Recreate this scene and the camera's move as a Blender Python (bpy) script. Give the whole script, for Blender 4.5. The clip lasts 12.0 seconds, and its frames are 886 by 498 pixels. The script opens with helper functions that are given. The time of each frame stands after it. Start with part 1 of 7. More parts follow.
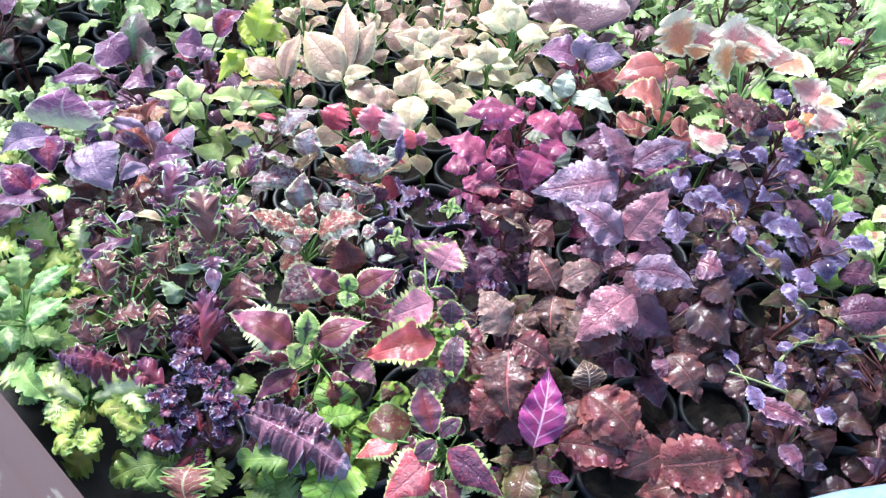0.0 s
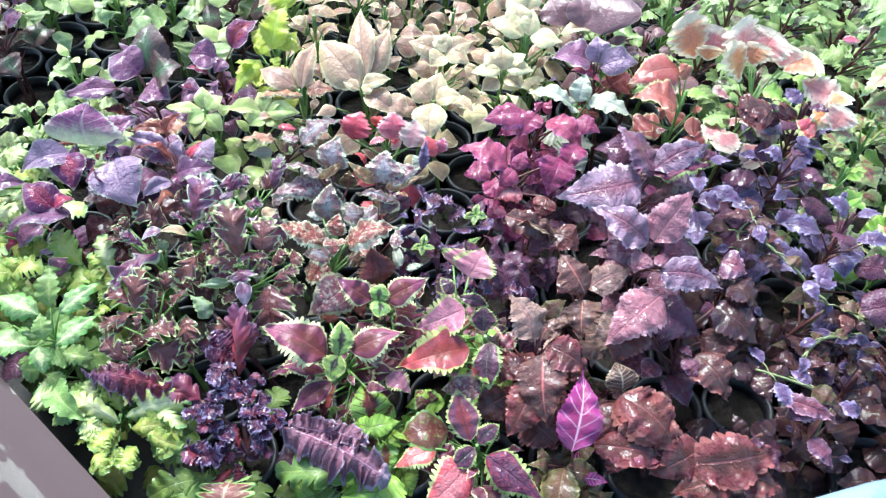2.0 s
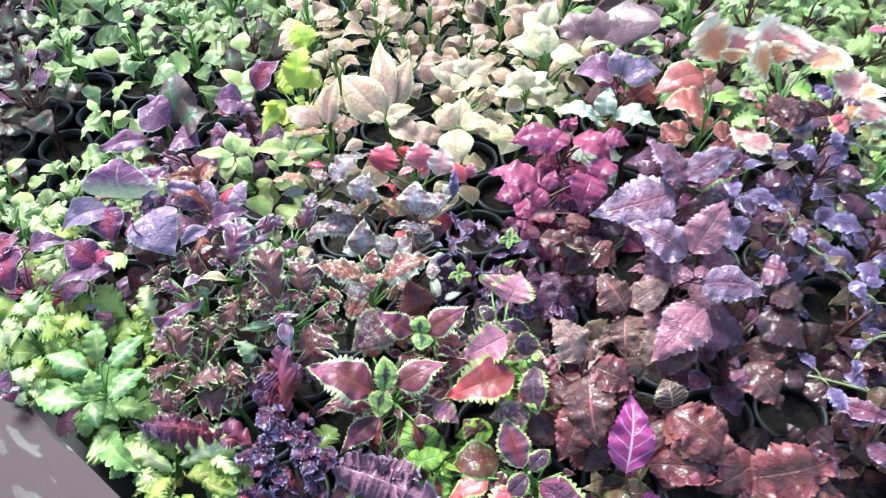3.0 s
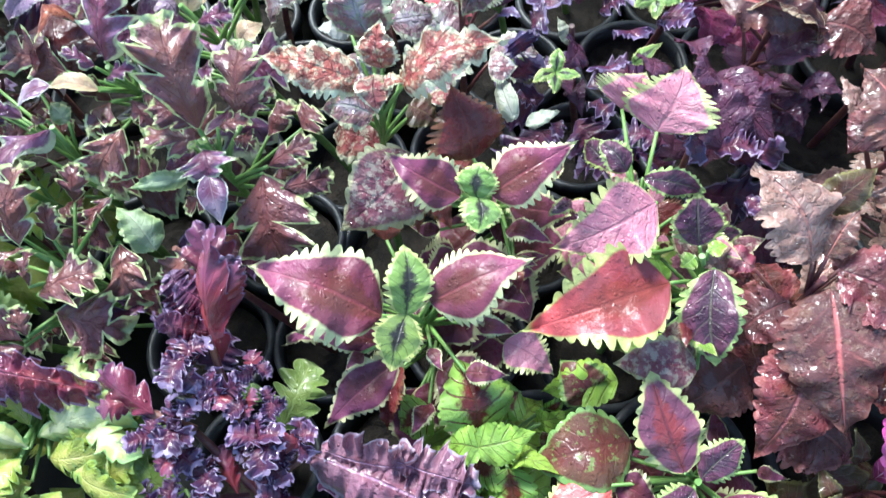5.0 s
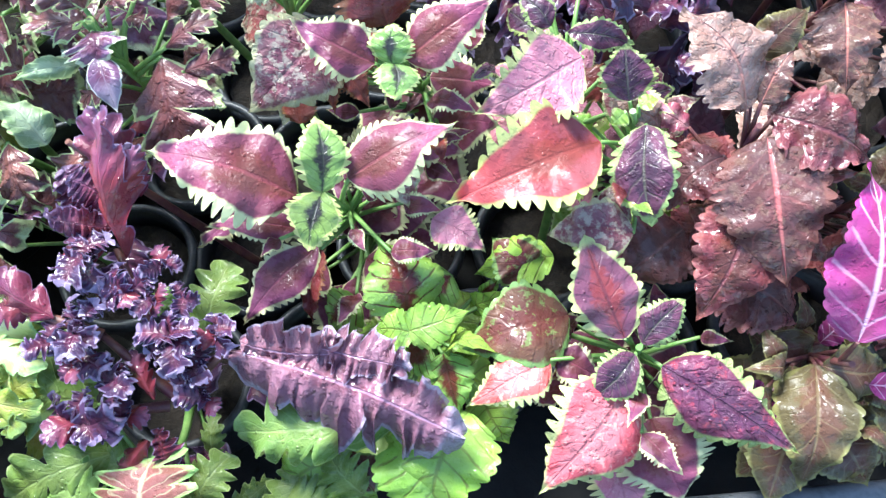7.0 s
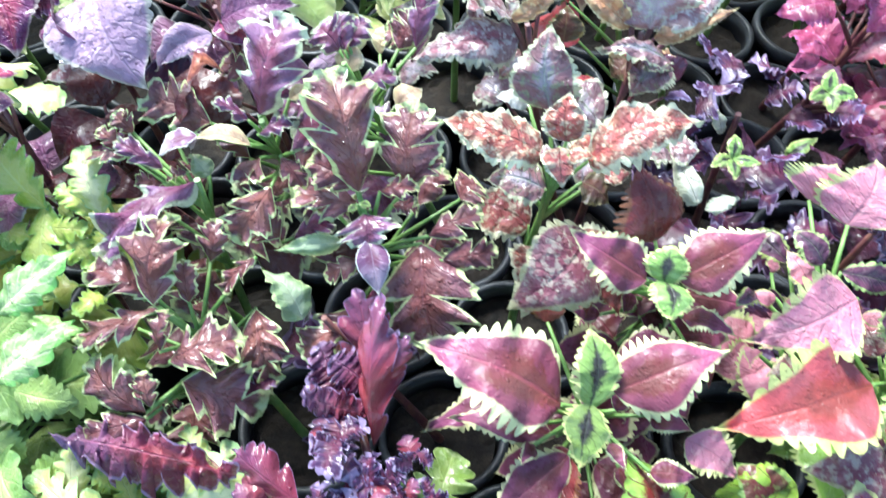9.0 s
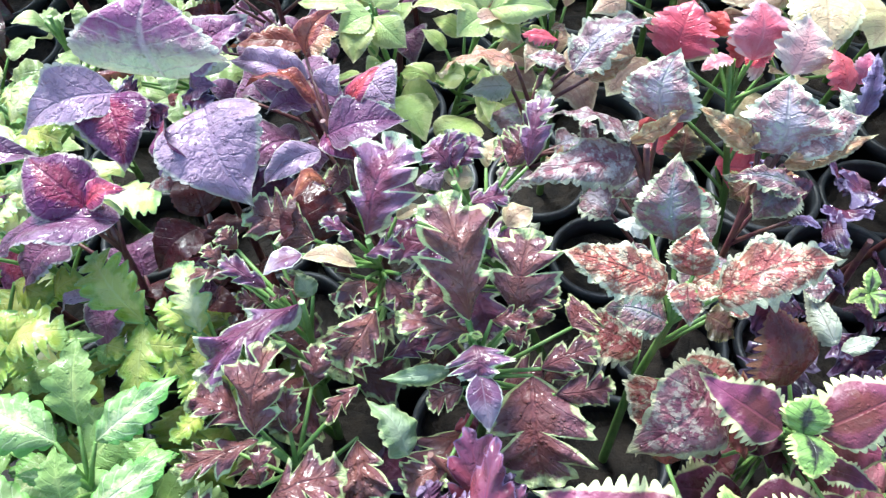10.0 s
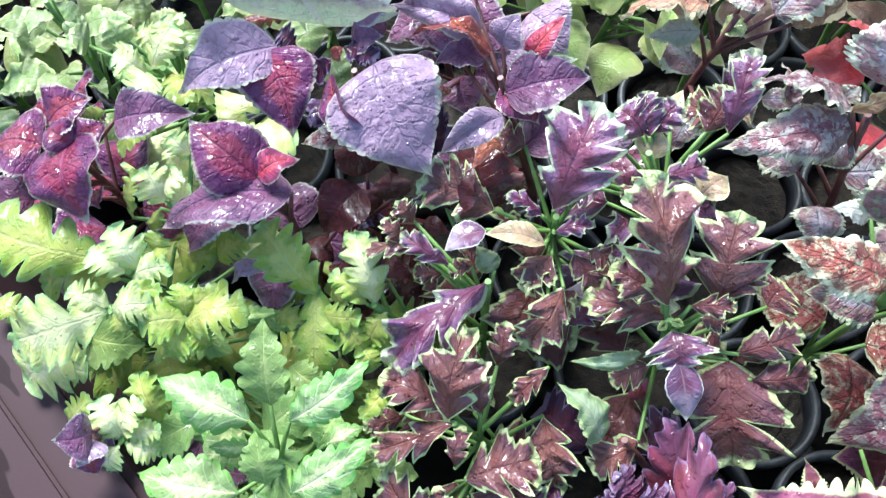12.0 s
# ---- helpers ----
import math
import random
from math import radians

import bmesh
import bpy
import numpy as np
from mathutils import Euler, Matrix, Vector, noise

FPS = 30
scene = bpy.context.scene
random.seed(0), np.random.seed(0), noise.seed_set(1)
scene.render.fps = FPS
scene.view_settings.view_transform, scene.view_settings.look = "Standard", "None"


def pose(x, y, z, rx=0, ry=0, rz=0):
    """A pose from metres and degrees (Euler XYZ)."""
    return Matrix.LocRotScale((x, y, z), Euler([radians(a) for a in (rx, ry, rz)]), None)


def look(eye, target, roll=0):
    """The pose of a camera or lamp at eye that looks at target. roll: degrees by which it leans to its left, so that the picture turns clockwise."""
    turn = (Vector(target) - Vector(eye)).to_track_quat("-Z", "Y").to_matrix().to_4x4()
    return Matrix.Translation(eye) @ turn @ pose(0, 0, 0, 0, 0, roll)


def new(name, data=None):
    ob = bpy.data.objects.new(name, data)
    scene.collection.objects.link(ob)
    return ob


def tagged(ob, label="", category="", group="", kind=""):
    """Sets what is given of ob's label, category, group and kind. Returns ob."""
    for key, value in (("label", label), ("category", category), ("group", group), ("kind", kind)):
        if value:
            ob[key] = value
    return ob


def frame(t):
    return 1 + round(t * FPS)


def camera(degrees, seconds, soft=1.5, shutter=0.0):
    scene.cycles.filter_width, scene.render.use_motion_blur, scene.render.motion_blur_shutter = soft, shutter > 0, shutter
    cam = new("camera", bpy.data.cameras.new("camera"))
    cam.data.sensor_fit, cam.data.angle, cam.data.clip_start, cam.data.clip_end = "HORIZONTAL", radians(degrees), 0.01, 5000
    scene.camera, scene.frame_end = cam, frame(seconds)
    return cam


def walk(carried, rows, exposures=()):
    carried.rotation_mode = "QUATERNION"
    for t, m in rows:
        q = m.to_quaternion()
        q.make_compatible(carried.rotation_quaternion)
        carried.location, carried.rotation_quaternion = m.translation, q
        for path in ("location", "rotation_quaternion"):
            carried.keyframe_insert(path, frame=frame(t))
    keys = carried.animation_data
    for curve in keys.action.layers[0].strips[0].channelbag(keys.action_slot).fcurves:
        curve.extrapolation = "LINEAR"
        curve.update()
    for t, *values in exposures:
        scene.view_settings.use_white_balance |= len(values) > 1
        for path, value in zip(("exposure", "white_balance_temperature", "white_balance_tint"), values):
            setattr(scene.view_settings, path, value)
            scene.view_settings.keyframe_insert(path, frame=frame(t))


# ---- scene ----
cam = camera(60.0, 12.0, soft=1.3, shutter=0.25)
EXPO = 1.36
PATH = [
    (0, (0.179, -0.625, 1.136), (0.179, 0.707, -0.355), 3.5),
    (0.5, (0.158, -0.625, 1.132), (0.162, 0.703, -0.365), 4.5),
    (1, (0.128, -0.609, 1.137), (0.134, 0.702, -0.373), 4.9),
    (1.5, (0.104, -0.6, 1.144), (0.124, 0.726, -0.354), 3.4),
    (2, (0.108, -0.618, 1.15), (0.165, 0.706, -0.348), 3.8),
    (2.5, (0.099, -0.627, 1.188), (0.216, 0.706, -0.299), 4.3),
    (2.7, (0.101, -0.628, 1.193), (0.166, 0.732, -0.272), 1.2),
    (4.3, (0.082, -0.239, 0.852), (-0.066, 0.764, -0.872), -10.9),
    (4.5, (0.08, -0.231, 0.822), (-0.095, 0.734, -0.922), -12.3),
    (5, (0.071, -0.245, 0.759), (-0.091, 0.665, -1.014), -10.8),
    (5.5, (0.081, -0.257, 0.727), (-0.07, 0.605, -1.071), -10.0),
    (6, (0.106, -0.26, 0.706), (0.005, 0.582, -1.106), -8.8),
    (6.5, (0.106, -0.282, 0.697), (0.009, 0.522, -1.132), -10.8),
    (6.7, (0.102, -0.285, 0.698), (0.024, 0.525, -1.129), -10.1),
    (8.3, (-0.017, -0.301, 0.7), (-0.046, 0.741, -1.007), -3.8),
    (8.5, (-0.035, -0.282, 0.711), (-0.056, 0.756, -0.998), -2.4),
    (9, (-0.076, -0.236, 0.732), (-0.125, 0.875, -0.93), -0.9),
    (9.5, (-0.109, -0.199, 0.742), (-0.243, 1.002, -0.851), -3.3),
    (10, (-0.125, -0.181, 0.744), (-0.287, 1.025, -0.843), -3.6),
    (10.5, (-0.17, -0.182, 0.739), (-0.356, 0.884, -0.942), -4.3),
    (11, (-0.204, -0.189, 0.736), (-0.442, 0.814, -0.977), -6.6),
    (11.5, (-0.223, -0.168, 0.746), (-0.48, 0.812, -0.978), -7.6),
    (12, (-0.236, -0.104, 0.772), (-0.445, 0.751, -1.024), -8.4),
]
walk(cam, [(t, look(e, g, r)) for t, e, g, r in PATH], [(t, EXPO + e, 5900, tint) for t, e, tint in ((0.0, 0.0, 7), (1.0, 0.0, 5), (2.0, 0.0, 1), (2.7, 0.0, 1), (4.5, 0.1, 1), (5.5, 0.12, 1), (6.0, 0.3, 1), (6.5, 0.52, 1), (8.3, 0.45, 1), (9.0, 0.5, 1), (9.5, 0.35, 1), (10.0, 0.14, 1), (11.0, 0.0, 1), (12.0, -0.05, 1))])

# ---- light: bright overcast sky with a soft high sun ----
world = bpy.data.worlds.new("world")
scene.world = world
world.use_nodes = True
wn = world.node_tree.nodes
sky = wn.new("ShaderNodeTexSky")
sky.sky_type = "NISHITA"
sky.sun_disc = False
sky.sun_elevation = radians(52)
sky.sun_rotation = radians(-28)
wn["Background"].inputs["Strength"].default_value = 0.13
world.node_tree.links.new(sky.outputs[0], wn["Background"].inputs["Color"])
sun = new("sun", bpy.data.lights.new("sun", "SUN"))
sun.data.energy = 3.9
sun.data.angle = radians(24)
sun.data.color = (1.0, 0.97, 0.94)
sun.matrix_world = look((-0.42, 0.80, 1.25), (0, 0, 0))


# ---- materials ----
class Nodes:
    """Short hand for building a node material."""

    def __init__(self, name):
        self.mat = bpy.data.materials.new(name)
        self.mat.use_nodes = True
        self.tree = self.mat.node_tree
        self.shader = self.tree.nodes["Principled BSDF"]
        self.out = self.tree.nodes["Material Output"]

    def node(self, kind, **values):
        n = self.tree.nodes.new(kind)
        for key, value in values.items():
            if key in ("operation", "data_type", "feature", "blend_type", "interpolation_type", "noise_dimensions"):
                if key == "operation":
                    n.operation = value
                elif key == "data_type":
                    n.data_type = value
                elif key == "feature":
                    n.feature = value
                elif key == "blend_type":
                    n.blend_type = value
                elif key == "interpolation_type":
                    n.interpolation_type = value
                else:
                    n.noise_dimensions = value
        return n

    def put(self, socket, value):
        if isinstance(value, bpy.types.NodeSocket):
            self.tree.links.new(value, socket)
        elif isinstance(value, tuple) and len(value) == 3 and socket.type == "RGBA":
            socket.default_value = (*value, 1)
        else:
            socket.default_value = value

    def math(self, op, a, b=0.0, c=0.0):
        n = self.node("ShaderNodeMath", operation=op)
        for k, value in enumerate((a, b, c)):
            self.put(n.inputs[k], value)
        return n.outputs[0]

    def ramp(self, value, lo, hi):
        n = self.node("ShaderNodeMapRange", interpolation_type="SMOOTHSTEP")
        self.put(n.inputs[0], value)
        n.inputs[1].default_value, n.inputs[2].default_value = lo, hi
        return n.outputs[0]

    def mix(self, factor, a, b):
        n = self.node("ShaderNodeMix", data_type="RGBA")
        self.put(n.inputs[0], factor)
        self.put(n.inputs[6], a)
        self.put(n.inputs[7], b)
        return n.outputs[2]

    def noise(self, vector, scale, detail=2.0, rough=0.5):
        n = self.node("ShaderNodeTexNoise")
        self.tree.links.new(vector, n.inputs["Vector"])
        n.inputs["Scale"].default_value = scale
        n.inputs["Detail"].default_value = detail
        n.inputs["Roughness"].default_value = rough
        return n.outputs[0]

    def bump(self, height, strength, distance):
        n = self.node("ShaderNodeBump")
        n.inputs["Strength"].default_value = strength
        n.inputs["Distance"].default_value = distance
        self.put(n.inputs["Height"], height)
        return n.outputs[0]


def leaf_material(name, base, centre, edge, edge_w=0.14, core=0.5, vein=None, vein_amt=0.3, fleck=None, fleck_amt=0.0, rough=0.4, thin=0.18, nveins=7, tip=None, rug=1.0, wander_amt=0.16, blush_or_sheen=None, wet_coat=0.45, sides=1.0, teeth_rim=True, tip_from=0.35):
    """A living leaf: blade, darker or paler heart, margin band, veins, flecks, wet gloss."""
    m = Nodes(name)
    flat = m.node("ShaderNodeUVMap")
    flat.uv_map = "UVMap"
    uv = flat.outputs[0]
    sep = m.node("ShaderNodeSeparateXYZ")
    m.put(sep.inputs[0], uv)
    info = m.node("ShaderNodeObjectInfo")
    rnd = info.outputs["Random"]
    place = m.node("ShaderNodeNewGeometry").outputs["Position"]
    coarse = m.noise(place, 45, 2)
    fine = m.noise(place, 260, 3, 0.6)
    grain = m.noise(place, 900, 2, 0.6)
    across = m.math("ABSOLUTE", m.math("SUBTRACT", m.math("MULTIPLY", sep.outputs[0], 2.0), 1.0))
    along = sep.outputs[1]
    # heart of the leaf, ragged
    far = m.math("ADD", m.math("MULTIPLY", across, 0.9), m.math("MULTIPLY", m.math("ABSOLUTE", m.math("SUBTRACT", along, 0.42)), 0.7))
    far = m.math("ADD", far, m.math("MULTIPLY", m.math("SUBTRACT", fine, 0.5), 0.55))
    heart = m.math("SUBTRACT", 1.0, m.ramp(far, core - 0.14, core + 0.14))
    # side veins and midrib
    wander = m.math("MULTIPLY", m.math("SUBTRACT", m.noise(place, 70, 2), 0.5), wander_amt)
    ph = m.math("FRACT", m.math("MULTIPLY", m.math("ADD", wander, m.math("SUBTRACT", along, m.math("MULTIPLY", across, 0.22))), float(nveins)))
    side = m.math("ABSOLUTE", m.math("SUBTRACT", ph, 0.5))
    side_line = m.math("SUBTRACT", 1.0, m.ramp(side, 0.02, 0.11))
    mid_line = m.math("SUBTRACT", 1.0, m.ramp(across, 0.015, 0.075))
    line = m.math("MAXIMUM", mid_line, m.math("MULTIPLY", side_line, m.math("MULTIPLY", coarse, 1.1 * sides)))
    # margin band
    border = m.node("ShaderNodeUVMap")
    border.uv_map = "Margin"
    gap = m.node("ShaderNodeSeparateXYZ")
    m.put(gap.inputs[0], border.outputs[0])
    ragged = m.math("MULTIPLY", m.math("SUBTRACT", fine, 0.5), 0.5 * edge_w)
    if teeth_rim:
        rim = m.ramp(m.math("ADD", gap.outputs[1], ragged), -0.12 * edge_w - 0.035, -0.12 * edge_w + 0.045)
    else:
        rim = m.math("SUBTRACT", 1.0, m.ramp(m.math("ADD", gap.outputs[0], ragged), 0.34 * edge_w, 0.62 * edge_w + 0.01))
    if tip:
        rim = m.math("MAXIMUM", rim, m.ramp(m.math("ADD", along, m.math("MULTIPLY", m.math("SUBTRACT", fine, 0.5), 0.2)), tip, tip + 0.12))
    tint = m.mix(heart, base, centre)
    # second colour towards the tip: own tint, or on bicolor a painted sky sheen
    if blush_or_sheen:
        tip_fade = m.math("ADD", along, m.math("MULTIPLY", m.math("SUBTRACT", m.noise(place, 90, 3, 0.6), 0.5), 0.5))
        tint = m.mix(m.ramp(tip_fade, tip_from, tip_from + 0.5), tint, blush_or_sheen)
    if fleck:
        spots = m.ramp(m.noise(place, 150, 3, 0.7), 0.58 - 0.2 * fleck_amt, 0.66 - 0.1 * fleck_amt)
        tint = m.mix(m.math("MULTIPLY", spots, min(1.0, 0.4 + fleck_amt)), tint, fleck)
    if vein:
        tint = m.mix(m.math("MULTIPLY", line, vein_amt), tint, vein)
    if edge_w > 0:
        tint = m.mix(rim, tint, edge)
    hsv = m.node("ShaderNodeHueSaturation")
    m.put(hsv.inputs["Hue"], m.math("ADD", 0.488, m.math("MULTIPLY", rnd, 0.024)))
    muted = 0.79 if base[0] > 1.5 * base[1] else 0.87
    m.put(hsv.inputs["Saturation"], m.math("ADD", muted, m.math("MULTIPLY", coarse, 0.25)))
    m.put(hsv.inputs["Value"], m.math("ADD", m.math("ADD", 0.62, m.math("MULTIPLY", rnd, 0.36)), m.math("MULTIPLY", coarse, 0.42)))
    m.put(hsv.inputs["Color"], tint)
    colour = hsv.outputs[0]
    s = m.shader
    m.put(s.inputs["Base Color"], colour)
    wet = m.math("MAXIMUM", 0.16, m.math("ADD", rough - 0.42, m.math("MULTIPLY", m.noise(place, 170, 3, 0.6), 0.62)))
    s.inputs["Specular IOR Level"].default_value = 0.22
    cells = m.node("ShaderNodeTexVoronoi", feature="SMOOTH_F1")
    shake = m.node("ShaderNodeVectorMath", operation="ADD")
    m.put(shake.inputs[0], place)
    m.put(shake.inputs[1], m.math("MULTIPLY", m.math("SUBTRACT", fine, 0.5), 0.012))
    m.put(cells.inputs["Vector"], shake.outputs[0])
    cells.inputs["Scale"].default_value = 150.0
    height = m.math("ADD", m.math("MULTIPLY", fine, 0.5), m.math("MULTIPLY", grain, 0.12))
    height = m.math("SUBTRACT", height, m.math("MULTIPLY", cells.outputs["Distance"], 0.55))
    height = m.math("SUBTRACT", height, m.math("MULTIPLY", line, 0.22))
    quilt = m.math("MULTIPLY", m.math("SINE", m.math("MULTIPLY", ph, 3.1416)), m.math("SUBTRACT", 1.0, m.math("MULTIPLY", across, 0.7)))
    height = m.math("ADD", height, m.math("MULTIPLY", m.math("SUBTRACT", 1.0, quilt), -0.08))
    # standing drops of water
    drops = m.node("ShaderNodeTexVoronoi", feature="F1")
    m.put(drops.inputs["Vector"], place)
    drops.inputs["Scale"].default_value = 300.0
    some = m.node("ShaderNodeSeparateXYZ")
    m.put(some.inputs[0], drops.outputs["Color"])
    drop = m.math("MULTIPLY", m.math("GREATER_THAN", some.outputs[0], 0.9), m.math("SUBTRACT", 1.0, m.ramp(drops.outputs["Distance"], 0.12, 0.42)))
    height = m.math("ADD", height, m.math("MULTIPLY", drop, 0.38))
    bumped = m.bump(height, min(1.0, 0.62 * rug), 0.0024 * rug)
    m.put(s.inputs["Roughness"], m.math("SUBTRACT", wet, m.math("MULTIPLY", drop, m.math("SUBTRACT", wet, 0.06))))
    m.put(s.inputs["Normal"], bumped)
    # film of rain water over the blade
    film = m.math("ADD", m.math("MULTIPLY", m.noise(place, 165, 1.5, 0.5), 0.8), m.math("MULTIPLY", drop, 0.5))
    film = m.math("SUBTRACT", film, m.math("MULTIPLY", line, 0.08))
    puddled = m.ramp(m.noise(place, 85, 3, 0.6), 0.40, 0.60)
    m.put(s.inputs["Coat Weight"], m.math("MINIMUM", 1.0, m.math("MULTIPLY", m.math("ADD", 0.25, m.math("MULTIPLY", puddled, 1.4)), wet_coat)))
    s.inputs["Coat Roughness"].default_value = 0.05
    s.inputs["Coat IOR"].default_value = 1.45
    m.put(s.inputs["Coat Normal"], m.bump(film, 0.85, 0.0032))
    trans = m.node("ShaderNodeBsdfTranslucent")
    m.put(trans.inputs[0], colour)
    m.put(trans.inputs[1], bumped)
    both = m.node("ShaderNodeMixShader")
    both.inputs[0].default_value = thin
    m.tree.links.new(s.outputs[0], both.inputs[1])
    m.tree.links.new(trans.outputs[0], both.inputs[2])
    m.tree.links.new(both.outputs[0], m.out.inputs[0])
    return m.mat


def plain_material(name, a, b, scale, rough, bump=0.3, dist=0.002, metal=0.0):
    m = Nodes(name)
    place = m.node("ShaderNodeNewGeometry").outputs["Position"]
    big = m.noise(place, scale, 3)
    small = m.noise(place, scale * 9, 4, 0.65)
    f = m.ramp(m.math("ADD", m.math("MULTIPLY", big, 0.6), m.math("MULTIPLY", small, 0.4)), 0.38, 0.62)
    m.put(m.shader.inputs["Base Color"], m.mix(f, a, b))
    m.put(m.shader.inputs["Roughness"], m.math("ADD", rough - 0.12, m.math("MULTIPLY", small, 0.25)))
    m.shader.inputs["Metallic"].default_value = metal
    m.put(m.shader.inputs["Normal"], m.bump(small, bump, dist))
    return m.mat


soil_mat = plain_material("damp_potting_soil", (0.012, 0.009, 0.007), (0.05, 0.036, 0.026), 60, 0.8, 0.9, 0.006)
ground_mat = plain_material("dark_ground_cloth", (0.008, 0.008, 0.009), (0.022, 0.02, 0.019), 14, 0.7, 0.5, 0.003)
pot_mat = plain_material("black_pot_plastic", (0.010, 0.011, 0.014), (0.022, 0.023, 0.028), 20, 0.34, 0.15, 0.001)
rim_mat = plain_material("scuffed_pot_rim", (0.016, 0.018, 0.022), (0.05, 0.054, 0.062), 40, 0.45, 0.2, 0.001)
stem_mat = plain_material("green_stem", (0.12, 0.24, 0.05), (0.2, 0.32, 0.09), 90, 0.45, 0.2, 0.001)
dark_stem_mat = plain_material("purple_stem", (0.09, 0.02, 0.035), (0.16, 0.07, 0.05), 90, 0.42, 0.2, 0.001)
pale_stem_mat = plain_material("pale_stem", (0.17, 0.22, 0.08), (0.3, 0.32, 0.15), 90, 0.45, 0.2, 0.001)

KINDS, OUTLINES, LEAF_MATS = {}, {}, {}


def kind(name, shape, **colours):
    """One variety of leaf: its outline and its colours."""
    KINDS[name] = (shape,)
    LEAF_MATS[name] = leaf_material("leaf_" + name, teeth_rim=shape in ("toothed", "scalloped", "serrate", "broad", "notched", "fingered", "beaded", "crisp"), **colours)


def outline(name, rise, fall, teeth, depth, slant, fold, arch, wave, waves, rows):
    """One outline: where it swells and tapers, its teeth or lobes, its folds and waves."""
    OUTLINES[name] = (rise, fall, teeth, depth, slant, fold, arch, wave, waves, rows)


# violet towards the tip is sky reflection painted into the blade
kind("bicolor", "toothed", base=(0.16, 0.036, 0.07), centre=(0.12, 0.028, 0.03), edge=(0.58, 0.58, 0.28), edge_w=0.15, tip=0.86, vein=(0.4, 0.07, 0.14), vein_amt=0.2, blush_or_sheen=(0.24, 0.055, 0.125), rough=0.42, sides=0.3, wet_coat=0.12)
kind("darkred", "toothed", base=(0.17, 0.028, 0.02), centre=(0.12, 0.02, 0.015), edge=(0.20, 0.08, 0.03), edge_w=0.06, vein=(0.25, 0.05, 0.03))
kind("young", "fingered", base=(0.21, 0.32, 0.09), centre=(0.035, 0.03, 0.03), edge=(0.5, 0.55, 0.2), edge_w=0.12, core=0.3, vein=(0.05, 0.06, 0.04), vein_amt=0.5)
kind("youngdark", "fingered", rug=1.4, base=(0.12, 0.035, 0.075), centre=(0.06, 0.025, 0.05), edge=(0.34, 0.44, 0.13), edge_w=0.2, core=0.45, vein=(0.18, 0.2, 0.12), vein_amt=0.35)
kind("youngred", "fingered", base=(0.16, 0.05, 0.09), centre=(0.22, 0.03, 0.04), edge=(0.42, 0.45, 0.16), edge_w=0.17, core=0.4, vein=(0.06, 0.02, 0.04), vein_amt=0.5)
kind("speckle", "scalloped", rug=1.5, base=(0.26, 0.1, 0.11), centre=(0.2, 0.05, 0.07), edge=(0.5, 0.48, 0.25), edge_w=0.2, fleck=(0.42, 0.34, 0.27), fleck_amt=0.55, wet_coat=0.8)
kind("pink", "toothed", rug=1.3, base=(0.54, 0.18, 0.25), centre=(0.52, 0.18, 0.24), edge=(0.5, 0.52, 0.2), edge_w=0.13, vein=(0.25, 0.04, 0.08), fleck=(0.6, 0.3, 0.32), fleck_amt=0.3, rough=0.34, vein_amt=0.15, wet_coat=0.25)
kind("red", "toothed", base=(0.33, 0.06, 0.06), centre=(0.25, 0.05, 0.03), edge=(0.45, 0.5, 0.16), edge_w=0.09, core=0.42, vein=(0.5, 0.1, 0.06), vein_amt=0.1, blush_or_sheen=(0.6, 0.09, 0.07), rough=0.32, sides=0.4, wet_coat=0.18)
kind("redpink", "toothed", rug=1.3, base=(0.58, 0.06, 0.08), centre=(0.6, 0.14, 0.16), edge=(0.52, 0.55, 0.2), edge_w=0.12, vein=(0.3, 0.03, 0.05), fleck=(0.7, 0.4, 0.35), fleck_amt=0.2, rough=0.32)
kind("purplered", "toothed", rug=1.6, base=(0.16, 0.03, 0.075), centre=(0.11, 0.03, 0.075), edge=(0.38, 0.48, 0.14), edge_w=0.1, vein=(0.05, 0.012, 0.03), vein_amt=0.5, fleck=(0.4, 0.03, 0.06), fleck_amt=0.2)
kind("brown", "beaded", rug=1.6, base=(0.13, 0.034, 0.036), centre=(0.10, 0.036, 0.036), edge=(0.24, 0.07, 0.07), edge_w=0.05, rough=0.27, vein=(0.24, 0.06, 0.06), vein_amt=0.4, wet_coat=0.9, sides=0.5)
# the paler flecks paint a mottled wet sheen on the brown blade
kind("brownpink", "beaded", rug=1.3, base=(0.125, 0.05, 0.044), centre=(0.17, 0.06, 0.055), edge=(0.2, 0.08, 0.06), edge_w=0.05, core=0.22, vein=(0.66, 0.17, 0.14), vein_amt=0.7, fleck=(0.2, 0.11, 0.075), fleck_amt=0.35, rough=0.27, wet_coat=0.7, sides=0.25)
kind("brownred", "beaded", rug=1.6, base=(0.19, 0.034, 0.036), centre=(0.12, 0.035, 0.025), edge=(0.3, 0.09, 0.08), edge_w=0.06, vein=(0.34, 0.07, 0.08), vein_amt=0.5, rough=0.27, wet_coat=0.9, sides=0.5)
kind("pinkbrown", "beaded", rug=1.5, base=(0.27, 0.05, 0.09), centre=(0.34, 0.14, 0.16), edge=(0.3, 0.06, 0.08), edge_w=0.05, vein=(0.45, 0.12, 0.16), vein_amt=0.4, rough=0.26, wet_coat=1.0, sides=0.4)
kind("olive", "scalloped", base=(0.10, 0.075, 0.038), centre=(0.12, 0.055, 0.038), edge=(0.2, 0.18, 0.07), edge_w=0.06, vein=(0.25, 0.2, 0.1), vein_amt=0.4)
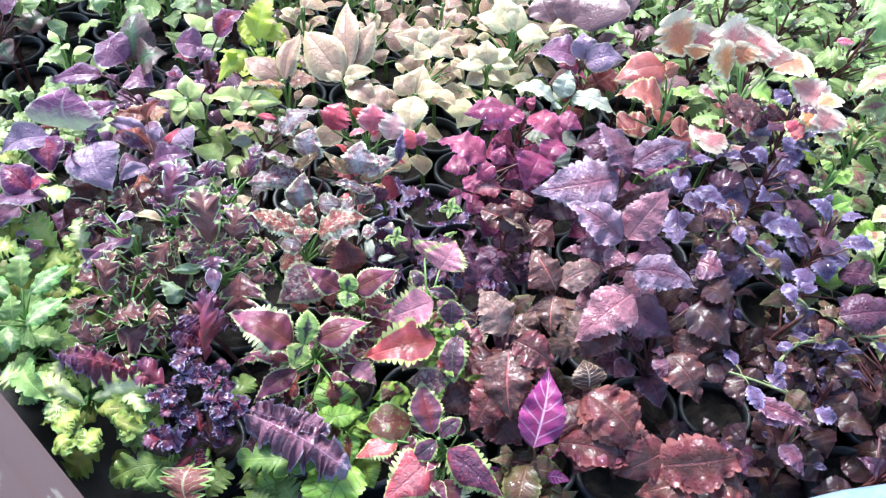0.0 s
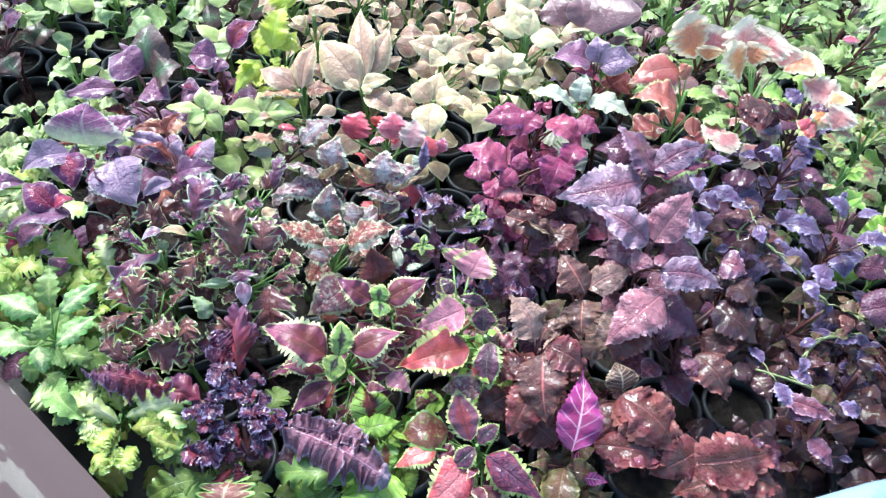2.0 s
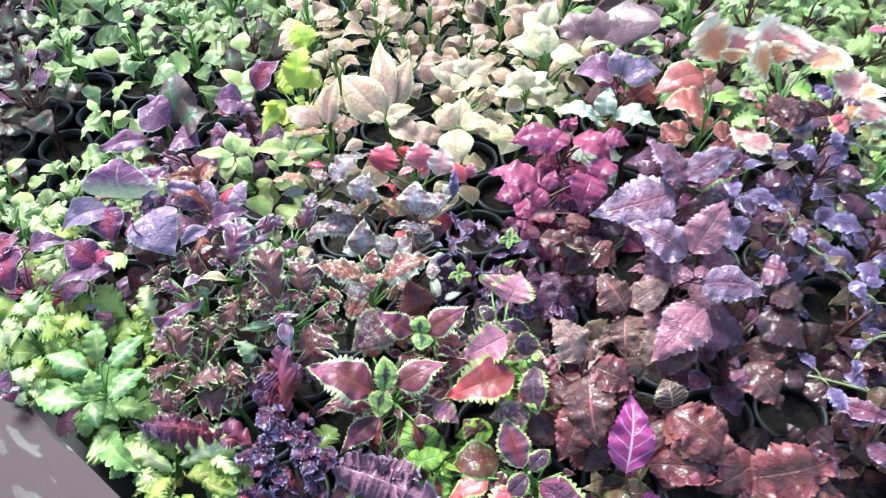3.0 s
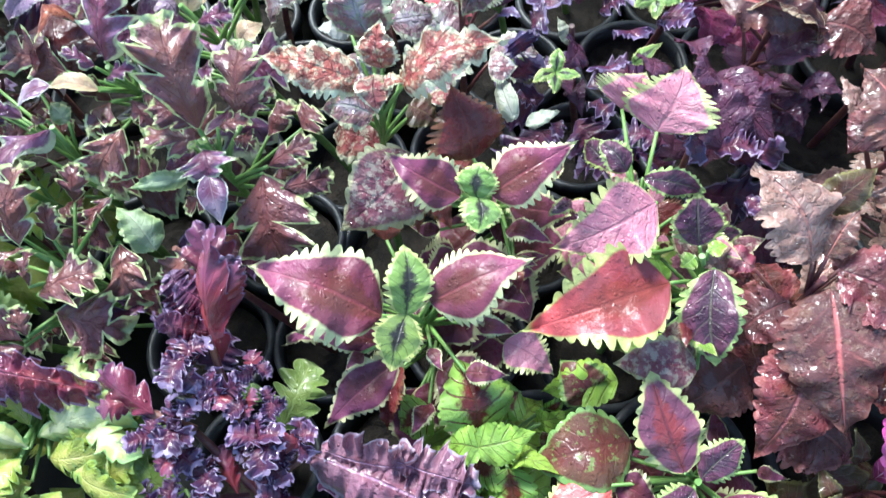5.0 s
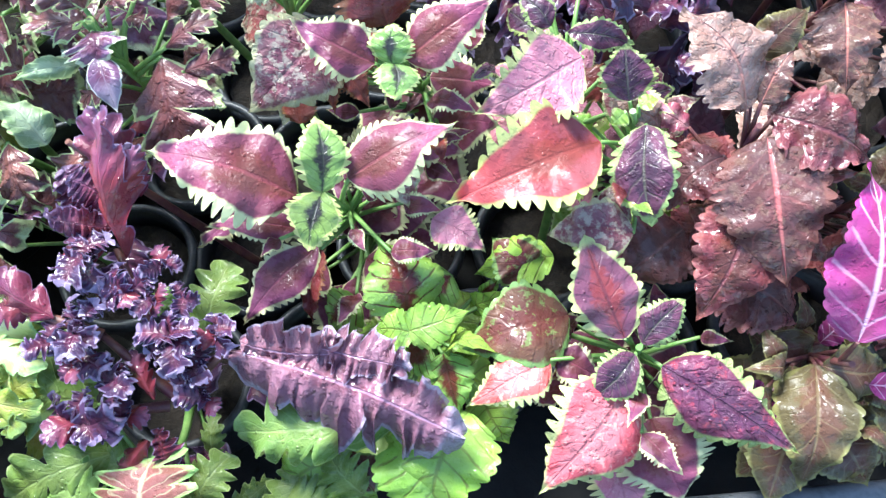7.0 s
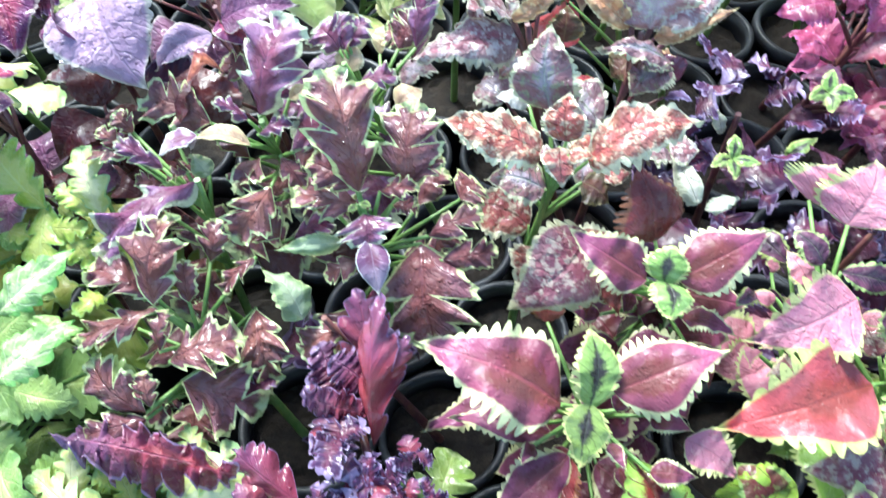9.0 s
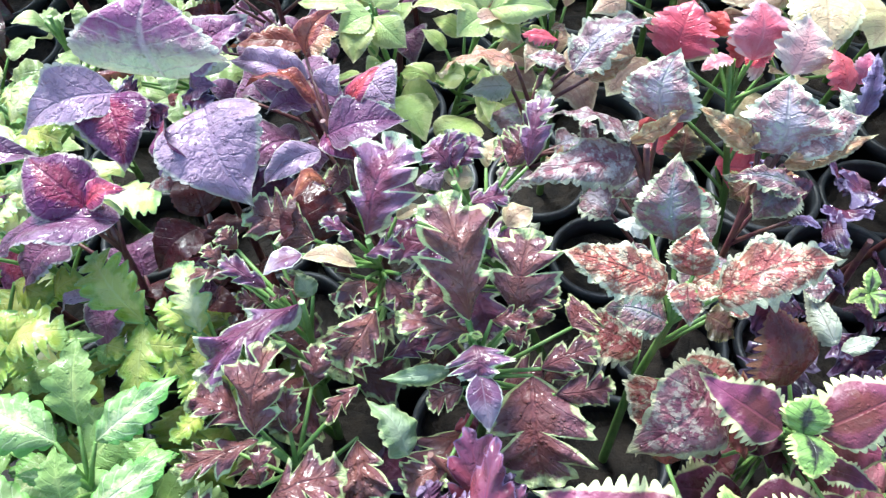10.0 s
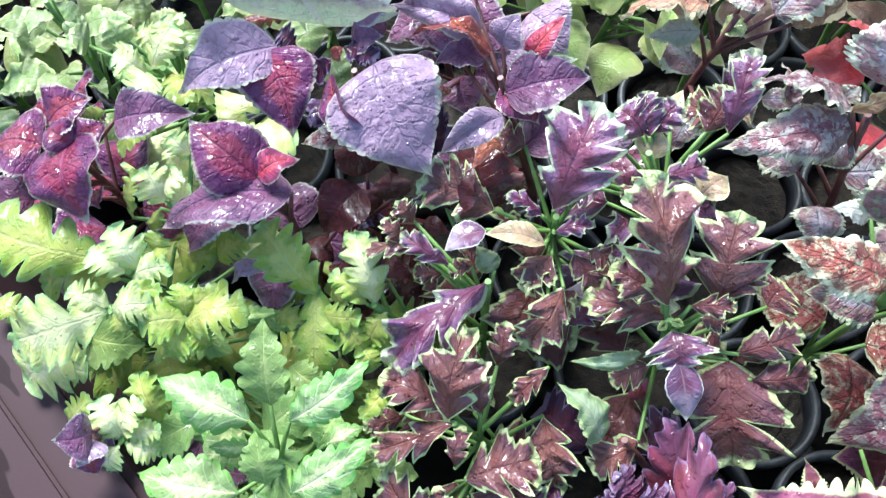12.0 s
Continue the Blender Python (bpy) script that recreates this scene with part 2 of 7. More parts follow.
kind("magenta", "serrate", wander_amt=0.05, base=(0.33, 0.02, 0.17), centre=(0.28, 0.018, 0.12), edge=(0.4, 0.03, 0.2), edge_w=0.03, vein=(0.72, 0.42, 0.6), vein_amt=0.85, rough=0.5, nveins=6)
kind("veined", "scalloped", base=(0.26, 0.46, 0.09), centre=(0.12, 0.03, 0.02), edge=(0.26, 0.44, 0.08), edge_w=0.16, core=0.4, vein=(0.1, 0.04, 0.02), vein_amt=0.85, nveins=6, sides=2.0, wander_amt=0.08)
kind("veinedlime", "scalloped", base=(0.27, 0.42, 0.07), centre=(0.26, 0.4, 0.07), edge=(0.26, 0.4, 0.07), edge_w=0.1, vein=(0.12, 0.1, 0.03), vein_amt=0.5, nveins=6, sides=2.0, wander_amt=0.08)
kind("veineddark", "scalloped", base=(0.14, 0.06, 0.035), centre=(0.12, 0.03, 0.025), edge=(0.24, 0.4, 0.09), edge_w=0.2, vein=(0.1, 0.03, 0.02), fleck=(0.2, 0.32, 0.08), fleck_amt=0.2)
# pale lavender edge colour stands for bluish glints on the curled rims
kind("frill", "frilled", base=(0.07, 0.026, 0.08), centre=(0.10, 0.02, 0.05), edge=(0.25, 0.18, 0.31), edge_w=0.2, vein=(0.2, 0.04, 0.1), rough=0.22, wet_coat=0.8)
kind("frillbig", "frilledlong", base=(0.24, 0.10, 0.15), centre=(0.2, 0.06, 0.095), edge=(0.37, 0.28, 0.37), edge_w=0.14, core=0.25, vein=(0.45, 0.25, 0.4), vein_amt=0.6, rough=0.2, wet_coat=0.6, sides=0.1, rug=1.7)
kind("frillred", "bladed", base=(0.2, 0.018, 0.04), centre=(0.2, 0.016, 0.03), edge=(0.2, 0.1, 0.2), edge_w=0.08, vein=(0.3, 0.03, 0.06), rough=0.26, blush_or_sheen=(0.18, 0.05, 0.11), wet_coat=0.9)
kind("frillarm", "frilledlong", base=(0.16, 0.02, 0.055), centre=(0.2, 0.018, 0.04), edge=(0.28, 0.17, 0.3), edge_w=0.14, vein=(0.4, 0.1, 0.2), rough=0.34, wet_coat=0.4, sides=0.2, blush_or_sheen=(0.15, 0.055, 0.12), rug=1.7)
kind("feather", "feathered", base=(0.15, 0.23, 0.055), centre=(0.19, 0.26, 0.068), edge=(0.25, 0.33, 0.11), edge_w=0.1, vein=(0.4, 0.5, 0.2), vein_amt=0.3)
kind("featherbrown", "feathered", base=(0.18, 0.06, 0.05), centre=(0.22, 0.06, 0.06), edge=(0.3, 0.46, 0.12), edge_w=0.3, vein=(0.5, 0.5, 0.3), vein_amt=0.6)
kind("limefeather", "feathered", base=(0.31, 0.40, 0.075), centre=(0.46, 0.48, 0.125), edge=(0.29, 0.42, 0.13), edge_w=0.2, vein=(0.55, 0.6, 0.25), vein_amt=0.3, thin=0.28)
kind("limepale", "feathered", base=(0.58, 0.64, 0.24), centre=(0.74, 0.74, 0.4), edge=(0.38, 0.56, 0.24), edge_w=0.2, vein=(0.7, 0.7, 0.4), vein_amt=0.3, thin=0.28)
kind("lime", "toothed", base=(0.30, 0.48, 0.08), centre=(0.26, 0.42, 0.08), edge=(0.5, 0.58, 0.2), edge_w=0.14, vein=(0.4, 0.5, 0.2))
kind("varieg", "notched", base=(0.25, 0.36, 0.135), centre=(0.72, 0.73, 0.36), edge=(0.2, 0.4, 0.1), edge_w=0.1, core=0.34, vein=(0.85, 0.85, 0.6), vein_amt=0.4, rough=0.42, fleck=(0.34, 0.5, 0.2), fleck_amt=0.3, wet_coat=0.2)
kind("varieggreen", "notched", base=(0.22, 0.32, 0.10), centre=(0.36, 0.44, 0.15), edge=(0.25, 0.37, 0.12), edge_w=0.1, core=0.2, vein=(0.45, 0.6, 0.2), vein_amt=0.4, rough=0.42, wet_coat=0.2)
kind("violet", "broad", rug=1.9, base=(0.24, 0.10, 0.19), centre=(0.2, 0.06, 0.14), edge=(0.5, 0.44, 0.42), edge_w=0.16, vein=(0.32, 0.13, 0.28), vein_amt=0.4, rough=0.42, wet_coat=0.75)
kind("violetpale", "broad", rug=1.9, base=(0.36, 0.23, 0.34), centre=(0.32, 0.2, 0.31), edge=(0.55, 0.5, 0.42), edge_w=0.16, vein=(0.46, 0.32, 0.46), vein_amt=0.4, rough=0.42, wet_coat=0.6)
kind("violetred", "broad", rug=1.8, base=(0.17, 0.03, 0.12), centre=(0.28, 0.02, 0.06), edge=(0.5, 0.4, 0.36), edge_w=0.16, core=0.45, vein=(0.3, 0.05, 0.14), vein_amt=0.4)
kind("violetfan", "broad", rug=1.7, base=(0.62, 0.66, 0.44), centre=(0.6, 0.66, 0.4), edge=(0.55, 0.5, 0.42), edge_w=0.1, vein=(0.62, 0.5, 0.5), vein_amt=0.5, blush_or_sheen=(0.26, 0.09, 0.2), tip_from=0.08, wander_amt=0.06, wet_coat=0.5)
kind("maroon", "broad", rug=1, base=(0.075, 0.012, 0.014), centre=(0.06, 0.01, 0.012), edge=(0.12, 0.03, 0.03), edge_w=0.04, vein=(0.1, 0.02, 0.02), wet_coat=0.6)
kind("maroongreen", "broad", base=(0.11, 0.06, 0.055), centre=(0.08, 0.12, 0.06), edge=(0.14, 0.06, 0.06), edge_w=0.05, core=0.35, vein=(0.1, 0.2, 0.08), vein_amt=0.5)
kind("oak", "lobed", rug=1.8, base=(0.18, 0.065, 0.08), centre=(0.18, 0.055, 0.05), edge=(0.56, 0.64, 0.28), edge_w=0.23, vein=(0.18, 0.04, 0.05), vein_amt=0.3, rough=0.22, wet_coat=1.0)
kind("oakpurple", "lobed", rug=1.5, base=(0.22, 0.09, 0.19), centre=(0.16, 0.035, 0.08), edge=(0.58, 0.62, 0.4), edge_w=0.22, vein=(0.2, 0.06, 0.14), rough=0.3, wet_coat=0.7)
kind("oakpale", "smooth", base=(0.15, 0.06, 0.13), centre=(0.12, 0.03, 0.07), edge=(0.62, 0.6, 0.56), edge_w=0.14, core=0.35, vein=(0.4, 0.3, 0.4), rough=0.3, wet_coat=1.0, blush_or_sheen=(0.42, 0.33, 0.42))
kind("oakunder", "scalloped", base=(0.2, 0.27, 0.13), centre=(0.3, 0.36, 0.22), edge=(0.36, 0.42, 0.2), edge_w=0.1, vein=(0.4, 0.45, 0.3), vein_amt=0.5, rough=0.55)
kind("rust", "beaded", rug=2.0, base=(0.33, 0.1, 0.07), centre=(0.33, 0.055, 0.055), edge=(0.66, 0.64, 0.42), edge_w=0.18, core=0.55, fleck=(0.56, 0.44, 0.3), fleck_amt=0.5, vein=(0.14, 0.05, 0.04), vein_amt=0.5, wet_coat=0.7)
kind("rustpale", "beaded", rug=2.0, base=(0.36, 0.22, 0.22), centre=(0.3, 0.11, 0.13), edge=(0.66, 0.65, 0.44), edge_w=0.2, fleck=(0.62, 0.56, 0.52), fleck_amt=0.5, vein=(0.3, 0.12, 0.12), wet_coat=0.9)
# the grey-lilac centre paints the wet sheen along the midrib
kind("rustgreen", "beaded", rug=2.0, base=(0.24, 0.11, 0.12), centre=(0.3, 0.25, 0.3), edge=(0.58, 0.6, 0.36), edge_w=0.2, core=0.3, fleck=(0.26, 0.3, 0.16), fleck_amt=0.3, vein=(0.26, 0.34, 0.26), vein_amt=0.4, wet_coat=0.9)
kind("orangeedge", "beaded", rug=1.6, base=(0.46, 0.27, 0.13), centre=(0.42, 0.2, 0.1), edge=(0.62, 0.56, 0.32), edge_w=0.12, fleck=(0.58, 0.46, 0.26), fleck_amt=0.3, vein=(0.5, 0.2, 0.1))
# the pale lilac centre is a highlight painted on a rust-purple blade
kind("greypurple", "beaded", rug=2.0, base=(0.32, 0.17, 0.19), centre=(0.42, 0.34, 0.4), edge=(0.62, 0.64, 0.46), edge_w=0.22, core=0.35, fleck=(0.46, 0.50, 0.38), fleck_amt=0.3, vein=(0.36, 0.38, 0.32), rough=0.34, wet_coat=0.9)
kind("tan", "crisp", rug=1.1, base=(0.60, 0.49, 0.28), centre=(0.52, 0.37, 0.24), edge=(0.80, 0.75, 0.48), edge_w=0.2, core=0.6, vein=(0.34, 0.22, 0.15), vein_amt=0.45, fleck=(0.64, 0.54, 0.34), fleck_amt=0.3, thin=0.24, wet_coat=0.25)
kind("tanpink", "crisp", rug=1.1, base=(0.52, 0.37, 0.24), centre=(0.44, 0.27, 0.20), edge=(0.78, 0.68, 0.44), edge_w=0.2, core=0.6, vein=(0.26, 0.14, 0.12), vein_amt=0.45, fleck=(0.58, 0.43, 0.3), fleck_amt=0.3, thin=0.24, wet_coat=0.25)
kind("tanpurple", "smooth", base=(0.25, 0.13, 0.14), centre=(0.22, 0.11, 0.12), edge=(0.4, 0.3, 0.24), edge_w=0.06, vein=(0.3, 0.16, 0.17), vein_amt=0.4)
kind("tanorange", "beaded", rug=1.6, base=(0.5, 0.27, 0.15), centre=(0.44, 0.19, 0.12), edge=(0.6, 0.54, 0.3), edge_w=0.12, fleck=(0.58, 0.42, 0.28), fleck_amt=0.4, vein=(0.5, 0.25, 0.12))
kind("cream", "crisp", rug=1.1, base=(0.76, 0.69, 0.41), centre=(0.66, 0.54, 0.33), edge=(0.78, 0.73, 0.46), edge_w=0.2, core=0.5, vein=(0.48, 0.37, 0.23), vein_amt=0.45, thin=0.26, wet_coat=0.25)
kind("limecream", "crisp", rug=1.0, base=(0.55, 0.6, 0.24), centre=(0.42, 0.52, 0.18), edge=(0.7, 0.7, 0.36), edge_w=0.16, vein=(0.36, 0.46, 0.18), vein_amt=0.4, thin=0.26, wet_coat=0.25)
kind("yellowgreen", "toothed", base=(0.5, 0.58, 0.08), centre=(0.42, 0.54, 0.07), edge=(0.58, 0.62, 0.15), edge_w=0.08, vein=(0.6, 0.65, 0.25), vein_amt=0.4, thin=0.3)
kind("sage", "serrate", base=(0.33, 0.42, 0.16), centre=(0.28, 0.38, 0.14), edge=(0.58, 0.6, 0.32), edge_w=0.16, vein=(0.4, 0.44, 0.26), vein_amt=0.3, fleck=(0.55, 0.55, 0.35), fleck_amt=0.2)
kind("silvergreen", "serrate", rug=1.3, base=(0.44, 0.47, 0.34), centre=(0.5, 0.5, 0.4), edge=(0.62, 0.62, 0.44), edge_w=0.14, vein=(0.26, 0.3, 0.22), vein_amt=0.5, wet_coat=0.3)
kind("peach", "frilledge", rug=1.2, base=(0.74, 0.42, 0.2), centre=(0.72, 0.27, 0.1), edge=(0.85, 0.74, 0.5), edge_w=0.4, core=0.5, vein=(0.62, 0.22, 0.12), vein_amt=0.45, thin=0.26)
kind("peachpink", "frilledge", rug=1.2, base=(0.72, 0.36, 0.32), centre=(0.66, 0.22, 0.22), edge=(0.85, 0.70, 0.53), edge_w=0.4, core=0.45, vein=(0.56, 0.16, 0.18), vein_amt=0.45, thin=0.26)
kind("rustpeach", "serrate", base=(0.46, 0.12, 0.09), centre=(0.4, 0.1, 0.07), edge=(0.7, 0.55, 0.28), edge_w=0.22, vein=(0.5, 0.16, 0.12))
kind("hotred", "notched", base=(0.64, 0.06, 0.09), centre=(0.56, 0.04, 0.06), edge=(0.68, 0.12, 0.14), edge_w=0.1, vein=(0.5, 0.05, 0.06))
kind("hotpink", "notched", base=(0.64, 0.17, 0.24), centre=(0.58, 0.08, 0.15), edge=(0.72, 0.42, 0.42), edge_w=0.14, vein=(0.6, 0.2, 0.26))
kind("palepink", "notched", base=(0.64, 0.44, 0.4), centre=(0.6, 0.32, 0.33), edge=(0.72, 0.58, 0.48), edge_w=0.14, vein=(0.55, 0.25, 0.28))
kind("redheart", "broad", rug=1.6, base=(0.34, 0.04, 0.12), centre=(0.42, 0.03, 0.07), edge=(0.56, 0.46, 0.4), edge_w=0.16, vein=(0.5, 0.1, 0.16), vein_amt=0.4)
kind("rustred", "broad", rug=1.4, base=(0.3, 0.07, 0.05), centre=(0.42, 0.12, 0.05), edge=(0.5, 0.24, 0.18), edge_w=0.1, vein=(0.2, 0.03, 0.04), vein_amt=0.6)
kind("rustunder", "scalloped", base=(0.46, 0.46, 0.42), centre=(0.42, 0.42, 0.38), edge=(0.5, 0.5, 0.42), edge_w=0.1, vein=(0.55, 0.55, 0.5), vein_amt=0.4)
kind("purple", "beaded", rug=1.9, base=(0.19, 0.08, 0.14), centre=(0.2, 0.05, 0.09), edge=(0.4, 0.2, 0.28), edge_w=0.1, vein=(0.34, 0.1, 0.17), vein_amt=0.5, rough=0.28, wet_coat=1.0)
# purple leaf again, with the lilac wet sheen put into its blade colour
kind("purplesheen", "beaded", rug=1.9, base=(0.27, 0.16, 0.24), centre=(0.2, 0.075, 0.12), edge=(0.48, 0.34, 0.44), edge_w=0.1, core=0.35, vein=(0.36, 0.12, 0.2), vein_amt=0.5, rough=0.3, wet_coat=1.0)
kind("purplepink", "beaded", rug=1.9, base=(0.36, 0.13, 0.18), centre=(0.28, 0.10, 0.14), edge=(0.52, 0.27, 0.32), edge_w=0.1, vein=(0.46, 0.13, 0.18), vein_amt=0.45, rough=0.3, wet_coat=1.0)
kind("bronzetan", "beaded", rug=1.9, base=(0.26, 0.14, 0.11), centre=(0.32, 0.17, 0.15), edge=(0.42, 0.25, 0.2), edge_w=0.1, core=0.3, vein=(0.5, 0.16, 0.12), vein_amt=0.45, fleck=(0.3, 0.21, 0.18), fleck_amt=0.35, rough=0.28, wet_coat=0.9, sides=0.6)
kind("striped", "scalloped", rug=1.6, base=(0.1, 0.045, 0.035), centre=(0.08, 0.035, 0.03), edge=(0.3, 0.2, 0.13), edge_w=0.08, vein=(0.46, 0.36, 0.27), vein_amt=0.85, nveins=8, sides=2.0, wander_amt=0.05, wet_coat=0.4)
kind("darkpurple", "serrate", rug=1.6, base=(0.11, 0.04, 0.08), centre=(0.11, 0.03, 0.065), edge=(0.12, 0.03, 0.06), edge_w=0.05, vein=(0.14, 0.03, 0.07), rough=0.26, wet_coat=0.8)
kind("magentapurple", "serrate", rug=1.2, base=(0.31, 0.04, 0.12), centre=(0.26, 0.03, 0.09), edge=(0.44, 0.1, 0.26), edge_w=0.08, vein=(0.42, 0.05, 0.2), vein_amt=0.5, wet_coat=0.6)
kind("bluepurple", "notched", rug=1.6, base=(0.19, 0.135, 0.26), centre=(0.13, 0.075, 0.16), edge=(0.33, 0.26, 0.42), edge_w=0.1, vein=(0.24, 0.14, 0.3), rough=0.26, wet_coat=0.9)
kind("darkbrown", "scalloped", base=(0.062, 0.022, 0.030), centre=(0.065, 0.028, 0.022), edge=(0.09, 0.035, 0.035), edge_w=0.05, vein=(0.14, 0.05, 0.05), rough=0.22, wet_coat=0.8)
kind("freckled", "toothed", base=(0.36, 0.46, 0.17), centre=(0.3, 0.1, 0.1), edge=(0.58, 0.62, 0.34), edge_w=0.22, fleck=(0.55, 0.2, 0.2), fleck_amt=0.3, core=0.3, vein=(0.4, 0.46, 0.2))
kind("fargreen", "feathered", base=(0.25, 0.37, 0.12), centre=(0.3, 0.4, 0.14), edge=(0.42, 0.5, 0.22), edge_w=0.14, vein=(0.35, 0.4, 0.2))
kind("fargrey", "toothed", base=(0.22, 0.27, 0.14), centre=(0.16, 0.13, 0.09), edge=(0.42, 0.46, 0.28), edge_w=0.14, vein=(0.28, 0.28, 0.16))

outline("toothed", 0.70, 1.56, 14, 0.31, 0.12, 0.26, 0.15, 0.034, 3, 8)
outline("scalloped", 0.62, 1.26, 9, 0.20, 0.04, 0.24, 0.2, 0.036, 3, 7)
outline("beaded", 0.58, 1.28, 13, 0.22, 0.10, 0.26, 0.17, 0.045, 3, 7)
outline("fingered", 0.62, 0.92, 11, 0.30, 0.14, 0.30, 0.14, 0.03, 3, 8)
outline("notched", 0.80, 1.15, 7, 0.34, 0.14, 0.24, 0.15, 0.024, 3, 8)
outline("serrate", 0.62, 1.34, 14, 0.16, 0.16, 0.28, 0.19, 0.034, 3, 6)
outline("broad", 0.55, 1.30, 12, 0.09, 0.05, 0.40, 0.19, 0.034, 2, 6)
outline("crisp", 0.80, 1.25, 12, 0.13, 0.10, 0.36, 0.12, 0.016, 2, 5)
outline("smooth", 0.85, 1.30, 9, 0.08, 0.05, 0.34, 0.12, 0.018, 2, 4)
outline("lobed", 0.58, 0.95, 3, 0.80, 0.55, 0.18, 0.16, 0.10, 3, 18)
outline("feathered", 0.60, 0.60, 5, 0.77, 0.25, 0.14, 0.18, 0.05, 3, 11)
outline("frilled", 0.50, 0.40, 4, 0.55, 0.3, 0.25, 0.2, 0.42, 9, 11)
outline("frilledlong", 0.6, 0.62, 9, 0.48, 0.1, 0.0, 0.08, 0.24, 13, 10)
outline("bladed", 0.55, 0.95, 5, 0.6, 0.5, -0.05, 0.1, 0.06, 3, 8)
outline("frilledge", 0.85, 0.46, 7, 0.30, 0.06, 0.28, 0.05, 0.03, 3, 7)
FINE = (-1.0, -0.88, -0.6, -0.3, -0.06, 0.06, 0.3, 0.6, 0.88, 1.0)
PLAIN = (-1.0, -0.8, 0.0, 0.8, 1.0)


def blade(outline, seed, fine):
    """Vertices, faces and uvs of one leaf of unit length and width, growing along x."""
    rise, fall, teeth, depth, slant, fold, arch, wave, waves, per = OUTLINES[outline]
    rng = random.Random(seed)
    peak = rise / (rise + fall)
    top = peak**rise * (1 - peak) ** fall
    columns = FINE if fine else PLAIN
    rows = int(teeth * (per if fine else max(2, per // 2)))
    tail = 0.72 if outline == "lobed" else 0.93
    ph = [rng.uniform(0, 6.28) for _ in range(6)]
    amp = [rng.uniform(0.7, 1.3) for _ in range(6)]
    bend, ribs = rng.uniform(-0.07, 0.07), rng.uniform(4.5, 8.5)
    twist, droop, half_fold = rng.uniform(-0.9, 0.9), rng.uniform(0.3, 2.1), rng.uniform(-0.12, 0.22)
    if fine:
        twist, droop = twist * 0.45, 0.4 + droop * 0.5
    curl_down = [rng.uniform(-0.1, 0.5), rng.uniform(-0.1, 0.5)]
    verts, uvs, rims = [], [], []
    for r in range(rows + 1):
        v = r / rows
        v0 = min(max(v, 0.004), 0.996)
        prof = v0**rise * (1 - v0) ** fall / top
        for k, u in enumerate(columns):
            s = 0 if u < 0 else 3
            cut = abs(math.sin(math.pi * (teeth * v + 0.35 * math.sin(ph[s] + 5 * v)))) ** (0.58 if depth > 0.79 else 0.62 if depth > 0.5 else 0.75 if depth > 0.22 else 0.5)
            d = depth * (0.8 + 0.35 * math.sin(ph[s + 1] + 9 * v)) * (1.0 if v < tail else max(0.0, 1 - (v - tail) / (0.16 if tail < 0.9 else 0.07)))
            half = 0.5 * prof * (1 - d * (1 - cut))
            if depth > 0.4:
                half *= 1 - (0.13 if depth > 0.79 else 0.05) * abs(math.sin(math.pi * teeth * 3 * v + ph[s]))
            if depth > 0.5:
                y = u * half
            else:
                core = 0.5 * prof * (1 - d)
                y = math.copysign(core * abs(u) / columns[-2] if abs(u) <= columns[-2] else half, u)
            y0 = y
            far = min(1.0, abs(y) / (0.5 * prof + 0.001))
            x = v + (slant * abs(u) * half if depth > 0.5 else slant * max(0.0, abs(y) - core))
            z = arch * math.sin(math.pi * min(1, v * 1.05)) * droop
            z += (fold * amp[1] - 0.12) * abs(y) * 1.1
            w = waves * 6.28 * v + ph[2 if u > 0 else 4]
            z += (0.0 if waves > 6 else wave) * amp[2] * far**1.5 * (math.sin(w) + 0.6 * math.sin(1.7 * w + ph[5]))
            if waves > 6:
                curl = noise.noise(Vector((v * waves, 3.0 * s, seed))) + 0.6 * noise.noise(Vector((v * waves * 2.3, 3.0 * s, seed + 9)))
                z += wave * 0.9 * abs(u) ** 1.3 * curl
                x += 0.10 * abs(u) ** 1.5 * noise.noise(Vector((v * waves * 1.4, 3.0 * s, seed + 5)))
                y *= 1 + 0.5 * noise.noise(Vector((v * waves * 0.8, 3.0 * s, seed + 2)))
            elif wave > 0.1:
                y *= 1 - 0.45 * abs(u) * (0.5 + 0.5 * math.sin(1.3 * w + ph[1]))
                x += 0.08 * abs(u) * math.sin(2.1 * w + ph[0])
            z += 0.0014 * math.sin(ribs * 6.28 * (v - 0.2 * abs(u)) + ph[s]) * (1 - abs(u)) * min(1, abs(u) * 4)
            if outline == "beaded":
                z += 0.05 * far * noise.noise(Vector((9 * v, 14 * y0, seed)))
            z += half_fold * y * math.sin(math.pi * v)
            z -= curl_down[0 if u < 0 else 1] * far**3 * 0.5 * prof
            turn = twist * (v - 0.35)
            y, z = y * math.cos(turn) - z * math.sin(turn) * 0.5, z + y * math.sin(turn)
            y += bend * math.sin(math.pi * v) * 1.2
            verts.append((x, y, z))
            uvs.append((u * 0.5 + 0.5, v))
            inner = abs(y0) - 0.5 * prof * (1 - d)
            rims.append((2 * min(half - abs(y0), (1 - v) * 0.45), 2 * max(inner, 0.06 - (1 - v) * 0.7)))
    n = len(columns)
    faces = [(r * n + k, (r + 1) * n + k, (r + 1) * n + k + 1, r * n + k + 1) for r in range(rows) for k in range(n - 1)]
    return verts, faces, uvs, rims


BLADES, LEAF_MESHES = {}, {}
SLIM = {"smooth": 0.86, "crisp": 0.86, "serrate": 0.88, "broad": 0.94, "notched": 0.86, "toothed": 0.9, "fingered": 0.9, "scalloped": 0.9, "beaded": 0.86, "lobed": 1.1}


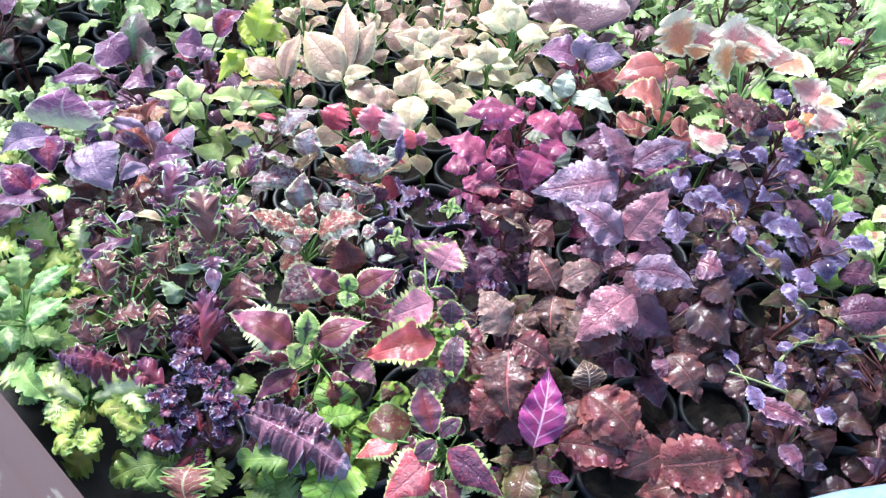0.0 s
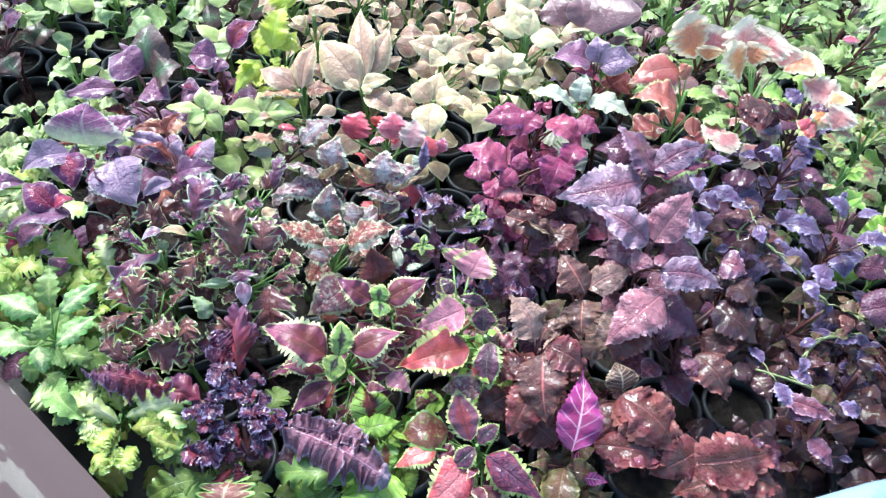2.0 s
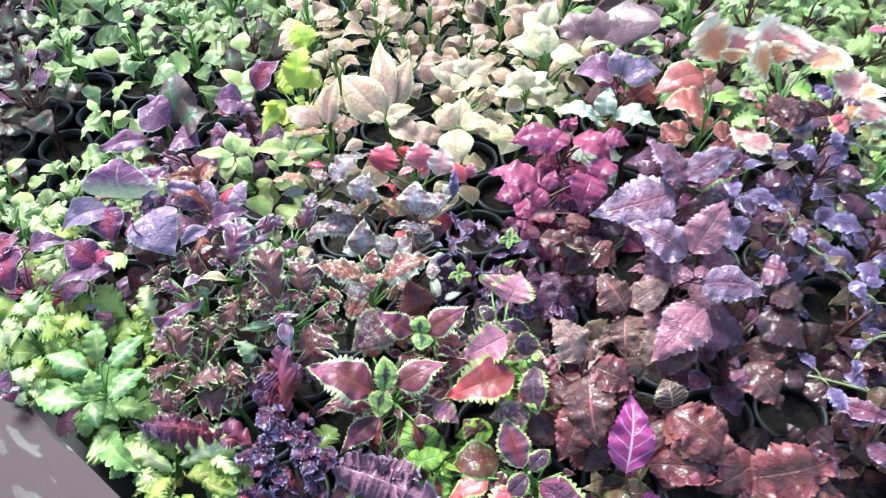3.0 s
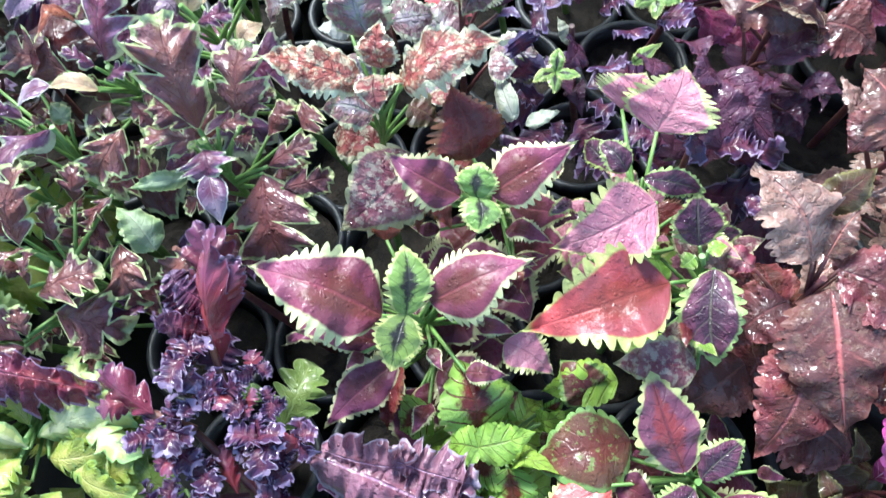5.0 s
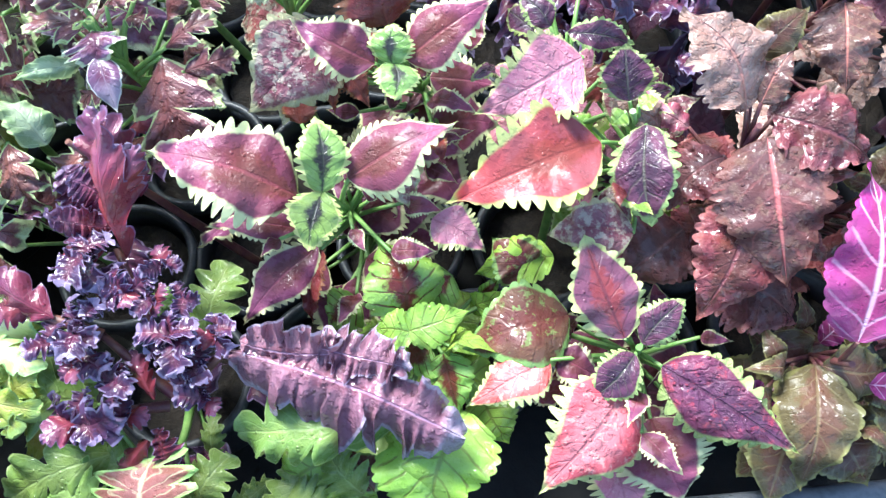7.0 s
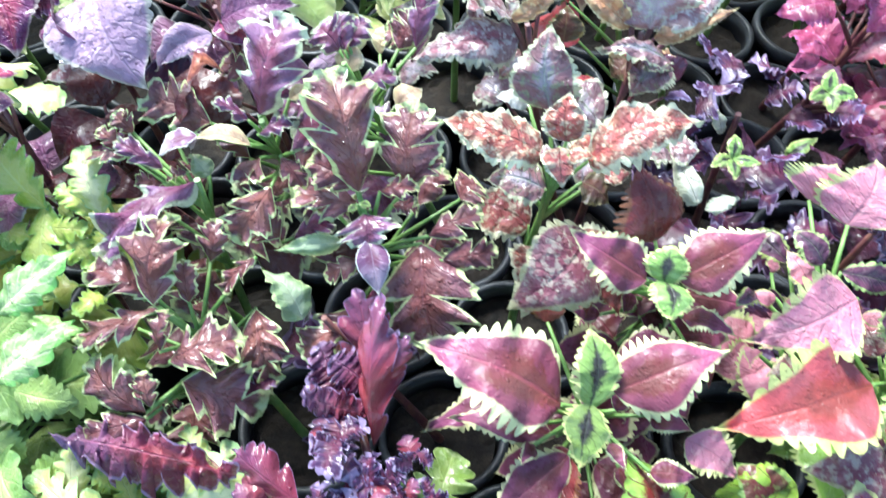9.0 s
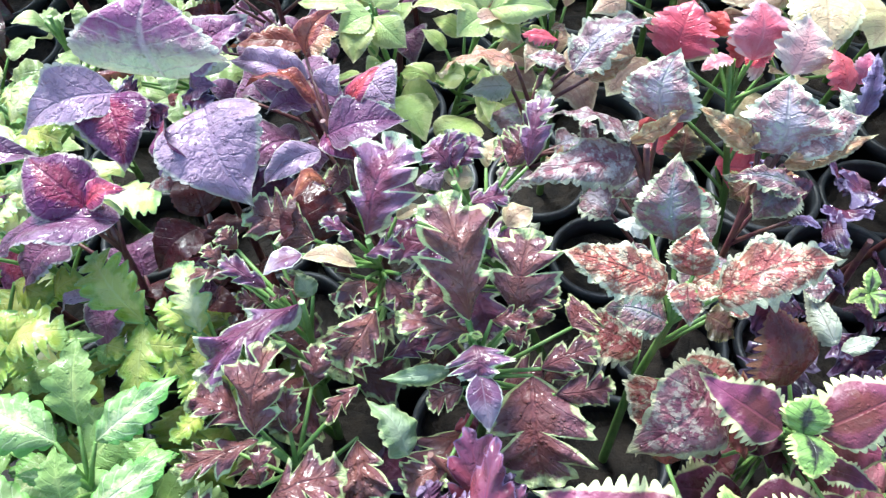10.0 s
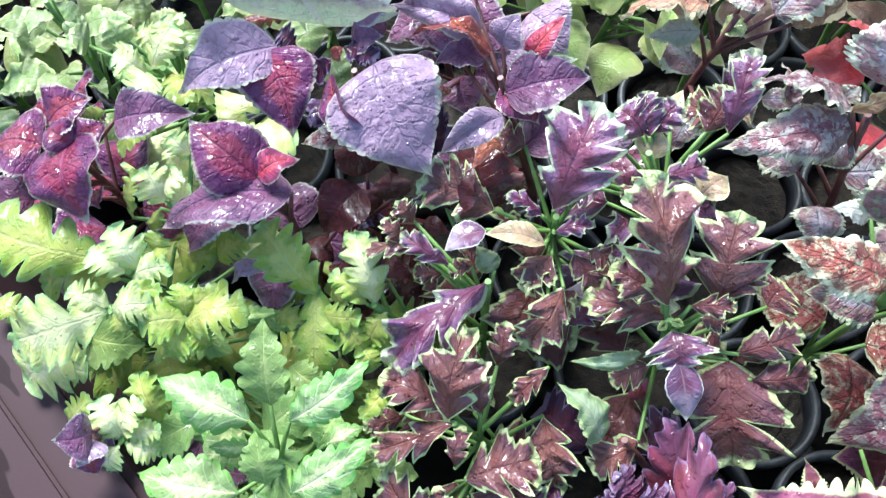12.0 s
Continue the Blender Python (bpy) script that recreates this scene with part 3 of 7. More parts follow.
def leaf_mesh(kind, variant, fine=True):
    if (kind, variant, fine) not in LEAF_MESHES:
        outline = KINDS[kind][0]
        if (outline, variant, fine) not in BLADES:
            BLADES[outline, variant, fine] = blade(outline, 17 * variant + len(outline), fine)
        verts, faces, uvs, rims = BLADES[outline, variant, fine]
        me = bpy.data.meshes.new("leaf")
        me.from_pydata(verts, [], faces)
        layer = me.uv_layers.new(name="UVMap")
        border = me.uv_layers.new(name="Margin")
        for lp in me.loops:
            layer.data[lp.index].uv = uvs[lp.vertex_index]
            border.data[lp.index].uv = rims[lp.vertex_index]
        for p in me.polygons:
            p.use_smooth = True
        me.materials.append(LEAF_MATS[kind])
        LEAF_MESHES[kind, variant, fine] = me
    return LEAF_MESHES[kind, variant, fine]


def part(name, bm, material, parent, label=""):
    me = bpy.data.meshes.new(name)
    bm.to_mesh(me)
    bm.free()
    me.materials.append(material)
    ob = new(name, me)
    if parent:
        ob.parent = parent
    return tagged(ob, label)


def tube(bm, points, r0, r1, sides=6):
    """A tapering round stem through the points."""
    rings = []
    n = len(points)
    for k, p in enumerate(points):
        d = Vector(points[min(k + 1, n - 1)]) - Vector(points[max(k - 1, 0)])
        q = d.to_track_quat("Z", "Y")
        r = r0 + (r1 - r0) * k / (n - 1)
        rings.append([bm.verts.new(Vector(p) + q @ Vector((r * math.cos(6.2832 * s / sides), r * math.sin(6.2832 * s / sides), 0))) for s in range(sides)])
    for a, b in zip(rings, rings[1:]):
        for s in range(sides):
            f = bm.faces.new((a[s], a[(s + 1) % sides], b[(s + 1) % sides], b[s]))
            f.smooth = True
    bm.faces.new(rings[-1])


def lathe(bm, profile, sides=36):
    rings = [[bm.verts.new((r * math.cos(6.2832 * s / sides), r * math.sin(6.2832 * s / sides), z)) for s in range(sides)] for r, z in profile]
    for a, b in zip(rings, rings[1:]):
        for s in range(sides):
            bm.faces.new((a[s], a[(s + 1) % sides], b[(s + 1) % sides], b[s])).smooth = True
    return rings


# ---- pots: shared meshes of one nursery pot ----
POT_H, POT_R = 0.11, 0.056


def pot_meshes():
    bm = bmesh.new()
    lathe(bm, [(0.0, 0.002), (0.040, 0.0), (0.042, 0.004), (0.0535, 0.094), (0.0535, 0.108), (0.0505, 0.108), (0.0500, 0.09), (0.045, 0.05)])
    body = bpy.data.meshes.new("pot")
    bm.to_mesh(body)
    bm.free()
    body.materials.append(pot_mat)
    bm = bmesh.new()
    lathe(bm, [(0.0540, 0.096), (0.0575, 0.0965), (0.0582, 0.104), (0.0575, 0.110), (0.0545, 0.1115), (0.0510, 0.1105), (0.0505, 0.104)])
    rim = bpy.data.meshes.new("pot_rim")
    bm.to_mesh(rim)
    bm.free()
    rim.materials.append(rim_mat)
    bm = bmesh.new()
    bmesh.ops.create_grid(bm, x_segments=14, y_segments=14, size=0.047)
    for v in bm.verts:
        x, y = v.co.x / 0.047, v.co.y / 0.047
        v.co.x, v.co.y = 0.0495 * x * math.sqrt(1 - y * y / 2), 0.0495 * y * math.sqrt(1 - x * x / 2)
        v.co.z = 0.088 + 0.005 * noise.noise(v.co * 60) + 0.003 * noise.noise(v.co * 200)
    soil = bpy.data.meshes.new("soil")
    bm.to_mesh(soil)
    bm.free()
    soil.materials.append(soil_mat)
    return body, rim, soil


POT, RIM, SOIL = pot_meshes()
rng = random.Random(5)
SPOTS = []
for row in range(20):
    for col in range(24):
        x = -1.15 + col * 0.118 + (row % 2) * 0.059
        y = -0.42 + row * 0.103
        if y < -0.17 or (x < 0 and y < -0.77 * (x + 0.545) + 0.115):
            continue
        SPOTS.append([x + rng.uniform(-0.006, 0.006), y + rng.uniform(-0.006, 0.006), None])


def add_pot(owner, x, y):
    turn = rng.uniform(0, 360)
    size = rng.uniform(0.95, 1.03)
    for name, me in (("pot", POT), ("soil", SOIL)):
        ob = new(name, me)
        ob.parent = owner
        ob.matrix_basis = pose(x, y, 0, rng.uniform(-2, 2), rng.uniform(-2, 2), turn) @ Matrix.Scale(size, 4)
        if name == "pot":
            lip = new("pot_rim", RIM)
            lip.parent = ob
    return owner


def nearest_spot(x, y, free=True):
    best = min((s for s in SPOTS if not (free and s[2])), key=lambda s: (s[0] - x) ** 2 + (s[1] - y) ** 2)
    return best, math.hypot(best[0] - x, best[1] - y)


class Growing:
    pass


def plant(label, x, y, z, pot=1, group=""):
    """Begins a potted plant whose growing tip is at x, y, z."""
    spot, gap = nearest_spot(x, y + 0.02)
    g = Growing()
    own = gap < 0.09
    if not own:
        spot, gap = nearest_spot(x, y + 0.02, free=False)
    spot[2] = True
    g.ob = tagged(new("coleus_plant"), label, "coleus plant", group)
    g.ob.location = (spot[0], spot[1], 0)
    if own and pot:
        add_pot(g.ob, 0, 0)
    g.tip = Vector((x - spot[0], y - spot[1], z))
    g.bases, g.kinds, g.rng = [], [], random.Random(int(1000 * (x + 7 * y + 3)))
    return g


def leaf(g, kind, base, tip, width, roll=0.0, up=0.25, fine=True):
    """One leaf from base to tip (offsets from the growing tip), facing up and a little towards the open side."""
    a, b = g.tip + Vector(base), g.tip + Vector(tip)
    for p in (a + g.ob.location, b + g.ob.location):
        if p.z < 0.272 and p.x < 0.2 and 0.645 * (p.x + 0.410) + 0.764 * (p.y + 0.112) < 0.008:
            return None
    along = b - a
    length = max(along.length, 0.008)
    along.normalize()
    face = Vector((0, -up, 1))
    face = (face - along * face.dot(along)).normalized()
    side = face.cross(along)
    m = Matrix((along, side, face)).transposed().to_4x4()
    ob = new("leaf", leaf_mesh(kind, g.rng.randrange(7), fine))
    ob.parent = g.ob
    flip = g.rng.choice((-1, 1))
    ob.matrix_basis = Matrix.Translation(a) @ m @ pose(0, 0, 0, roll + g.rng.uniform(-1, 1) * (45 if kind == "frill" else 16 if fine else 22)) @ Matrix.Diagonal((length, width * 1.12 * SLIM.get(KINDS[kind][0], 1.0) * flip, length, 1))
    g.bases.append(a)
    g.kinds.append(kind)
    return ob


PALE = ("varieg", "lime", "feather", "tan", "cream", "sage", "yellow", "veined", "silver", "peach", "young", "limecream", "oak", "rust", "bicolor", "pink", "freckled", "hot")


def finish(g, low=5, shoots=9):
    """Adds lower leaves and the stem with its leaf stalks."""
    kind = max(sorted(set(g.kinds)), key=g.kinds.count)
    shoots += 7 if kind == "oak" and shoots > 5 else 0
    for k in range(low):
        a = g.rng.uniform(0, 0.5) + 6.2832 * k / low
        h = -g.rng.uniform(0.075, 0.12)
        r = g.rng.uniform(0.05, 0.075)
        c, s = math.cos(a), math.sin(a)
        leaf(g, kind, (0.018 * c, 0.018 * s, h), (r * c, r * s, h - 0.01), r * 0.75, fine=False)
    for k in range(shoots):
        a = g.rng.uniform(0, 6.2832)
        r, h = g.rng.uniform(0.012, 0.055), -g.rng.uniform(0.02, 0.075)
        ln = g.rng.uniform(0.018, 0.036)
        b = a + g.rng.uniform(-0.9, 0.9)
        leaf(g, g.rng.choice(g.kinds), (r * math.cos(a), r * math.sin(a), h), (r * math.cos(a) + ln * math.cos(b), r * math.sin(a) + ln * math.sin(b), h + ln * g.rng.uniform(-0.2, 0.7)), ln * 0.6, fine=False)
    bm = bmesh.new()
    foot, tip = Vector((0, 0, 0.085)), g.tip
    mid = foot.lerp(tip, 0.5) + Vector((g.rng.uniform(-0.01, 0.01), g.rng.uniform(-0.01, 0.01), 0))
    tube(bm, [foot, foot.lerp(mid, 0.6), mid, mid.lerp(tip, 0.6), tip], 0.0042, 0.0022, 7)
    for a in g.bases:
        f = min(max((a.z - 0.12) / max(tip.z - 0.10, 0.05), 0.1), 0.97) * 0.92
        p = foot.lerp(mid, f * 2) if f < 0.5 else mid.lerp(tip, f * 2 - 1)
        if 0.006 < (a - p).length < 0.085 and not kind.startswith("frill"):
            tube(bm, [p, p.lerp(a, 0.5) + Vector((0, 0, 0.004 - 0.06 * (a - p).length)), a], 0.0021, 0.0013, 5)
    mat = stem_mat if any(kind.startswith(p) for p in PALE) else dark_stem_mat
    part("stem", bm, mat, g.ob)
    return g.ob


def curls(g, at, reach, count):
    """A tuft of small curled frills round one point of the plant."""
    turn = g.rng.uniform(0, 6.28)
    for k in range(count):
        a = turn + 6.2832 * k / count + g.rng.uniform(-0.4, 0.4)
        r = reach * g.rng.uniform(0.75, 1.15)
        c, s, up = math.cos(a), math.sin(a), g.rng.uniform(0.1, 0.8)
        tip = (at[0] + r * c, at[1] + r * s, at[2] + r * up)
        leaf(g, g.rng.choice(("frill", "frill", "frill", "frillred")), (at[0] - 0.2 * r * c, at[1] - 0.2 * r * s, at[2]), tip, r * g.rng.uniform(0.8, 1.1))


def branch(g, a, b):
    """A thick purple side stem between two points of the plant."""
    bm = bmesh.new()
    a, b = g.tip + Vector(a), g.tip + Vector(b)
    tube(bm, [a, a.lerp(b, 0.35) + Vector((0, 0, 0.004)), a.lerp(b, 0.7) + Vector((0, 0, 0.003)), b], 0.0042, 0.0026, 8)
    part("side_stem", bm, dark_stem_mat, g.ob)


def rosette(label, kind, x, y, z, size, pairs=4, second=None, group=""):
    """A whole plant with opposite pairs of leaves, smaller to the top."""
    g = plant(label, x, y, z, group=group)
    r = g.rng
    turn = r.uniform(0, 3.14)
    for k in range(pairs):
        f = 0.42 + 0.58 * k / max(1, pairs - 1)
        drop = -0.004 - 0.026 * k
        for half in (0, 1):
            a = turn + 1.5708 * k + 3.1416 * half + r.uniform(-0.25, 0.25)
            ln = size * f * r.uniform(0.85, 1.15)
            el = r.uniform(0.1, 0.5) - 0.16 * k
            c, s = math.cos(a), math.sin(a)
            b0 = 0.006 + 0.010 * k
            kd = second if second and r.random() < 0.3 else kind
            leaf(g, kd, (b0 * c, b0 * s, drop), ((b0 + ln * math.cos(el)) * c, (b0 + ln * math.cos(el)) * s, drop + ln * math.sin(el)), ln * r.uniform(0.58, 0.76), r.uniform(-12, 12), fine=False)
    return finish(g, 4, 3)


# ---- ground ----
bm = bmesh.new()
bmesh.ops.create_grid(bm, x_segments=2, y_segments=2, size=60)
ground = part("ground", bm, ground_mat, None)
tagged(ground, "dark weed cloth under the nursery pots", "ground", kind="structure")

# ---- plants placed one by one ----
P = plant('maroon coleus with cream toothed leaf margins in black pot', 0.004, -0.053, 0.291, pot=1)
leaf(P, "bicolor", (-0.017, 0.002, -0.005), (-0.109, 0.033, 0.016), 0.068)
leaf(P, "bicolor", (0.016, 0.010, -0.003), (0.087, 0.032, 0.016), 0.054)
leaf(P, "young", (0.000, 0.000, 0.000), (0.000, 0.041, 0.022), 0.035)
leaf(P, "young", (0.000, 0.000, 0.000), (-0.009, -0.038, -0.002), 0.035)
leaf(P, "speckle", (0.035, 0.041, -0.023), (0.051, 0.004, -0.039), 0.039)
leaf(P, "bicolor", (0.028, 0.051, -0.031), (0.092, 0.045, -0.042), 0.042)
leaf(P, "bicolor", (-0.019, -0.004, -0.041), (-0.089, 0.007, -0.044), 0.027)
leaf(P, "bicolor", (-0.010, -0.020, -0.034), (-0.064, -0.062, -0.056), 0.037)
leaf(P, "darkred", (-0.009, -0.020, -0.039), (-0.019, -0.063, -0.061), 0.028, 20)
leaf(P, "darkred", (-0.020, 0.071, -0.027), (-0.020, 0.100, -0.012), 0.026)
leaf(P, "bicolor", (-0.032, 0.022, -0.056), (-0.107, 0.009, -0.078), 0.033)
finish(P, 9, 16)
P = plant('maroon coleus with cream edges and red upright leaf', 0.053, 0.023, 0.314, pot=1)
leaf(P, "bicolor", (-0.011, 0.000, 0.000), (-0.062, 0.026, 0.020), 0.040)
leaf(P, "bicolor", (0.009, 0.001, 0.000), (0.069, 0.028, 0.020), 0.044)
leaf(P, "darkred", (-0.002, 0.030, 0.000), (-0.016, 0.070, 0.033), 0.063)
leaf(P, "young", (-0.000, -0.002, -0.000), (0.004, 0.015, 0.018), 0.031)
leaf(P, "young", (0.000, 0.000, 0.000), (0.000, -0.029, -0.000), 0.030)
leaf(P, "speckle", (-0.044, 0.039, -0.008), (-0.099, -0.009, -0.027), 0.062)
leaf(P, "bicolor", (0.022, 0.008, -0.029), (0.067, 0.004, -0.039), 0.037)
leaf(P, "darkred", (-0.044, 0.032, -0.024), (-0.044, -0.007, -0.041), 0.023)
leaf(P, "darkred", (-0.039, 0.027, -0.030), (-0.020, -0.002, -0.045), 0.024)
finish(P, 9, 16)
P = plant('pink and red coleus with lime crenate margins in black pot', 0.163, 0.024, 0.314, pot=1)
leaf(P, "pink", (0.007, -0.013, 0.003), (-0.063, -0.035, -0.016), 0.057)
leaf(P, "pink", (0.013, 0.040, 0.007), (0.033, 0.079, 0.029), 0.066)
leaf(P, "youngdark", (-0.010, 0.009, 0.007), (-0.027, 0.029, 0.015), 0.022)
leaf(P, "youngdark", (0.000, 0.004, 0.006), (0.041, -0.004, -0.001), 0.020)
leaf(P, "pink", (-0.009, 0.058, 0.010), (0.007, 0.075, 0.028), 0.058)
finish(P, 9, 16)
P = plant('coral red coleus leaf beside dark green-edged young leaves', 0.198, -0.021, 0.301, pot=1)
leaf(P, "red", (-0.021, -0.015, -0.008), (-0.121, -0.042, -0.020), 0.068)
leaf(P, "youngdark", (0.008, -0.007, -0.006), (0.006, -0.064, -0.032), 0.044)
leaf(P, "youngdark", (-0.001, 0.007, 0.001), (-0.002, 0.035, 0.021), 0.042)
leaf(P, "lime", (-0.005, 0.000, 0.000), (-0.014, -0.005, -0.006), 0.014)
leaf(P, "lime", (0.004, 0.003, 0.001), (0.018, 0.006, 0.001), 0.014)
leaf(P, "pink", (-0.129, -0.040, -0.042), (-0.096, -0.061, -0.056), 0.034)
leaf(P, "speckle", (-0.004, -0.063, -0.041), (-0.057, -0.055, -0.050), 0.036)
leaf(P, "speckle", (-0.021, -0.034, -0.041), (-0.001, -0.052, -0.049), 0.033)
leaf(P, "darkred", (-0.021, 0.058, -0.035), (-0.003, 0.038, -0.048), 0.036)
finish(P, 9, 16)
P = plant('copper-brown coleus with pink midribs and scalloped leaves', 0.271, -0.039, 0.300)
leaf(P, "bronzetan", (-0.007, 0.009, 0.005), (-0.040, 0.067, 0.034), 0.055)
leaf(P, "brownpink", (0.002, 0.012, 0.006), (0.023, 0.037, 0.022), 0.025)
leaf(P, "brownred", (0.010, 0.005, 0.002), (0.067, -0.024, -0.014), 0.057)
leaf(P, "brownpink", (0.003, -0.008, -0.001), (0.009, -0.092, -0.042), 0.072)
leaf(P, "brownred", (-0.005, -0.038, -0.026), (-0.044, -0.099, -0.062), 0.060)
leaf(P, "olive", (0.004, 0.044, 0.011), (0.038, 0.065, 0.026), 0.027)
leaf(P, "brownred", (0.108, -0.055, -0.024), (0.183, -0.119, -0.063), 0.069)
leaf(P, "pinkbrown", (0.080, -0.113, -0.067), (0.176, -0.123, -0.076), 0.050)
leaf(P, "brown", (-0.017, -0.006, -0.022), (-0.054, -0.031, -0.040), 0.046)
leaf(P, "brown", (0.082, -0.056, -0.049), (0.112, -0.094, -0.071), 0.055)
finish(P, 9, 16)
P = plant('bright magenta leaf with white veins among brown coleus', 0.313, -0.173, 0.239, pot=1)
leaf(P, "magenta", (-0.006, 0.006, 0.026), (0.011, 0.100, 0.066), 0.060)
leaf(P, "olive", (-0.007, 0.010, -0.033), (-0.024, -0.063, -0.066), 0.049)
leaf(P, "olive", (-0.004, 0.008, -0.029), (0.039, 0.006, -0.034), 0.037)
leaf(P, "olive", (-0.020, 0.012, -0.038), (-0.024, -0.003, -0.051), 0.020)
leaf(P, "olive", (0.042, -0.011, -0.052), (0.034, -0.051, -0.069), 0.038)
finish(P, 9, 16)
P = plant('red and purple coleus with pale green toothed margins', 0.188, -0.154, 0.247, pot=1)
leaf(P, "youngred", (-0.008, 0.006, 0.001), (-0.027, 0.065, 0.027), 0.048)
leaf(P, "youngdark", (0.002, 0.002, 0.000), (0.029, 0.023, 0.014), 0.026)
leaf(P, "youngdark", (-0.003, -0.004, -0.001), (-0.031, -0.026, -0.010), 0.031)
leaf(P, "purplered", (0.013, -0.011, -0.007), (0.089, -0.067, -0.025), 0.051)
leaf(P, "redpink", (-0.007, -0.020, -0.014), (-0.068, -0.076, -0.039), 0.068)
leaf(P, "redpink", (-0.053, 0.001, -0.015), (-0.108, -0.021, -0.029), 0.039)
leaf(P, "bicolor", (0.009, -0.034, -0.046), (0.027, -0.084, -0.070), 0.069)
leaf(P, "pink", (-0.017, -0.054, -0.060), (-0.013, -0.098, -0.083), 0.047)
leaf(P, "bicolor", (-0.048, 0.005, -0.024), (-0.020, -0.008, -0.036), 0.029)
finish(P, 9, 16)
P = plant('lime green coleus with maroon veins in black pot', 0.050, -0.121, 0.233, pot=1)
leaf(P, "veined", (-0.002, 0.002, 0.000), (-0.017, 0.053, 0.016), 0.055)
leaf(P, "veinedlime", (-0.005, -0.008, 0.004), (0.038, 0.002, 0.007), 0.030)
leaf(P, "veinedlime", (0.002, -0.009, 0.003), (-0.026, -0.004, 0.002), 0.027)
leaf(P, "veineddark", (0.101, -0.002, -0.005), (0.031, -0.015, -0.018), 0.055)
leaf(P, "veinedlime", (0.004, -0.057, -0.040), (0.013, -0.114, -0.066), 0.077)
leaf(P, "veined", (0.018, -0.017, -0.018), (0.025, -0.054, -0.035), 0.035)
leaf(P, "veineddark", (0.077, 0.027, -0.010), (0.057, 0.055, -0.000), 0.038)
leaf(P, "veined", (0.010, -0.011, -0.022), (-0.010, -0.023, -0.029), 0.042)
leaf(P, "veined", (-0.036, 0.026, -0.025), (-0.062, 0.015, -0.037), 0.036)
leaf(P, "veinedlime", (0.041, -0.036, -0.052), (0.057, -0.069, -0.067), 0.043)
leaf(P, "veinedlime", (-0.052, -0.066, -0.067), (-0.106, -0.087, -0.081), 0.054)
leaf(P, "veinedlime", (-0.068, -0.083, -0.070), (-0.035, -0.099, -0.083), 0.049)
leaf(P, "veined", (0.028, 0.036, -0.013), (0.004, 0.021, -0.021), 0.034)
leaf(P, "veinedlime", (0.097, 0.041, -0.008), (0.043, 0.037, -0.018), 0.034)
finish(P, 9, 16)
P = plant('dark purple frilled coleus with curled shiny leaves', -0.100, -0.146, 0.225)
leaf(P, "frillbig", (0.033, 0.013, 0.020), (0.179, -0.052, 0.010), 0.053)
leaf(P, "frillbig", (0.044, 0.015, 0.025), (0.111, 0.001, 0.030), 0.039, 25)
leaf(P, "frillbig", (0.089, 0.007, 0.030), (0.150, -0.011, 0.025), 0.024, 30)
leaf(P, "frillred", (-0.029, 0.074, 0.037), (-0.026, 0.148, 0.100), 0.029)
leaf(P, "frillred", (-0.025, 0.102, 0.060), (-0.008, 0.127, 0.085), 0.017)
leaf(P, "frillarm", (-0.033, 0.104, 0.055), (-0.057, 0.118, 0.070), 0.029)
leaf(P, "frillarm", (-0.032, 0.090, 0.050), (-0.075, 0.098, 0.060), 0.023)
leaf(P, "frillred", (-0.071, 0.037, 0.037), (-0.116, 0.067, 0.043), 0.029)
leaf(P, "frillred", (-0.088, 0.048, 0.037), (-0.113, 0.042, 0.037), 0.021)
leaf(P, "frillarm", (-0.112, 0.053, 0.037), (-0.235, 0.077, 0.033), 0.029)
leaf(P, "frillred", (-0.018, -0.010, -0.000), (-0.032, 0.022, 0.010), 0.014)
leaf(P, "frillred", (-0.026, -0.032, -0.015), (-0.052, -0.053, -0.035), 0.017)
leaf(P, "frillarm", (-0.019, -0.026, -0.010), (-0.015, -0.055, -0.035), 0.015)
curls(P, (-0.050, 0.071, 0.043), 0.022, 6)
curls(P, (-0.024, 0.050, 0.037), 0.019, 5)
curls(P, (-0.054, 0.028, 0.030), 0.020, 5)
curls(P, (-0.060, 0.015, 0.015), 0.021, 5)
curls(P, (0.003, 0.018, 0.025), 0.021, 6)
curls(P, (-0.009, 0.043, 0.033), 0.015, 4)
curls(P, (0.028, 0.022, 0.020), 0.016, 4)
curls(P, (-0.037, -0.000, 0.010), 0.017, 4)
curls(P, (-0.067, -0.019, -0.010), 0.024, 5)
curls(P, (-0.041, -0.018, -0.010), 0.017, 3)
curls(P, (0.011, 0.004, 0.010), 0.016, 4)
curls(P, (0.008, 0.046, 0.030), 0.013, 3)
curls(P, (-0.075, 0.024, 0.025), 0.015, 3)
curls(P, (0.016, -0.013, -0.000), 0.015, 3)
curls(P, (-0.040, 0.044, 0.037), 0.015, 3)
curls(P, (-0.004, 0.068, 0.037), 0.013, 3)
branch(P, (-0.010, -0.005, -0.025), (-0.047, 0.029, 0.020))
branch(P, (-0.010, -0.005, -0.025), (-0.037, 0.083, 0.035))
branch(P, (-0.010, -0.005, -0.025), (0.000, 0.018, 0.015))
branch(P, (-0.010, -0.005, -0.025), (0.033, 0.013, 0.018))
branch(P, (-0.018, -0.008, -0.025), (-0.066, -0.015, -0.015))
branch(P, (-0.047, 0.029, 0.020), (-0.093, 0.045, 0.035))
finish(P, 3, 0)
P = plant('feathery lime coleus with lobed leaves under purple foliage', -0.027, -0.181, 0.190)
leaf(P, "feather", (-0.073, 0.075, 0.010), (-0.052, 0.124, 0.022), 0.040)
leaf(P, "feather", (0.067, 0.007, 0.010), (-0.044, 0.006, 0.008), 0.046)
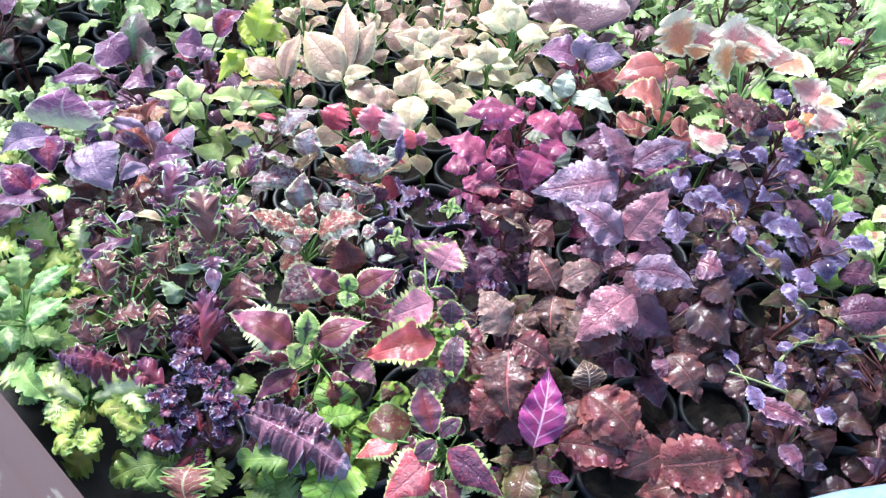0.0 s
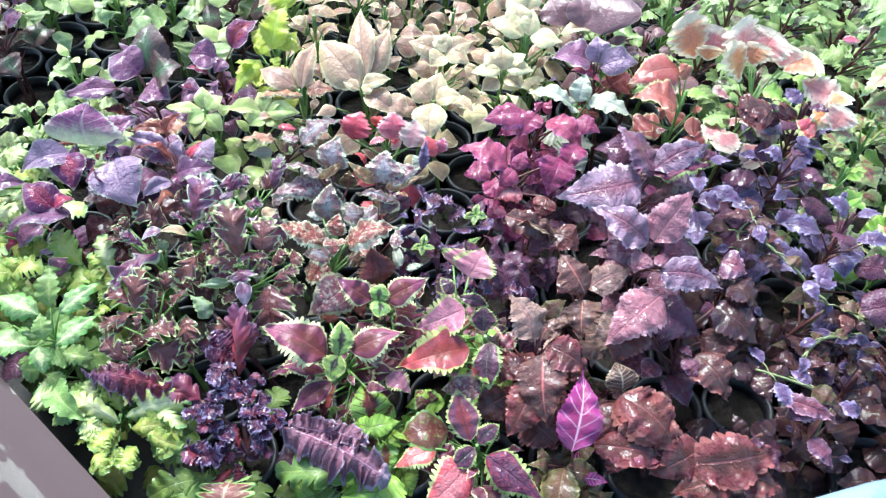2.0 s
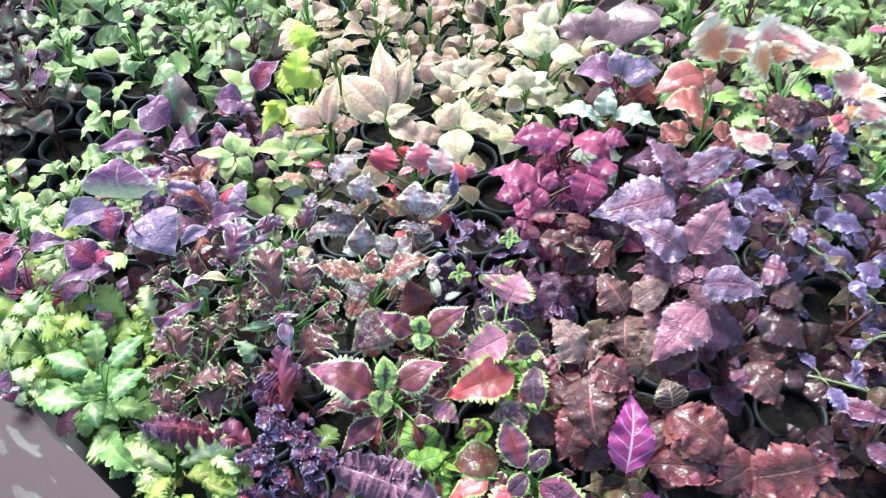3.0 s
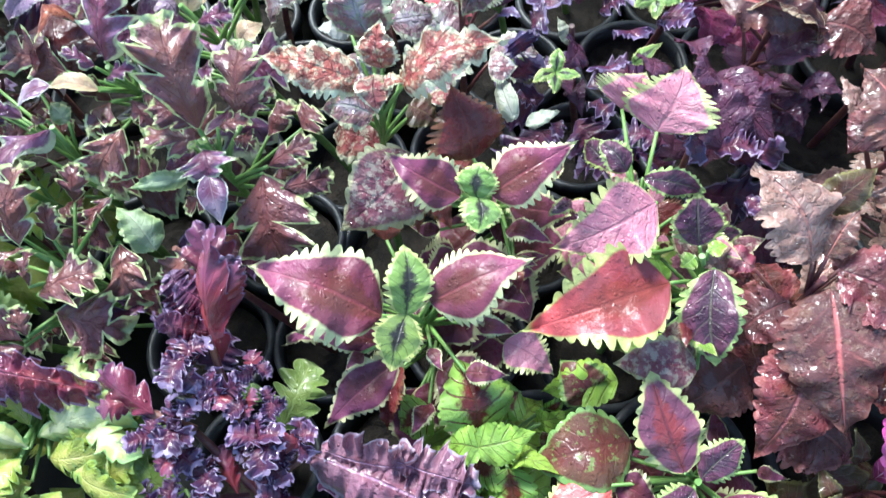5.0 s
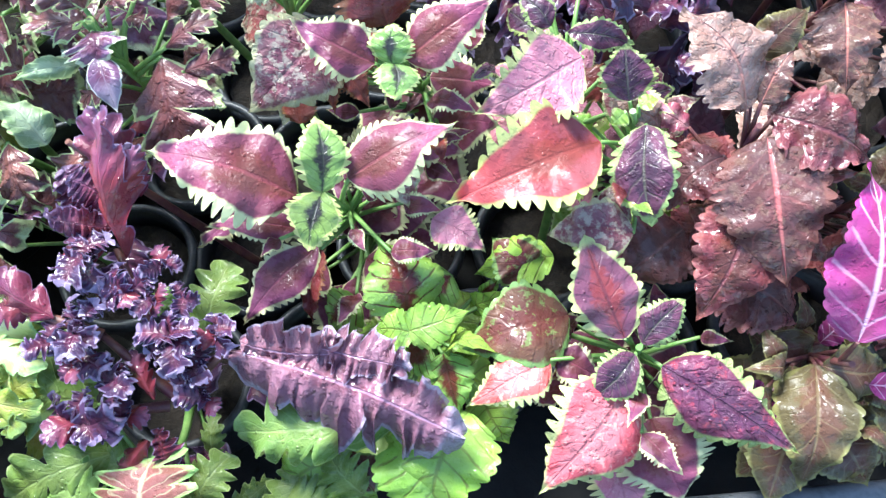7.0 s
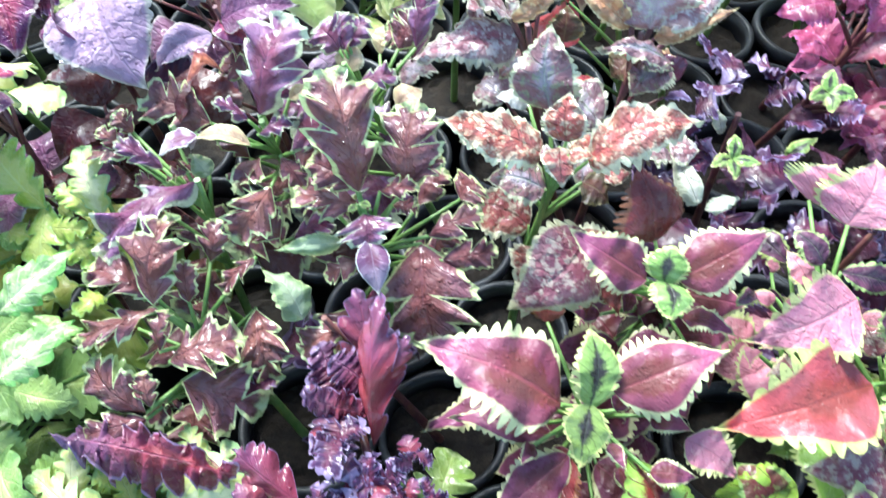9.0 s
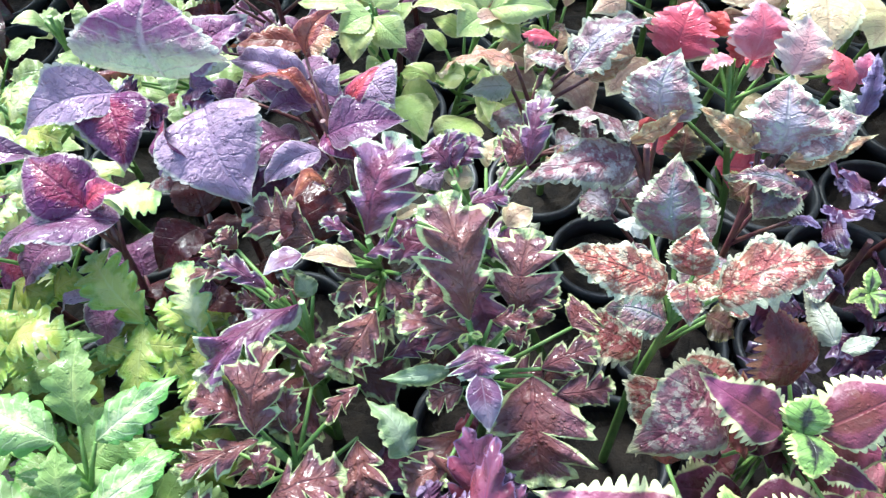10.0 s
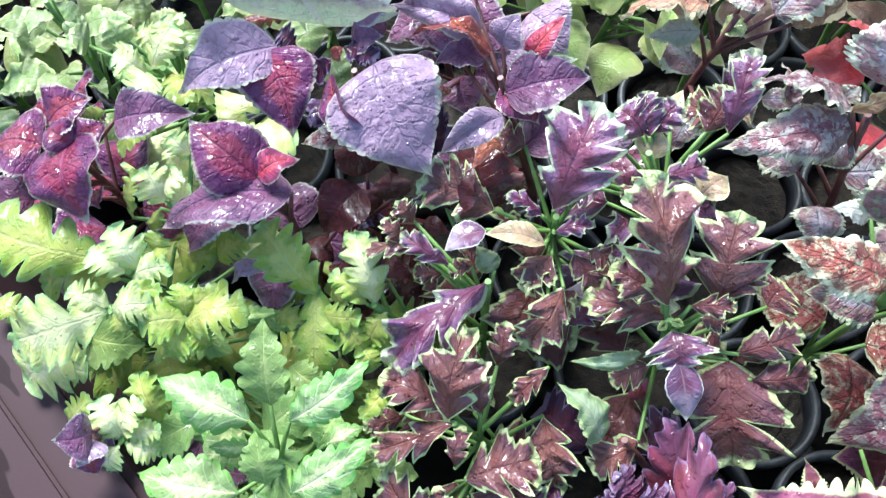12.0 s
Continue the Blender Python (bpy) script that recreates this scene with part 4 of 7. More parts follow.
leaf(P, "feather", (-0.025, -0.028, -0.025), (0.017, -0.039, -0.030), 0.039)
leaf(P, "feather", (0.034, -0.036, -0.020), (0.013, -0.011, -0.010), 0.040)
leaf(P, "veinedlime", (0.108, 0.008, 0.005), (0.078, -0.055, -0.015), 0.071)
leaf(P, "veineddark", (0.026, -0.025, -0.020), (0.047, -0.013, -0.010), 0.036)
leaf(P, "feather", (-0.005, -0.012, -0.020), (-0.026, -0.046, -0.030), 0.037)
finish(P, 3, 3)
P = plant('green feathery coleus with brown leaf centres', -0.127, -0.217, 0.180)
leaf(P, "featherbrown", (0.004, -0.017, 0.005), (0.004, 0.036, 0.020), 0.078)
leaf(P, "feather", (-0.040, 0.069, 0.020), (-0.110, 0.074, 0.025), 0.053)
leaf(P, "feather", (-0.027, 0.040, 0.000), (-0.109, 0.016, -0.010), 0.040)
leaf(P, "feather", (-0.038, 0.002, -0.005), (-0.067, 0.036, 0.005), 0.044)
leaf(P, "feather", (0.022, -0.001, -0.010), (0.046, 0.032, 0.000), 0.031)
leaf(P, "feather", (-0.055, 0.089, 0.025), (-0.089, 0.117, 0.035), 0.035)
leaf(P, "feather", (-0.016, 0.030, 0.000), (-0.044, 0.032, 0.000), 0.039)
leaf(P, "feather", (0.002, 0.122, 0.035), (0.010, 0.141, 0.040), 0.017)
finish(P, 3, 2)
P = plant('violet coleus with thin cream leaf edges in black pot', -0.399, 0.135, 0.360)
leaf(P, "violetpale", (-0.006, 0.082, 0.027), (-0.069, 0.049, 0.016), 0.041)
leaf(P, "violetred", (-0.015, 0.077, 0.027), (0.010, 0.027, 0.003), 0.051, -18)
leaf(P, "violetred", (-0.007, -0.004, 0.000), (-0.055, 0.026, 0.020), 0.047)
leaf(P, "redheart", (-0.007, -0.002, 0.003), (0.019, 0.010, 0.007), 0.022)
leaf(P, "violet", (0.013, -0.007, -0.007), (-0.079, -0.031, -0.027), 0.045)
leaf(P, "speckle", (-0.008, -0.012, -0.004), (-0.011, -0.007, 0.001), 0.013)
leaf(P, "violet", (-0.041, 0.002, -0.040), (-0.070, -0.034, -0.062), 0.039)
finish(P, 3, 2)
P = plant('large pale violet coleus leaves with cream margins', -0.353, 0.206, 0.380)
leaf(P, "violetpale", (0.013, 0.003, 0.003), (0.056, -0.058, -0.031), 0.076)
leaf(P, "violetred", (-0.015, -0.004, -0.001), (0.028, -0.047, -0.028), 0.026, 24)
leaf(P, "violetpale", (0.098, -0.022, -0.011), (0.058, -0.044, -0.026), 0.022)
leaf(P, "violetfan", (-0.027, 0.037, 0.000), (-0.026, 0.067, 0.061), 0.117)
leaf(P, "violet", (-0.014, 0.052, 0.003), (0.037, 0.068, 0.034), 0.049)
leaf(P, "darkred", (-0.036, 0.052, -0.003), (-0.111, 0.029, -0.015), 0.018)
leaf(P, "frill", (-0.044, 0.022, -0.003), (-0.054, 0.024, 0.004), 0.018)
leaf(P, "violetred", (-0.033, 0.018, -0.006), (-0.044, 0.002, -0.015), 0.025)
leaf(P, "frill", (-0.018, 0.012, -0.006), (-0.038, 0.002, -0.011), 0.018)
leaf(P, "violet", (-0.006, 0.025, -0.004), (0.016, 0.027, 0.003), 0.022)
leaf(P, "frill", (-0.011, 0.021, -0.003), (0.012, 0.013, -0.004), 0.019)
leaf(P, "darkred", (-0.017, 0.011, -0.002), (-0.008, 0.015, 0.005), 0.012)
leaf(P, "rustpale", (-0.075, 0.071, -0.007), (-0.091, 0.079, 0.006), 0.039)
finish(P, 3, 2)
P = plant('violet coleus with rust red folded upper leaves', -0.259, 0.215, 0.368)
leaf(P, "darkred", (-0.022, 0.069, 0.012), (-0.083, 0.063, 0.013), 0.025)
leaf(P, "rustred", (-0.021, 0.056, 0.012), (0.004, 0.077, 0.041), 0.021)
leaf(P, "violetpale", (-0.015, 0.031, 0.010), (-0.081, 0.045, 0.015), 0.025)
leaf(P, "violet", (-0.023, 0.034, 0.003), (-0.063, 0.039, 0.003), 0.031)
leaf(P, "rustred", (-0.008, 0.019, 0.002), (-0.066, 0.026, 0.005), 0.016, 30)
leaf(P, "violetpale", (0.000, 0.018, 0.010), (0.011, 0.032, 0.026), 0.024)
leaf(P, "redheart", (0.017, 0.011, 0.004), (0.041, 0.034, 0.025), 0.019)
leaf(P, "violet", (0.004, -0.006, -0.008), (0.061, 0.006, -0.002), 0.040)
leaf(P, "violetred", (-0.000, 0.000, -0.012), (0.028, -0.017, -0.026), 0.029)
leaf(P, "violet", (-0.012, 0.017, -0.003), (-0.047, 0.014, -0.007), 0.022)
leaf(P, "silvergreen", (0.023, 0.008, -0.001), (0.051, 0.017, 0.002), 0.012)
finish(P, 3, 3)
P = plant('purple coleus with red leaf hearts and cream edges', -0.557, 0.158, 0.353, pot=1)
leaf(P, "violetred", (-0.009, -0.005, -0.001), (-0.047, -0.006, -0.006), 0.053)
leaf(P, "violetred", (0.012, 0.001, 0.000), (0.031, -0.054, -0.020), 0.063)
leaf(P, "violetred", (-0.007, 0.012, 0.002), (0.022, 0.029, 0.010), 0.041)
leaf(P, "violet", (0.039, 0.015, 0.003), (0.096, 0.024, 0.004), 0.035)
leaf(P, "violetred", (0.016, -0.004, 0.004), (-0.005, 0.005, 0.006), 0.026)
leaf(P, "violetred", (0.019, -0.002, 0.005), (0.036, 0.011, 0.007), 0.025)
leaf(P, "violet", (-0.023, -0.031, -0.031), (-0.060, -0.045, -0.043), 0.041)
finish(P)
P = plant('round dark maroon coleus leaves in black pot', -0.352, 0.152, 0.307, pot=1)
leaf(P, "maroon", (0.002, 0.019, 0.003), (-0.021, 0.050, 0.019), 0.037)
leaf(P, "maroon", (-0.001, 0.008, 0.001), (-0.027, -0.024, -0.014), 0.038)
leaf(P, "maroon", (0.088, -0.005, 0.004), (0.073, 0.041, 0.027), 0.054)
leaf(P, "maroon", (0.023, 0.004, -0.004), (0.018, 0.022, 0.004), 0.028)
leaf(P, "maroon", (0.005, -0.007, -0.011), (-0.007, 0.008, 0.001), 0.028)
finish(P)
P = plant('purple lobed coleus sprig with lime edges', -0.162, 0.171, 0.356, pot=1)
leaf(P, "oakpurple", (-0.000, 0.011, 0.002), (-0.003, 0.036, 0.016), 0.023)
leaf(P, "oakpurple", (0.003, 0.014, 0.002), (0.017, 0.029, 0.015), 0.023)
leaf(P, "oakpurple", (-0.004, 0.011, 0.002), (-0.021, 0.026, 0.010), 0.030)
leaf(P, "tan", (0.002, 0.002, -0.010), (0.007, 0.021, -0.001), 0.023)
leaf(P, "oakpurple", (0.050, 0.019, -0.002), (0.060, 0.061, 0.031), 0.023)
leaf(P, "oak", (0.052, 0.039, -0.008), (0.025, 0.046, -0.007), 0.028)
leaf(P, "oak", (0.037, 0.022, -0.006), (0.048, 0.049, 0.009), 0.027)
leaf(P, "oakpurple", (0.012, -0.012, -0.007), (0.037, 0.000, -0.010), 0.019)
leaf(P, "tan", (0.037, -0.014, -0.028), (0.055, 0.002, -0.025), 0.027)
leaf(P, "oak", (0.003, -0.010, -0.017), (-0.013, -0.018, -0.028), 0.019)
leaf(P, "violetpale", (-0.023, 0.019, -0.012), (-0.011, 0.007, -0.019), 0.023)
finish(P)
P = plant('rusty red speckled coleus with cream green margins', -0.010, 0.098, 0.351)
leaf(P, "rust", (-0.014, -0.003, -0.001), (-0.084, 0.012, 0.016), 0.037, 12)
leaf(P, "rust", (0.015, -0.007, -0.002), (0.088, 0.012, 0.018), 0.042, -12)
leaf(P, "rust", (0.001, 0.006, 0.002), (0.002, 0.028, 0.026), 0.034)
leaf(P, "rust", (-0.004, -0.001, 0.004), (-0.002, -0.025, -0.008), 0.029)
leaf(P, "rustgreen", (-0.009, 0.030, 0.006), (-0.011, 0.064, 0.051), 0.050)
leaf(P, "rustgreen", (0.074, 0.063, 0.017), (0.021, 0.070, 0.024), 0.022)
leaf(P, "rustunder", (-0.023, 0.038, 0.003), (-0.047, 0.040, 0.008), 0.016)
leaf(P, "rustpale", (0.073, 0.016, -0.014), (0.094, 0.016, -0.015), 0.024)
leaf(P, "rustgreen", (-0.010, -0.007, -0.032), (-0.052, 0.003, -0.035), 0.035)
leaf(P, "olive", (0.015, -0.002, -0.030), (0.035, -0.010, -0.043), 0.031)
leaf(P, "rust", (0.002, -0.006, 0.002), (0.018, -0.008, 0.004), 0.014)
leaf(P, "rustpale", (-0.008, -0.003, 0.003), (-0.018, -0.008, 0.004), 0.012)
leaf(P, "rustgreen", (0.079, 0.094, -0.009), (0.054, 0.075, -0.025), 0.042)
finish(P, 3, 3)
P = plant('orange-edged coleus with grey-green puckered leaves', -0.033, 0.198, 0.370)
leaf(P, "greypurple", (0.009, 0.016, 0.008), (0.017, 0.042, 0.049), 0.058)
leaf(P, "orangeedge", (-0.012, -0.001, 0.004), (0.028, 0.021, 0.023), 0.016, 35)
leaf(P, "rustpale", (-0.010, 0.002, 0.003), (-0.073, 0.008, 0.017), 0.033, 10)
leaf(P, "rustpale", (-0.006, -0.002, -0.012), (-0.086, -0.019, -0.018), 0.040, -15)
leaf(P, "olive", (0.029, 0.012, -0.026), (0.030, 0.026, -0.003), 0.029)
leaf(P, "rustgreen", (0.001, 0.001, -0.029), (-0.019, -0.010, -0.043), 0.031)
leaf(P, "greypurple", (-0.013, 0.009, 0.003), (-0.006, 0.013, 0.010), 0.016)
finish(P, 3, 2)
P = plant('coleus with orange arching rims and purple-grey leaves', 0.046, 0.190, 0.370)
leaf(P, "orangeedge", (-0.008, 0.003, 0.003), (-0.050, 0.025, 0.024), 0.020, -35)
leaf(P, "orangeedge", (0.008, -0.005, 0.000), (0.065, 0.009, 0.016), 0.018, 35)
leaf(P, "greypurple", (0.005, 0.002, 0.002), (0.006, 0.032, 0.044), 0.067)
leaf(P, "rustpale", (0.008, 0.003, 0.005), (0.059, 0.018, 0.024), 0.038)
leaf(P, "silvergreen", (0.057, 0.028, 0.009), (0.044, 0.042, 0.026), 0.019)
leaf(P, "bluepurple", (0.060, 0.028, 0.009), (0.064, 0.052, 0.047), 0.017)
leaf(P, "rustgreen", (0.005, -0.005, -0.022), (0.028, -0.007, -0.027), 0.021)
leaf(P, "greypurple", (-0.006, 0.009, 0.005), (-0.006, 0.017, 0.017), 0.024)
leaf(P, "olive", (0.000, 0.013, -0.036), (-0.013, 0.007, -0.048), 0.030)
finish(P, 3, 2)
P = plant('yellow-lime feathery coleus with deeply lobed leaves', -0.500, 0.224, 0.350, pot=1)
leaf(P, "limepale", (-0.017, 0.002, -0.010), (-0.037, 0.003, 0.006), 0.027)
leaf(P, "limepale", (-0.038, 0.011, -0.010), (-0.033, 0.021, -0.000), 0.018)
leaf(P, "limepale", (-0.035, 0.012, -0.014), (-0.036, -0.003, -0.011), 0.018)
leaf(P, "limepale", (-0.014, 0.006, -0.009), (0.004, 0.032, 0.011), 0.030)
leaf(P, "limepale", (-0.009, 0.032, -0.006), (0.019, 0.018, -0.001), 0.020)
leaf(P, "limepale", (-0.012, 0.029, -0.011), (-0.031, 0.038, -0.003), 0.020)
leaf(P, "limepale", (-0.008, -0.002, -0.010), (-0.018, -0.022, 0.001), 0.030)
leaf(P, "limepale", (-0.022, -0.008, -0.013), (-0.023, -0.001, -0.004), 0.020)
leaf(P, "limepale", (-0.021, -0.003, -0.017), (-0.011, -0.016, -0.013), 0.020)
leaf(P, "limefeather", (-0.000, 0.003, -0.010), (0.028, -0.028, -0.000), 0.026)
leaf(P, "limefeather", (0.013, -0.010, -0.014), (0.007, -0.025, -0.009), 0.017)
leaf(P, "limefeather", (0.007, -0.004, -0.017), (0.020, 0.004, -0.009), 0.017)
leaf(P, "varieggreen", (0.029, 0.004, -0.009), (0.064, 0.035, 0.011), 0.026)
leaf(P, "varieggreen", (0.047, 0.033, -0.006), (0.073, 0.008, -0.003), 0.017)
leaf(P, "varieggreen", (0.041, 0.029, -0.011), (0.018, 0.046, -0.002), 0.017)
leaf(P, "limefeather", (0.014, -0.006, -0.011), (0.044, -0.023, 0.001), 0.022)
leaf(P, "limefeather", (0.028, -0.009, -0.014), (0.027, -0.027, -0.009), 0.014)
leaf(P, "limefeather", (0.023, -0.006, -0.017), (0.028, 0.003, -0.009), 0.014)
leaf(P, "sage", (-0.039, 0.023, -0.006), (-0.048, 0.034, 0.011), 0.028)
leaf(P, "sage", (-0.053, 0.040, -0.005), (-0.034, 0.042, 0.004), 0.018)
leaf(P, "sage", (-0.052, 0.039, -0.009), (-0.059, 0.026, -0.005), 0.018)
leaf(P, "sage", (-0.066, 0.022, -0.006), (-0.079, 0.019, 0.008), 0.028)
leaf(P, "sage", (-0.083, 0.029, -0.007), (-0.074, 0.036, 0.003), 0.019)
leaf(P, "sage", (-0.082, 0.031, -0.010), (-0.079, 0.012, -0.008), 0.019)
leaf(P, "limepale", (0.004, 0.025, -0.005), (-0.005, 0.036, 0.012), 0.023)
leaf(P, "limepale", (-0.009, 0.042, -0.004), (0.006, 0.044, 0.004), 0.015)
leaf(P, "limepale", (-0.008, 0.041, -0.009), (-0.015, 0.026, -0.005), 0.015)
finish(P)
P = plant('yellow-lime feathery coleus with deeply lobed leaves', -0.280, -0.118, 0.229, pot=1)
leaf(P, "limepale", (-0.002, -0.003, -0.011), (-0.072, 0.029, 0.010), 0.027)
leaf(P, "limepale", (-0.053, 0.024, -0.008), (-0.041, 0.059, 0.007), 0.018)
leaf(P, "limepale", (-0.042, 0.020, -0.012), (-0.053, -0.017, -0.013), 0.018)
leaf(P, "limepale", (-0.040, 0.017, -0.007), (-0.048, 0.049, 0.014), 0.022)
leaf(P, "limepale", (-0.050, 0.044, -0.004), (-0.024, 0.043, 0.004), 0.014)
leaf(P, "limepale", (-0.049, 0.040, -0.009), (-0.068, 0.036, -0.004), 0.014)
leaf(P, "limepale", (-0.040, 0.017, -0.007), (-0.065, -0.007, 0.004), 0.022)
leaf(P, "limepale", (-0.062, 0.007, -0.011), (-0.071, 0.023, 0.000), 0.014)
leaf(P, "limepale", (-0.058, 0.011, -0.014), (-0.043, -0.009, -0.012), 0.014)
leaf(P, "limepale", (0.004, 0.005, -0.009), (0.087, 0.024, 0.009), 0.027)
leaf(P, "limepale", (0.055, 0.024, -0.008), (0.079, -0.027, -0.009), 0.017)
leaf(P, "limepale", (0.041, 0.021, -0.012), (0.019, 0.068, 0.002), 0.018)
leaf(P, "limepale", (0.043, 0.018, -0.007), (0.087, -0.015, 0.002), 0.021)
leaf(P, "limepale", (0.069, 0.002, -0.012), (0.059, -0.022, -0.008), 0.014)
leaf(P, "limepale", (0.061, 0.008, -0.015), (0.073, 0.026, -0.005), 0.014)
leaf(P, "limepale", (0.043, 0.018, -0.007), (0.055, 0.053, 0.015), 0.022)
leaf(P, "limepale", (0.047, 0.048, -0.003), (0.071, 0.035, 0.002), 0.014)
leaf(P, "limepale", (0.044, 0.043, -0.008), (0.022, 0.048, -0.001), 0.014)
leaf(P, "limefeather", (-0.005, 0.013, -0.008), (-0.023, 0.044, 0.013), 0.023)
leaf(P, "limefeather", (-0.021, 0.040, -0.005), (0.003, 0.044, 0.004), 0.015)
leaf(P, "limefeather", (-0.019, 0.035, -0.010), (-0.036, 0.023, -0.006), 0.015)
leaf(P, "limefeather", (-0.017, 0.032, -0.004), (-0.004, 0.042, 0.013), 0.018)
leaf(P, "limefeather", (-0.013, 0.045, -0.004), (0.002, 0.035, 0.002), 0.012)
leaf(P, "limefeather", (-0.015, 0.044, -0.008), (-0.024, 0.046, -0.002), 0.012)
leaf(P, "limefeather", (-0.017, 0.032, -0.004), (-0.032, 0.030, 0.010), 0.018)
leaf(P, "limefeather", (-0.031, 0.037, -0.005), (-0.028, 0.044, 0.004), 0.012)
leaf(P, "limefeather", (-0.029, 0.038, -0.009), (-0.027, 0.022, -0.006), 0.012)
leaf(P, "limefeather", (0.014, -0.010, -0.012), (0.062, -0.010, 0.003), 0.026)
leaf(P, "limefeather", (0.043, -0.005, -0.013), (0.052, -0.033, -0.010), 0.017)
leaf(P, "limefeather", (0.034, -0.004, -0.017), (0.028, 0.016, -0.007), 0.017)
leaf(P, "limefeather", (0.036, -0.007, -0.011), (0.060, -0.030, -0.000), 0.021)
leaf(P, "limefeather", (0.048, -0.017, -0.015), (0.042, -0.029, -0.009), 0.014)
leaf(P, "limefeather", (0.044, -0.012, -0.018), (0.053, -0.009, -0.012), 0.014)
leaf(P, "limefeather", (0.036, -0.007, -0.011), (0.048, 0.006, 0.006), 0.021)
leaf(P, "limefeather", (0.040, 0.008, -0.011), (0.057, -0.002, -0.004), 0.014)
leaf(P, "limefeather", (0.037, 0.006, -0.015), (0.027, 0.012, -0.008), 0.014)
leaf(P, "limefeather", (-0.008, -0.010, -0.012), (-0.025, -0.047, -0.003), 0.027)
leaf(P, "limefeather", (-0.024, -0.029, -0.017), (-0.039, -0.016, -0.007), 0.017)
leaf(P, "limefeather", (-0.022, -0.023, -0.020), (-0.001, -0.039, -0.017), 0.017)
leaf(P, "limefeather", (-0.020, -0.025, -0.015), (-0.035, -0.029, -0.000), 0.022)
leaf(P, "limefeather", (-0.035, -0.022, -0.016), (-0.032, -0.014, -0.007), 0.014)
leaf(P, "limefeather", (-0.033, -0.021, -0.020), (-0.030, -0.034, -0.016), 0.014)
leaf(P, "limefeather", (-0.020, -0.025, -0.015), (-0.007, -0.052, -0.004), 0.022)
leaf(P, "limefeather", (-0.016, -0.038, -0.019), (-0.024, -0.043, -0.012), 0.014)
leaf(P, "limefeather", (-0.018, -0.033, -0.022), (-0.005, -0.033, -0.016), 0.014)
leaf(P, "limepale", (0.019, 0.005, -0.009), (0.039, 0.036, 0.011), 0.022)
leaf(P, "limepale", (0.029, 0.032, -0.006), (0.052, 0.015, -0.001), 0.014)
leaf(P, "limepale", (0.025, 0.027, -0.011), (0.003, 0.037, -0.003), 0.015)
leaf(P, "limepale", (0.027, 0.024, -0.006), (0.053, 0.019, 0.008), 0.018)
leaf(P, "limepale", (0.040, 0.027, -0.007), (0.049, 0.010, -0.002), 0.012)
leaf(P, "limepale", (0.035, 0.028, -0.011), (0.034, 0.038, -0.003), 0.012)
leaf(P, "limepale", (0.027, 0.024, -0.006), (0.019, 0.038, 0.012), 0.018)
leaf(P, "limepale", (0.018, 0.039, -0.005), (0.032, 0.040, 0.003), 0.012)
leaf(P, "limepale", (0.018, 0.038, -0.009), (0.010, 0.029, -0.005), 0.012)
leaf(P, "limefeather", (0.037, -0.011, -0.012), (0.089, -0.040, -0.002), 0.026)
leaf(P, "limefeather", (0.069, -0.025, -0.016), (0.064, -0.053, -0.013), 0.017)
leaf(P, "limefeather", (0.059, -0.019, -0.019), (0.069, 0.001, -0.010), 0.017)
leaf(P, "limefeather", (0.061, -0.022, -0.014), (0.074, -0.053, -0.005), 0.021)
leaf(P, "limefeather", (0.066, -0.038, -0.019), (0.055, -0.043, -0.012), 0.014)
leaf(P, "limefeather", (0.064, -0.032, -0.022), (0.079, -0.034, -0.016), 0.014)
leaf(P, "limefeather", (0.061, -0.022, -0.014), (0.086, -0.018, 0.002), 0.021)
leaf(P, "limefeather", (0.074, -0.014, -0.014), (0.083, -0.030, -0.009), 0.014)
leaf(P, "limefeather", (0.070, -0.014, -0.018), (0.063, -0.007, -0.011), 0.014)
leaf(P, "limepale", (-0.014, -0.018, -0.013), (-0.046, -0.017, 0.002), 0.027)
leaf(P, "limepale", (-0.040, -0.012, -0.014), (-0.041, 0.005, -0.003), 0.018)
leaf(P, "limepale", (-0.035, -0.011, -0.018), (-0.033, -0.031, -0.016), 0.018)
leaf(P, "limepale", (-0.033, -0.014, -0.013), (-0.039, -0.004, 0.004), 0.022)
leaf(P, "limepale", (-0.042, -0.001, -0.012), (-0.028, -0.001, -0.004), 0.014)
leaf(P, "limepale", (-0.041, -0.002, -0.016), (-0.048, -0.008, -0.011), 0.014)
leaf(P, "limepale", (-0.033, -0.014, -0.013), (-0.038, -0.033, -0.001), 0.022)
leaf(P, "limepale", (-0.041, -0.021, -0.016), (-0.046, -0.017, -0.007), 0.014)
leaf(P, "limepale", (-0.041, -0.018, -0.019), (-0.031, -0.026, -0.015), 0.014)
leaf(P, "limefeather", (0.026, -0.033, -0.016), (0.015, -0.068, -0.007), 0.026)
leaf(P, "limefeather", (0.014, -0.052, -0.021), (-0.001, -0.043, -0.012), 0.017)
leaf(P, "limefeather", (0.016, -0.045, -0.024), (0.036, -0.058, -0.021), 0.017)
leaf(P, "limefeather", (0.018, -0.048, -0.019), (0.005, -0.054, -0.005), 0.021)
leaf(P, "limefeather", (0.005, -0.047, -0.020), (0.004, -0.040, -0.011), 0.014)
leaf(P, "limefeather", (0.007, -0.045, -0.024), (0.011, -0.057, -0.020), 0.014)
leaf(P, "limefeather", (0.018, -0.048, -0.019), (0.031, -0.071, -0.008), 0.021)
leaf(P, "limefeather", (0.023, -0.058, -0.023), (0.014, -0.064, -0.016), 0.014)
leaf(P, "limefeather", (0.020, -0.054, -0.026), (0.031, -0.054, -0.020), 0.014)
